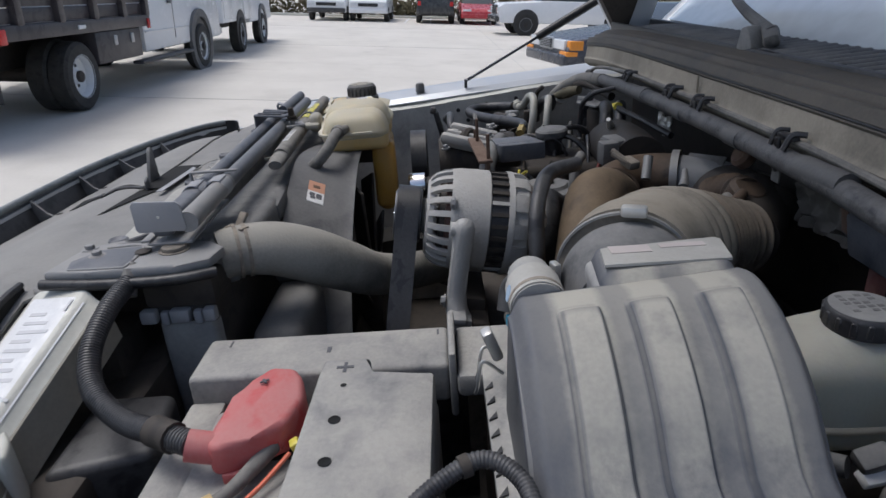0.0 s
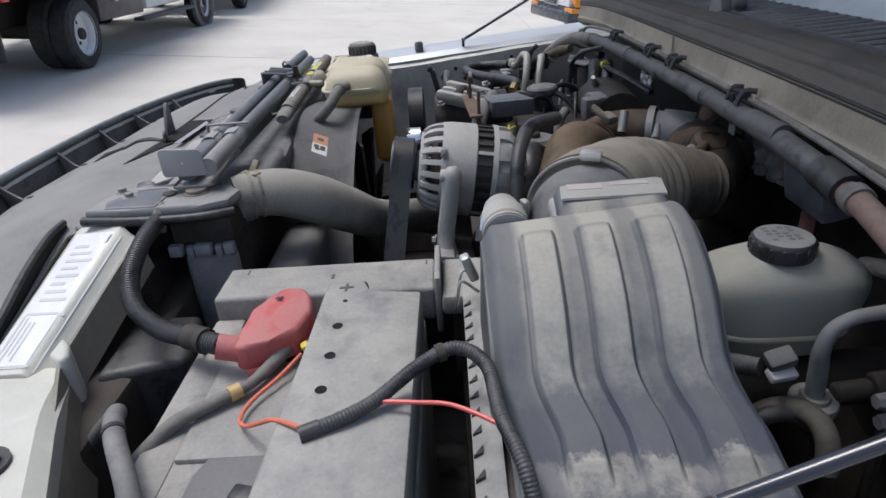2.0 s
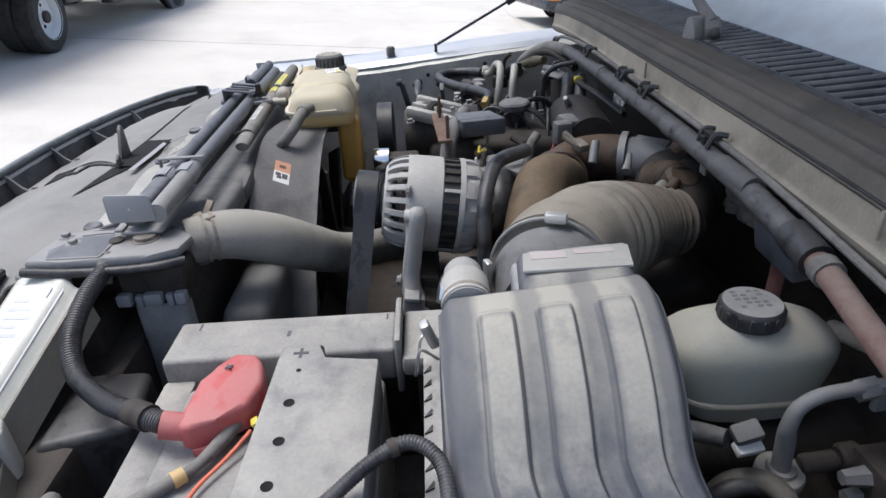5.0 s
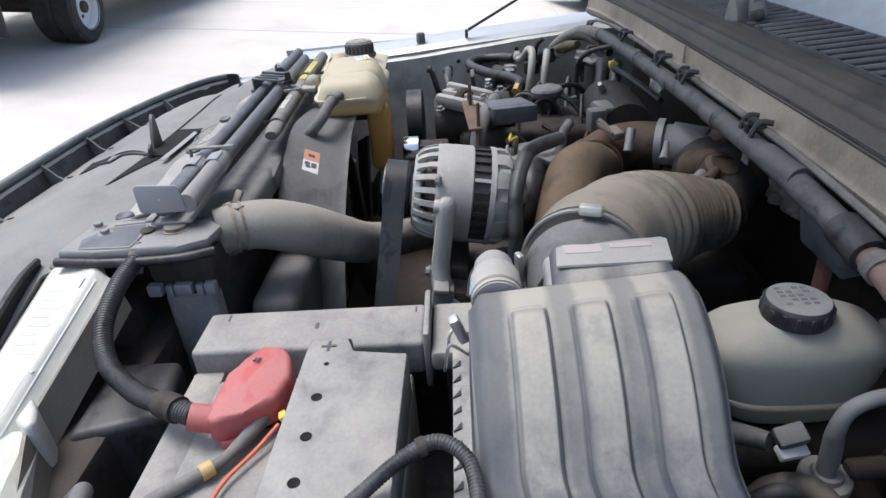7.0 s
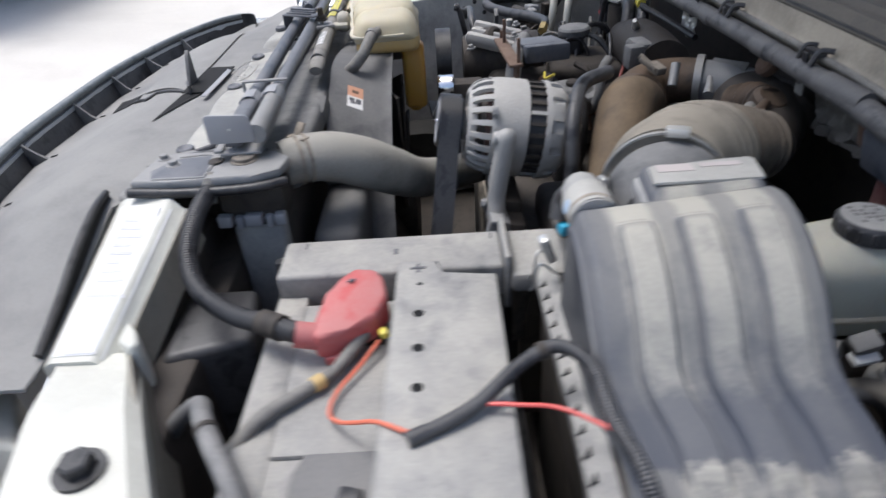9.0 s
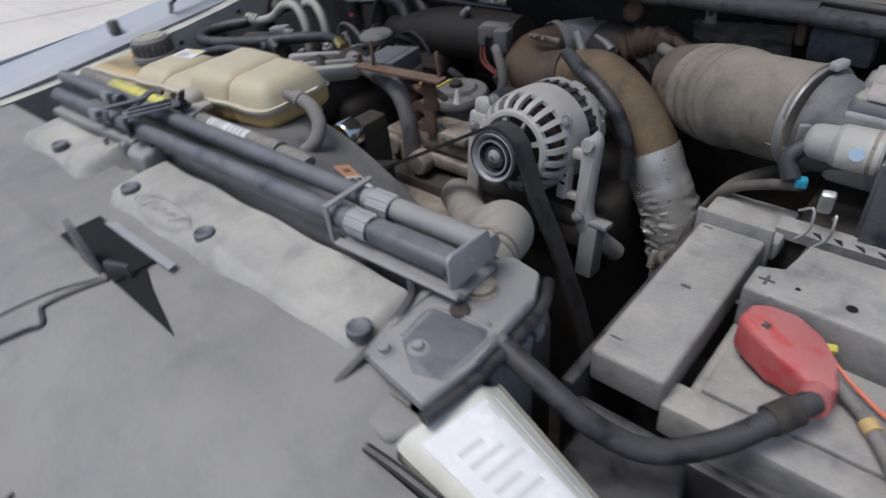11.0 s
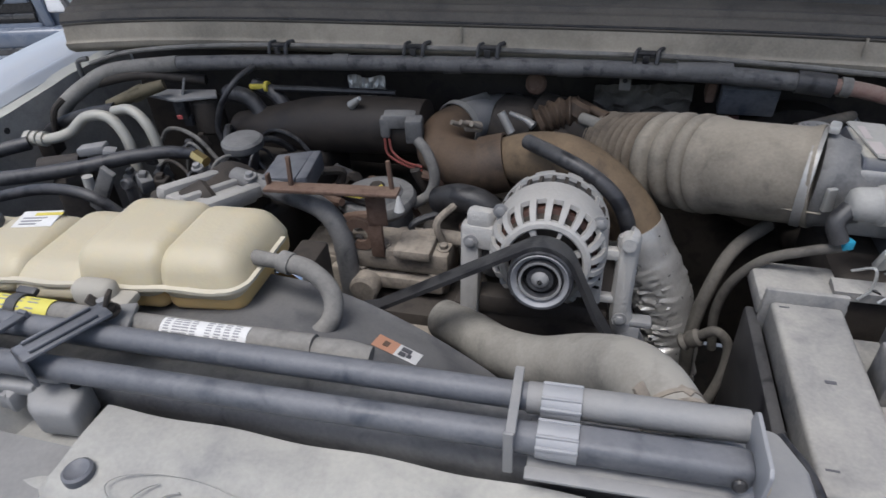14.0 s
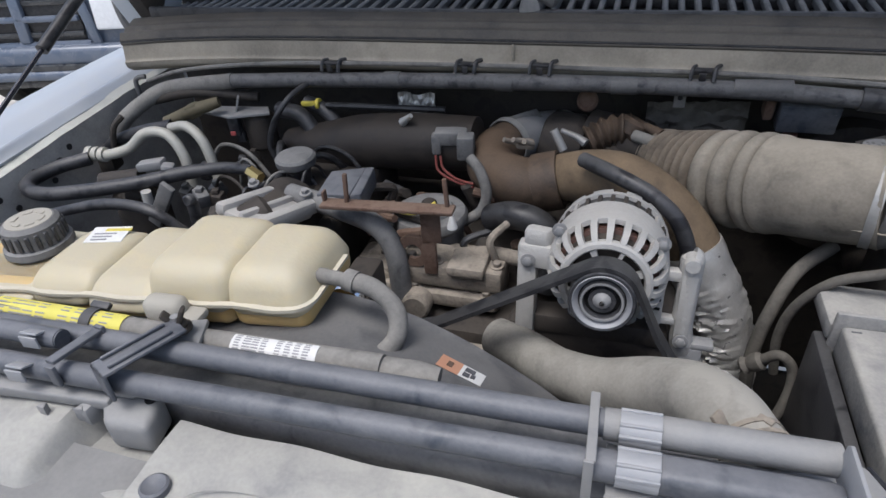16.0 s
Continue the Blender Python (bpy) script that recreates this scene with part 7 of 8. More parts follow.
for k, h in enumerate((0.012, 0.007, 0.007, 0.012)):
    part("embossed_stroke", tube([(-0.134 + 0.02 * k, 0.078 - h * 0.6, 1.0798), (-0.128 + 0.02 * k, 0.078 + h * 0.2, 1.0801), (-0.120 + 0.02 * k, 0.078 + h * 0.7, 1.0800)], 0.0008, 6, 4), M_shield_pale, high)
part("corner_plate", prism([(0.250, 0.03), (0.318, 0.022), (0.335, 0.055), (0.262, 0.062)], 1.052, 1.064, 0.006, None, 3), M_shield, truck)
part("shield_edge", tube([(0.247, 0.03, 1.062), (0.252, 0.08, 1.078), (0.250, 0.125, 1.090), (0.235, 0.143, 1.092)], 0.004, 8), M_black, truck)

# sticker on the headlight carrier
def on_carrier(u0, u1, v0, v1, lift):
    def f(u, v):
        p = Vector(carrier(u0 + (u1 - u0) * u, v0 + (v1 - v0) * v))
        p.z += lift
        return p
    return shell(f, 10, 6, 0.0004)


stick = part("sticker", on_carrier(0.06, 0.97, 0.14, 0.88, 0.0009), M_sticker, carrier_panel, "white printed sticker")
for u0, u1, v0, v1 in [(0.16 + 0.055 * k, 0.18 + 0.055 * k, 0.28, 0.52 + 0.25 * ((k * 7) % 5) / 5) for k in range(8)] + [(0.67, 0.93, 0.27, 0.31), (0.70, 0.90, 0.36, 0.39), (0.70, 0.93, 0.44, 0.47), (0.64, 0.655, 0.22, 0.83), (0.955, 0.965, 0.3, 0.8), (0.08, 0.15, 0.74, 0.77), (0.66, 0.92, 0.19, 0.235)]:
    part("print", on_carrier(u0, u1, v0, v1, 0.0014), M_faint, stick)

# ---- cowl grille slats, windscreen, wipers, hood ----
for k in range(58):
    x = -0.81 + 0.0255 * k
    part("slat", obox((x, 1.004, 1.219 - 0.02 * (2 * (x + 0.83) / 1.5 - 1) ** 4), (0.0095, 0.098, 0.016), (3, 0, 0), 0.003, 1), M_grey, cowl_grille)
part("front_bar", rbox(-0.83, 0.67, 0.947, 0.958, 1.200, 1.2245, 0.004), M_black, cowl_grille)
part("rear_bar", rbox(-0.83, 0.67, 1.049, 1.064, 1.204, 1.226, 0.004), M_black, cowl_grille)


def windscreen(u, v):
    x = -0.82 + 1.48 * u
    bow = 0.03 * (1 - (2 * u - 1) ** 2)
    return x, 1.098 - bow + 0.62 * v, 1.222 + 0.58 * v


part("windscreen", shell(windscreen, 24, 10, 0.006, (0, 0.6, -0.6)), M_skyglass, truck, "windscreen with the pale sky's reflection painted into its colour")
part("cab", join(rbox(-0.98, 0.79, 1.12, 3.2, 0.45, 1.20, 0.03, 3), rbox(-0.84, 0.66, 1.76, 3.1, 1.20, 1.82, 0.06, 3)), M_silver, truck)
for x in (-0.85, 0.655):
    part("windscreen_pillar", tube([(x, 1.11, 1.19), (x, 1.45, 1.50), (x, 1.78, 1.80)], 0.035, 10), M_silver, truck)
part("wiper_arm", join(tube([(-0.030, 0.973, 1.245), (-0.209, 1.007, 1.275), (-0.370, 1.038, 1.32)], [0.010, 0.008, 0.006], 8), obox((-0.030, 0.973, 1.240), (0.040, 0.024, 0.024), (15, 20, -20), 0.008)), M_grey, truck, "black wiper arm")
part("wiper_cap", prism([(-0.024, 0.0), (0.014, 0.0), (0.009, 0.016), (-0.003, 0.036), (-0.016, 0.032)], -0.013, 0.013, 0.004, pose(-0.053, 0.959, 1.220, 90, 0, 12)), M_neck, truck, "grey wiper pivot cover")

hood = thing("hood", (-0.1, 1.0, 1.2), "raised silver hood seen from its dark padded underside", "hood")


def hood_f(u, v):
    x = MID - 0.82 + 1.64 * u
    e = abs(2 * u - 1)
    low = 0.285 * step(0.80, 0.92, e)
    return x, 1.07 - 0.70 * v - 0.25 * low * (1 - v), 1.43 - low * (1 - v) + 0.90 * v


part("outer_skin", shell(hood_f, 60, 20, 0.035, (0, 1, 0.3)), M_silver, hood)


def hood_in(u, v):
    p = hood_f(0.03 + 0.94 * u, 0.02 + 0.95 * v)
    return p[0], p[1] - 0.006 - 0.004 * math.sin(u * 30) * math.sin(v * 20), p[2]


part("underside_pad", shell(hood_in, 60, 20, 0.004, (0, 1, 0.3)), M_dark, hood, "dark padded hood liner")
for s in (-1, 1):
    part("hinge_arm", join(tube([(MID + s * 0.796, 0.995, 1.09), (MID + s * 0.806, 0.998, 1.12), (MID + s * 0.848, 1.0, 1.205), (MID + s * 0.850, 1.02, 1.36), (MID + s * 0.80, 1.04, 1.44)], 0.016, 8, flat=0.5)), M_grey, hood, "dull steel hood hinge arm")
    strut = thing("gas_strut", (MID + s * 0.885, 0.58, 1.065), "black gas strut holding up the hood", "gas strut", "hood struts")
    a, b = (Vector((-0.930, 0.560, 1.084)), Vector((-0.945, 1.05, 1.335))) if s < 0 else (Vector((0.785, 0.637, 1.0675)), Vector((0.801, 1.086, 1.308)))
    a2 = a.lerp(b, 0.42)
    part("piston_rod", tube([a, a2], 0.0046, 16, 2), M_gloss, strut, "glossy blue-black piston rod")
    part("cylinder", tube([a2, b], 0.0115, 14, 2), M_blackclean, strut)
    part("ball_socket", join(tube([a - Vector((0, 0.004, 0.003)), a - Vector((-0.020 * s, 0.006, 0.045))], 0.0045, 10, 2), lathe(disc_profile(0.0060, 0.008, 0.002), a - Vector((0, 0.008, 0.0045)), (0, 0.9, 0.45), 14)), M_black, strut)
    part("bump_stop", lathe([(0, 0.026), (0.010, 0.026), (0.013, 0.020), (0.013, 0), (0, 0)], (MID + s * (0.855 + OUT[s]), 0.42, 1.055), (0, 0, 1), 16), M_grey, truck, "rubber hood bump stop")

# ---- parked vehicles ----
def paint(name, c, rough=0.25):
    return dusty(name, c, (0.45, 0.44, 0.42), 0.06, 0.05, rough, 0.0, scale=3, bump=0.01)


P_white = paint("white_paint", (0.78, 0.79, 0.80))
P_navy = paint("navy_paint", (0.040, 0.046, 0.062))
P_bluegrey = paint("slate_paint", (0.10, 0.125, 0.17))
P_plum = paint("dark_bed_paint", (0.035, 0.03, 0.036), 0.4)
P_char = paint("charcoal_paint", (0.04, 0.042, 0.045))
P_redcar = paint("red_paint", (0.45, 0.04, 0.05))
M_tyre = dusty("tyre_rubber", (0.014, 0.014, 0.014), (0.10, 0.095, 0.085), 0.3, 0.05, 0.75, scale=8)
M_rimw = plain("white_wheel", (0.72, 0.74, 0.75), 0.35)
M_rims = plain("steel_wheel", (0.45, 0.46, 0.47), 0.35, 0.6)
M_window = plain("tinted_glass", (0.03, 0.04, 0.045), 0.06, 0.0, 0.5)
M_lamp = plain("lamp_glass", (0.70, 0.72, 0.74), 0.1, 0.0, 0.6)
M_amber = plain("amber_lens", (0.75, 0.28, 0.04), 0.25)
M_redlens = plain("red_lens", (0.55, 0.03, 0.03), 0.25)


def wheel(owner, x, y, r, width, rim_mat, out, holes=8, dish=0.0):
    """One wheel with its axle across the vehicle; out: +1 where its outer face looks to +y."""
    t = part("wheel", lathe([(r * 0.60, -width / 2), (r * 0.90, -width / 2), (r * 0.985, -width * 0.38), (r, -width * 0.25), (r, width * 0.25), (r * 0.985, width * 0.38), (r * 0.90, width / 2), (r * 0.60, width / 2), (r * 0.57, 0), (r * 0.60, -width / 2)], (x, y, r), (0, out, 0), 44), M_tyre, owner, "black tyre")
    part("rim", lathe([(r * 0.66, width / 2 - 0.01), (r * 0.62, width / 2 + 0.004), (r * 0.57, width * 0.38), (r * (0.52 + 0.3 * dish), width * (0.25 - dish)), (r * 0.42, width * (0.1 - dish)), (r * 0.24, width * (0.14 - dish)), (r * 0.2, width * (0.36 - dish)), (r * 0.12, width * (0.42 - dish)), (0, width * (0.42 - dish))], (x, y, r), (0, out, 0), 36), rim_mat, t, "painted steel wheel rim")
    for k in range(holes):
        a = 2 * math.pi * k / holes
        part("rim_hole", lathe(disc_profile(r * 0.055, 0.012, 0.002), (x + r * 0.34 * math.cos(a), y + out * width * (0.115 - dish), r + r * 0.34 * math.sin(a)), (0, out, 0), 10), M_tyre, t)
    part("hub_ring", lathe(disc_profile(r * 0.17, 0.05, 0.01), (x, y + out * width * (0.36 - dish), r), (0, out, 0), 16), M_dark, t)
    return t


def side_body(profile, half, tuck=0.0, b=0.05):
    """A body from a side outline of (x, z), rounded and tucked in at the top."""
    bm = bmesh.new()
    rows = []
    top = max(z for _, z in profile)
    low = min(z for _, z in profile)
    for s in (-1, -0.94, 0.94, 1):
        rows.append([bm.verts.new((x, s * (half - tuck * max(0, (z - low) / (top - low)) ** 2), z if abs(s) < 0.97 else low + (z - low) * 0.985)) for x, z in profile])
    n = len(profile)
    for a, c in zip(rows, rows[1:]):
        for j in range(n):
            bm.faces.new((a[j], a[(j + 1) % n], c[(j + 1) % n], c[j]))
    bm.faces.new(rows[0][::-1])
    bm.faces.new(rows[-1])
    bmesh.ops.recalc_face_normals(bm, faces=bm.faces)
    bmesh.ops.bevel(bm, geom=[e for e in bm.edges if len(e.link_faces) == 2 and e.calc_face_angle(0) > 0.5], offset=b, segments=2, profile=0.5, affect='EDGES', clamp_overlap=True)
    return bm


def vehicle(name, label, category, where, low, glass, half, mat, wheels, r, rim, lamps=(), grille=None, bumper=None, extra=None):
    v = thing(name, (0, 0, 0), label, category, truck=False)
    part("body", side_body(low, half, 0.05, 0.04), mat, v)
    if glass:
        part("greenhouse", side_body(glass, half - 0.10, 0.12, 0.04), M_window, v, "dark window glass")
        roof = [(x, z) for x, z in glass]
        top = max(z for _, z in roof)
        xs = [x for x, z in roof if z > top - 0.05]
        part("roof", rbox(min(xs) - 0.02, max(xs) + 0.02, -(half - 0.20), half - 0.20, top - 0.04, top + 0.03, 0.03, 3), mat, v)
    for x in wheels:
        for s in (-1, 1):
            wheel(v, x, s * (half - 0.10), r, 0.24, rim, s)
    for x, y, z, sx, sy, sz, m in lamps:
        part("headlight", obox((x, y, z), (sx, sy, sz), (0, 0, 0), 0.02, 3), m, v, "clear headlight" if m is M_lamp else "amber marker lamp")
    if grille:
        x, z, w, h, bars_n, gm = grille
        g = part("grille", obox((x, 0, z), (0.05, w, h), (0, 0, 0), 0.02), M_blackclean, v, "dark grille opening")
        for k in range(bars_n):
            part("grille_bar", obox((x + 0.03, 0, z - h / 2 + h * (k + 0.5) / bars_n), (0.03, w, h / bars_n * 0.35), (0, 0, 0), 0.008), gm, g)
    if bumper:
        x, z, h, bm_ = bumper
        part("bumper", obox((x, 0, z), (0.16, half * 2 - 0.05, h), (0, 0, 0), 0.05, 3), bm_, v)
    if extra:
        extra(v)
    v.matrix_basis = pose(*where)
    return v


SEDAN = [(2.60, 0.30), (2.68, 0.45), (2.66, 0.62), (2.50, 0.76), (1.15, 0.95), (0.9, 0.98), (-1.9, 1.00), (-2.55, 0.95), (-2.64, 0.5), (-2.5, 0.28)]
SEDAN_G = [(1.05, 0.94), (0.35, 1.40), (-0.9, 1.45), (-1.95, 0.98)]
TRUCKLOW = [(2.75, 0.45), (2.82, 0.70), (2.80, 1.05), (2.6, 1.16), (1.25, 1.24), (1.1, 1.27), (-2.75, 1.27), (-2.8, 0.6), (-2.7, 0.45)]
TRUCKGLASS = [(1.2, 1.25), (0.55, 1.85), (-1.0, 1.90), (-1.15, 1.27)]
VANLOW = [(2.35, 0.40), (2.45, 0.60), (2.42, 0.98), (1.75, 1.18), (-2.4, 1.22), (-2.45, 0.5), (-2.3, 0.38)]
VANGLASS = [(1.8, 1.17), (1.0, 1.78), (-2.2, 1.85), (-2.38, 1.2)]


def sedan_extra(v):
    for s in (-1, 1):
        part("side_mirror", obox((0.75, s * 1.0, 1.05), (0.12, 0.16, 0.12), (0, 0, 0), 0.03), P_navy, v)
        for x in (1.62, -1.55):
            # flat black disc stands for the shade inside the wheel opening
            part("arch_shadow", lathe(disc_profile(0.39, 0.03, 0.01), (x, s * 0.935 - (0.015 if s > 0 else -0.015), 0.34), (0, s, 0), 28), M_blackclean, v)
        for x0, x1 in ((0.0, 0.72), (-1.15, -0.10)):
            # pale lamp glass paints the bright reflection onto these panes
            part("side_window", prism([(x0, 1.03), (x1, 1.03), (x1 - 0.25 * (x1 > 0.5), 1.36), (x0 + 0.3 * (x0 < -1), 1.38)], -0.004, 0.004, 0, pose(0, s * 0.865, 0, 90, 0, 0) @ pose(0, 0, 0)), M_lamp, v)
    part("chrome_strip", obox((2.665, 0, 0.67), (0.04, 0.62, 0.22), (0, 0, 0), 0.03, 3), M_rims, v, "bright grille surround")


vehicle("sedan", "dark navy four-door sedan parked with amber corner lamps", "car", (-11.75, 5.06, 0, 0, 0, -77), SEDAN, SEDAN_G, 0.95, P_navy, (1.62, -1.55), 0.34, M_rims,
        [(2.60, s * 0.56, 0.67, 0.16, 0.50, 0.17, M_lamp) for s in (-1, 1)] + [(2.50, s * 0.87, 0.67, 0.26, 0.16, 0.16, M_amber) for s in (-1, 1)] + [(2.58, s * 0.80, 0.53, 0.22, 0.32, 0.08, M_amber) for s in (-1, 1)],
        (2.68, 0.67, 0.54, 0.17, 6, M_rims), (2.64, 0.42, 0.20, P_navy), sedan_extra)


def ram_extra(v):
    part("grille_frame", join(obox((2.86, 0, 0.90), (0.06, 0.09, 0.36), (0, 0, 0), 0.02), obox((2.86, 0, 0.90), (0.06, 0.95, 0.05), (0, 0, 0), 0.02),
         obox((2.85, 0, 1.10), (0.06, 1.10, 0.07), (0, 0, 0), 0.03), obox((2.85, 0, 0.70), (0.06, 1.05, 0.06), (0, 0, 0), 0.03), obox((2.85, 0.53, 0.90), (0.06, 0.08, 0.44), (12, 0, 0), 0.03), obox((2.85, -0.53, 0.90), (0.06, 0.08, 0.44), (-12, 0, 0), 0.03)), P_bluegrey, v, "slate painted cross-bar grille frame")
    part("bumper_step", obox((2.90, 0, 0.475), (0.14, 1.85, 0.075), (0, 0, 0), 0.03, 3), P_bluegrey, v)
    part("bumper_slot", obox((2.885, 0, 0.535), (0.13, 1.80, 0.05), (0, 0, 0), 0.01, 2), P_char, v, "dark slot in the bumper")
    part("grille_gap", obox((2.845, 0, 0.655), (0.06, 1.75, 0.03), (0, 0, 0), 0.008, 2), P_char, v)
    part("valance", obox((2.82, 0, 0.40), (0.10, 1.75, 0.08), (0, 0, 0), 0.03, 3), P_char, v)


vehicle("parked_pickup", "slate blue pickup with a cross-bar grille and chrome lamps", "truck", (-5.45, 6.44, 0, 0, 0, -73), TRUCKLOW, TRUCKGLASS, 1.0, P_bluegrey, (1.75, -1.8), 0.40, M_rims,
        [(2.80, s * 0.76, 0.92, 0.14, 0.34, 0.24, M_lamp) for s in (-1, 1)], (2.81, 0.90, 0.95, 0.36, 3, P_char), (2.86, 0.62, 0.16, P_bluegrey), ram_extra)


def pickup_extra(v):
    for s in (-1, 1):
        for x in (1.75, -1.8):
            # black disc on the flank paints the shade round the wheel
            part("wheel_arch_shade", lathe(disc_profile(0.50, 0.04, 0.01), (x, s * 0.96, 0.46), (0, s, 0), 28), M_blackclean, v)


vehicle("white_pickup", "white pickup parked across the lot", "truck", (-25.4, 5.55, 0, 0, 0, -86), TRUCKLOW, TRUCKGLASS, 1.0, P_white, (1.75, -1.8), 0.40, M_rims,
        [(2.80, s * 0.80, 0.92, 0.12, 0.3, 0.22, M_lamp) for s in (-1, 1)], (2.82, 0.92, 1.1, 0.34, 4, P_char), (2.88, 0.60, 0.24, P_char), pickup_extra)
for y, mat, lab in ((-5.1, P_white, "white van with a dark bumper parked far off"), (-3.0, P_white, "white minivan parked far off")):
    vehicle("van", lab, "van", (-35.0, y, 0, 0, 0, 0), VANLOW, VANGLASS, 0.98, mat, (1.55, -1.5), 0.36, M_rims,
            [(2.42, s * 0.75, 0.82, 0.10, 0.32, 0.18, M_lamp) for s in (-1, 1)], (2.43, 0.80, 1.0, 0.16, 3, P_char), (2.44, 0.52, 0.22, P_char if y < -4 else P_white))
vehicle("charcoal_car", "charcoal car parked far off beside the vans", "car", (-34.6, 0.4, 0, 0, 0, 180), VANLOW, VANGLASS, 0.95, P_char, (1.55, -1.5), 0.36, M_rims,
        [(-2.44, s * 0.8, 0.95, 0.06, 0.16, 0.2, M_redlens) for s in (-1, 1)])
vehicle("red_car", "dark red car parked far off", "car", (-34.6, 2.6, 0, 0, 0, 0), SEDAN, SEDAN_G, 0.92, P_redcar, (1.62, -1.55), 0.34, M_rims, [(2.56, s * 0.62, 0.66, 0.16, 0.42, 0.14, M_lamp) for s in (-1, 1)], None, (2.62, 0.42, 0.22, P_redcar))

# flatbed crew truck: nose to -x, its flank towards the open hood
fb = thing("flatbed_truck", (0, 0, 0), "white crew-cab truck with a dark stake flatbed and dual rear wheels", "truck", truck=False)
part("cab_body", side_body([(5.95, 0.52), (6.0, 0.66), (5.98, 1.25), (5.8, 1.36), (4.5, 1.46), (4.4, 1.48), (2.2, 1.48), (2.18, 0.50)], 1.0, 0.04, 0.05), P_white, fb)
part("cab_glass", side_body([(4.45, 1.46), (3.85, 2.05), (2.35, 2.08), (2.25, 1.46)], 0.92, 0.12, 0.04), M_window, fb, "dark cab windows")
part("cab_roof", rbox(2.2, 3.95, -0.78, 0.78, 2.04, 2.12, 0.04, 3), P_white, fb)
for s in (-1, 1):
    part("door_seam", obox((3.42, s * 1.004, 1.05), (0.012, 0.006, 0.80), (0, 0, 0), 0.001, 1), M_dark, fb)
    part("door_handle", obox((3.28, s * 1.012, 1.22), (0.16, 0.02, 0.05), (0, 0, 0), 0.008), M_black, fb, "black door handle")
    part("body_crease", obox((3.15, s * 1.002, 0.80), (1.9, 0.014, 0.022), (0, 0, 0), 0.005), P_white, fb)
    part("running_board", obox((2.75, s * 1.06, 0.405), (2.15, 0.17, 0.05), (0, 0, 0), 0.02), M_black, fb, "black running board")
    part("fender_flare", lathe([(0.44, 0), (0.58, 0), (0.58, 0.06), (0.44, 0.06), (0.44, 0)], (4.68, s * 0.98, 0.50), (0, s, 0), 36), M_grey, fb, "grey fender flare")
    # black disc put in as the shade behind the front wheel
    part("arch_shade", lathe(disc_profile(0.46, 0.02, 0.004), (4.68, s * 0.985, 0.50), (0, s, 0), 30), M_blackclean, fb)
    wheel(fb, 4.68, s * 0.92, 0.41, 0.26, M_rimw, s)
    wheel(fb, 0.0, s * 0.99, 0.41, 0.24, M_rimw, s, 6, 0.18)
    part("inner_tyre", lathe(disc_profile(0.42, 0.24, 0.03), (0.0, s * 0.64, 0.42), (0, s, 0), 36), M_tyre, fb, "inner dual tyre")
    box = part("tool_box", rbox(0.46, 1.80, min(s * 1.10, s * 0.6), max(s * 1.10, s * 0.6), 0.50, 0.895, 0.02), P_plum, fb, "dark underbody tool box")
    for x in (0.98, 1.50):
        part("latch", obox((x, s * 1.106, 0.77), (0.09, 0.02, 0.13), (0, 0, 0), 0.012), M_rims, box, "bright latch")
    part("marker_lamp", obox((0.08, s * 1.145, 0.98), (0.16, 0.03, 0.05), (0, 0, 0), 0.01), M_lamp, fb)
    part("tail_lamp", obox((-1.46, s * 1.145, 0.955), (0.12, 0.03, 0.15), (0, 0, 0), 0.01), M_redlens, fb, "red side lamp")
    part("front_lamp", obox((2.02, s * 1.145, 0.94), (0.08, 0.03, 0.14), (0, 0, 0), 0.01), M_redlens, fb, "red marker lamp")
    for x in (-1.9, -1.1, -0.3, 0.5, 1.3, 2.05):
        part("stake", rbox(x - 0.06, x + 0.06, min(s * 1.06, s * 1.15), max(s * 1.06, s * 1.15), 1.05, 1.90, 0.01), P_plum, fb)
    for z in (1.14, 1.30, 1.46, 1.62, 1.78):
        part("side_board", rbox(-2.2, 2.1, min(s * 1.05, s * 1.08), max(s * 1.05, s * 1.08), z - 0.075, z + 0.075, 0.008), P_plum, fb)
part("bed_frame", rbox(-2.3, 2.12, -1.14, 1.14, 0.90, 1.06, 0.02), P_plum, fb)
part("chassis", rbox(-2.2, 5.6, -0.42, 0.42, 0.50, 0.80, 0.02), M_dark, fb)
for y in (-0.86, 0.86):
    part("mud_flap", rbox(-1.46, -1.43, y - 0.14, y + 0.14, 0.30, 0.92, 0.006), M_black, fb, "black rubber mud flap")
part("rear_axle", tube([(0, -0.9, 0.42), (0, 0.9, 0.42)], 0.09, 12, 2), M_dark, fb)
fb.matrix_basis = pose(-6.92, -5.02, 0, 0, 0, 181)

ut = thing("utility_truck", (0, 0, 0), "white utility truck with side tool bodies", "truck", truck=False)
part("cab_body", side_body([(4.3, 0.62), (4.36, 0.75), (4.33, 1.22), (4.2, 1.32), (2.9, 1.44), (1.4, 1.46), (1.38, 0.62)], 1.0, 0.04, 0.05), P_white, ut)
part("cab_glass", side_body([(2.85, 1.42), (2.25, 2.0), (1.5, 2.02), (1.42, 1.42)], 0.92, 0.12, 0.04), M_window, ut)
part("service_body", rbox(-1.6, 1.32, -1.05, 1.05, 0.72, 1.75, 0.03, 3), P_white, ut)
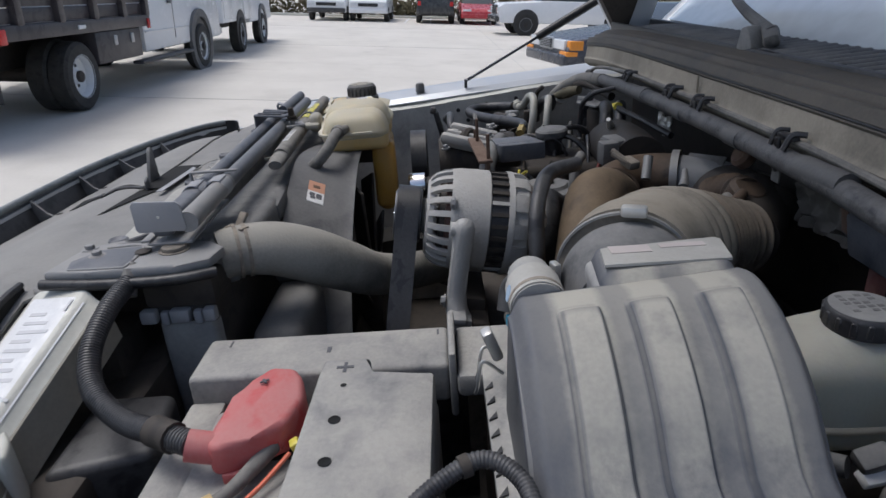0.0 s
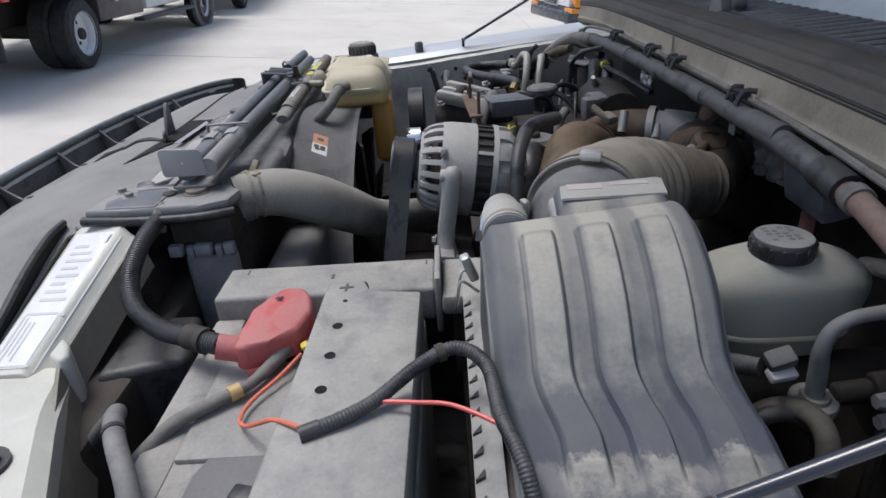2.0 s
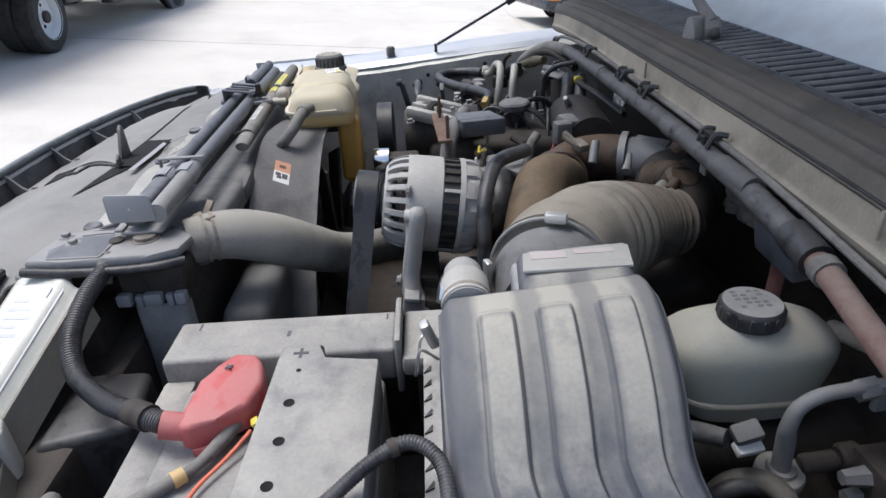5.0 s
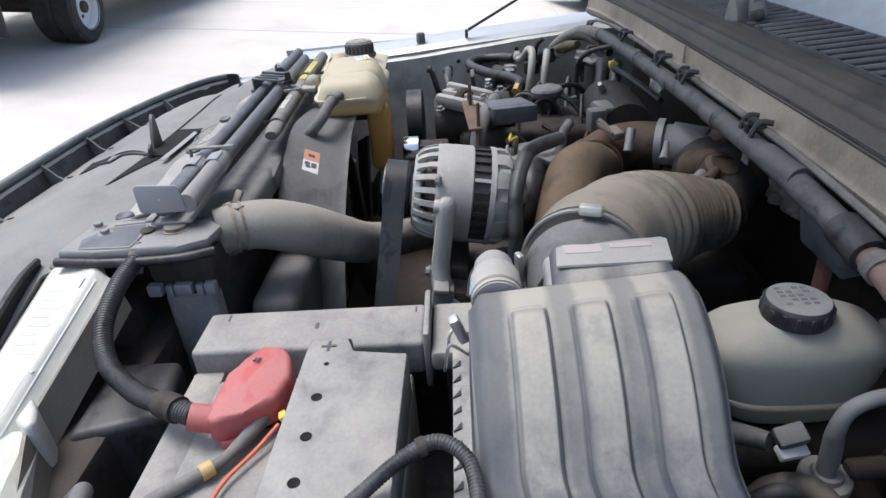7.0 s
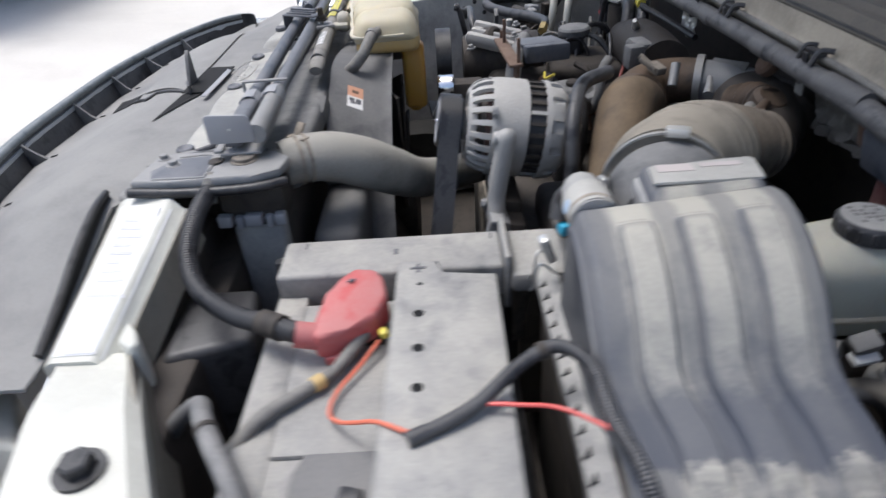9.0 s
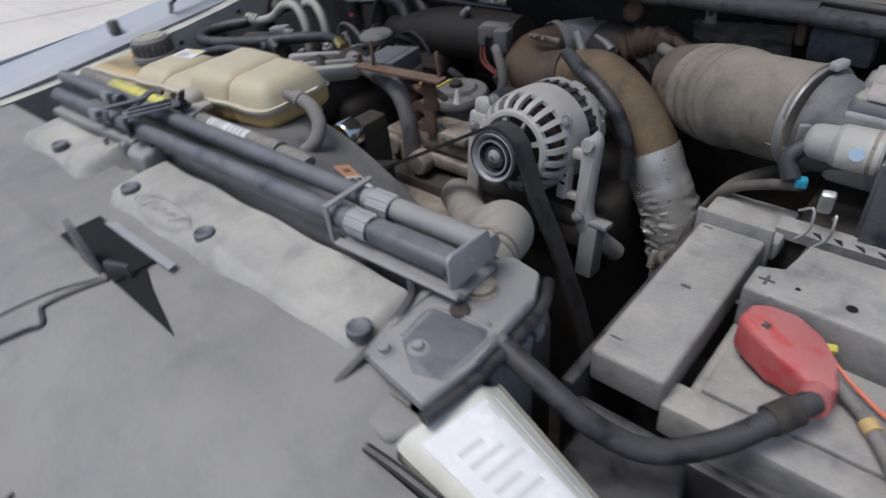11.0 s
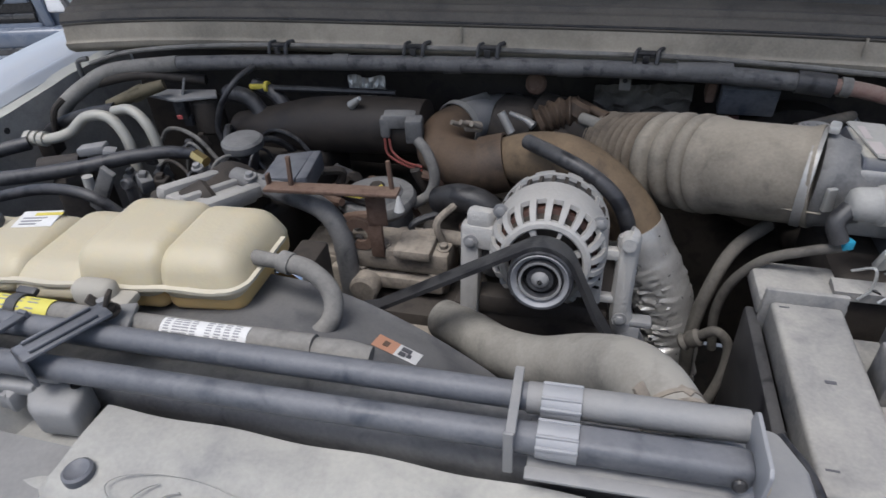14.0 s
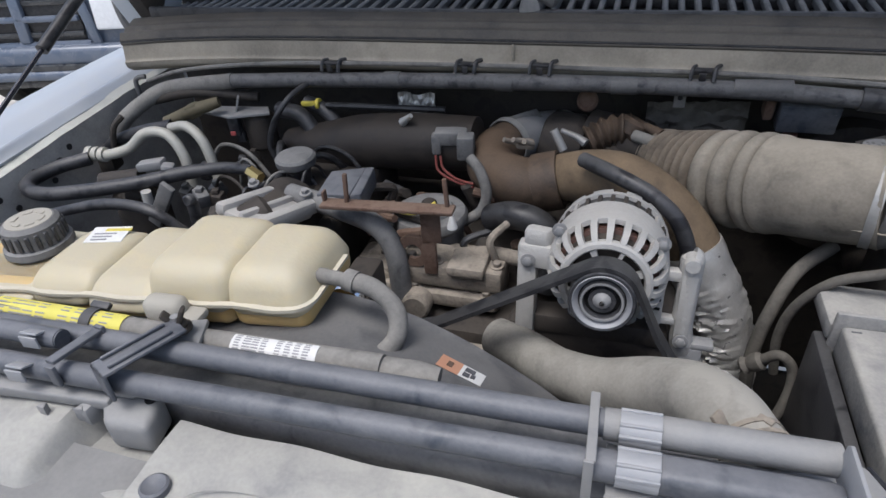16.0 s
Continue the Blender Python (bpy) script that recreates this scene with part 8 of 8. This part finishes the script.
for s in (-1, 1):
    for x in (-1.1, -0.1, 0.85):
        d = part("locker_door", rbox(x - 0.4, x + 0.4, min(s * 1.05, s * 1.065), max(s * 1.05, s * 1.065), 1.15 if abs(x + 0.1) < 0.2 else 0.80, 1.68, 0.01), P_white, ut)
        part("latch", obox((x, s * 1.075, 1.3), (0.06, 0.02, 0.10), (0, 0, 0), 0.008), M_rims, d)
    # shade behind the rear wheel, drawn as a black disc
    part("arch_shade", lathe(disc_profile(0.48, 0.02, 0.004), (0.0, s * 1.055, 0.50), (0, s, 0), 30), M_blackclean, ut)
    wheel(ut, 0.0, s * 0.97, 0.41, 0.26, M_rimw, s)
    wheel(ut, 2.95, s * 0.90, 0.41, 0.26, M_rimw, s)
    part("fender_flare", lathe([(0.43, 0), (0.56, 0), (0.56, 0.05), (0.43, 0.05), (0.43, 0)], (2.95, s * 0.98, 0.50), (0, s, 0), 30), M_grey, ut)
part("rear_bumper", rbox(-1.95, -1.6, -1.0, 1.0, 0.52, 0.66, 0.02), M_rims, ut, "bright step bumper")
part("hitch", rbox(-1.9, -1.6, -0.3, 0.3, 0.36, 0.50, 0.02), M_dark, ut)
part("chassis", rbox(-1.6, 4.0, -0.42, 0.42, 0.50, 0.75, 0.02), M_dark, ut)
ut.matrix_basis = pose(-15.08, -5.40, 0, 0, 0, 183.5)

# ---- our truck's lower body and wheels, so that it stands on the ground ----
for s in (-1, 1):
    for y in (0.35,):
        t = part("front_wheel", lathe([(0.23, -0.13), (0.37, -0.13), (0.40, -0.09), (0.40, 0.09), (0.37, 0.13), (0.23, 0.13), (0.22, 0), (0.23, -0.13)], (MID + s * 0.86, y, 0.27), (s, 0, 0), 40), M_tyre, truck, "black front tyre")
        part("rim", lathe([(0.23, 0.12), (0.20, 0.06), (0.08, 0.08), (0, 0.08)], (MID + s * 0.86, y, 0.27), (s, 0, 0), 28), M_rims, t)
for s in (-1, 1):
    def flank(u, v, s=s):
        y = -0.02 + 1.45 * u
        return MID + s * (0.985 + 0.015 * math.sin(math.pi * v)), y, 1.03 + 0.05 * u - (0.42 - 0.30 * step(0.45, 0.2, abs(u - 0.27))) * v
    part("fender_flank", shell(flank, 40, 10, 0.004, (s, 0, 0)), M_silver, truck)
part("front_bumper", rbox(-0.98, 0.78, -0.42, -0.25, 0.35, 0.58, 0.04, 3), M_rims, truck, "chrome front bumper")
for s in (-1, 1):
    part("headlamp", rbox(min(MID + s * 0.72, MID + s * 0.95), max(MID + s * 0.72, MID + s * 0.95), -0.20, -0.06, 0.78, 0.97, 0.02, 3), M_lamp, truck, "clear headlamp")

part("cargo_bed", join(rbox(-0.98, 0.79, 3.26, 5.2, 0.50, 0.62, 0.02), rbox(-0.98, -0.90, 3.26, 5.2, 0.55, 1.12, 0.02), rbox(0.71, 0.79, 3.26, 5.2, 0.55, 1.12, 0.02), rbox(-0.98, 0.79, 5.14, 5.2, 0.55, 1.12, 0.02), rbox(-0.98, 0.79, 3.26, 3.32, 0.55, 1.12, 0.02)), M_silver, truck, "silver cargo bed")
for s in (-1, 1):
    t = part("rear_wheel", lathe([(0.23, -0.13), (0.37, -0.13), (0.40, -0.09), (0.40, 0.09), (0.37, 0.13), (0.23, 0.13), (0.22, 0), (0.23, -0.13)], (MID + s * 0.86, 4.2, -0.06), (s, 0, 0), 40), M_tyre, truck, "black rear tyre")
    part("rim", lathe([(0.23, 0.12), (0.20, 0.06), (0.08, 0.08), (0, 0.08)], (MID + s * 0.86, 4.2, -0.06), (s, 0, 0), 28), M_rims, t)

# ---- scrub along the far edge of the lot ----
kerb = single("kerb", rbox(-38.6, -38.3, -60, 40, 0, 0.14, 0.02), M_cream, "pale concrete kerb at the edge of the lot", "kerb", kind="structure", truck=False)
M_leaf = dusty("scrub_leaves", (0.055, 0.062, 0.026), (0.15, 0.11, 0.06), 0.5, 0.1, 0.7, scale=1.2)
rng = random.Random(11)
verts, faces = [], []
for k in range(26000):
    y = rng.uniform(-45, 30)
    x = -39.6 - abs(rng.gauss(0, 1.1))
    top = 2.2 + 0.9 * math.sin(y * 0.7) + 0.6 * math.sin(y * 1.9 + 1)
    z = rng.uniform(0.02, max(0.6, top))
    s = rng.uniform(0.06, 0.17)
    a, b = rng.uniform(0, math.pi), rng.uniform(-1, 1)
    d = Vector((math.cos(a) * s, math.sin(a) * s, b * s))
    e = Vector((-math.sin(a) * s * 0.5, math.cos(a) * s * 0.5, s * 0.7))
    c = Vector((x, y, z))
    n = len(verts)
    verts += [c - d, c + e, c + d, c - e * 0.6]
    faces.append((n, n + 1, n + 2, n + 3))
me = bpy.data.meshes.new("scrub")
me.from_pydata(verts, [], faces)
me.materials.append(M_leaf)
scrub = tagged(new("scrub", me), "brown-green scrub and leaves along the lot's edge", "bushes", kind="stuff")
verts, faces = [], []
for k in range(140):
    y, x = rng.uniform(-45, 30), -40.0 - rng.random()
    n = len(verts)
    w = rng.uniform(0.02, 0.06)
    h = rng.uniform(1.5, 3.0)
    verts += [(x - w, y - w, 0), (x + w, y - w, 0), (x + w, y + w, 0), (x - w, y + w, 0), (x, y + rng.uniform(-0.3, 0.3), h)]
    faces += [(n, n + 1, n + 4), (n + 1, n + 2, n + 4), (n + 2, n + 3, n + 4), (n + 3, n, n + 4)]
me = bpy.data.meshes.new("stems")
me.from_pydata(verts, [], faces)
me.materials.append(M_rust)
tagged(new("scrub_stems", me), "thin brown stems among the scrub", "bushes", kind="stuff")
# joints and painted lines of the lot
M_jointfill = dusty("joint_filler", (0.46, 0.45, 0.43), (0.52, 0.51, 0.48), 0.5, 0.0, 0.8)
for x in (-8.0, -17.6, -27.2):
    single("pavement_joint", rbox(x, x + 0.006, -30, 25, 0.0, 0.004, 0), M_jointfill, "dark narrow joint between concrete slabs", "joint", "slab joints", "structure", False)
for y in (-7.0, 2.3):
    single("pavement_joint", rbox(-36, 4, y, y + 0.006, 0.0, 0.004, 0), M_jointfill, "dark narrow joint between concrete slabs", "joint", "slab joints", "structure", False)
for y in (-6.2, -3.7, -1.2, 0.1, 2.6):
    single("parking_line", rbox(-39.5, -32.5, y, y + 0.10, 0.0, 0.005, 0), P_white, "worn white painted parking line", "line", "parking lines", "structure", False)

# ---- everything on the truck shares its lean ----
for ob in TRUCK:
    ob.matrix_basis = TRUCK_POSE @ ob.matrix_basis
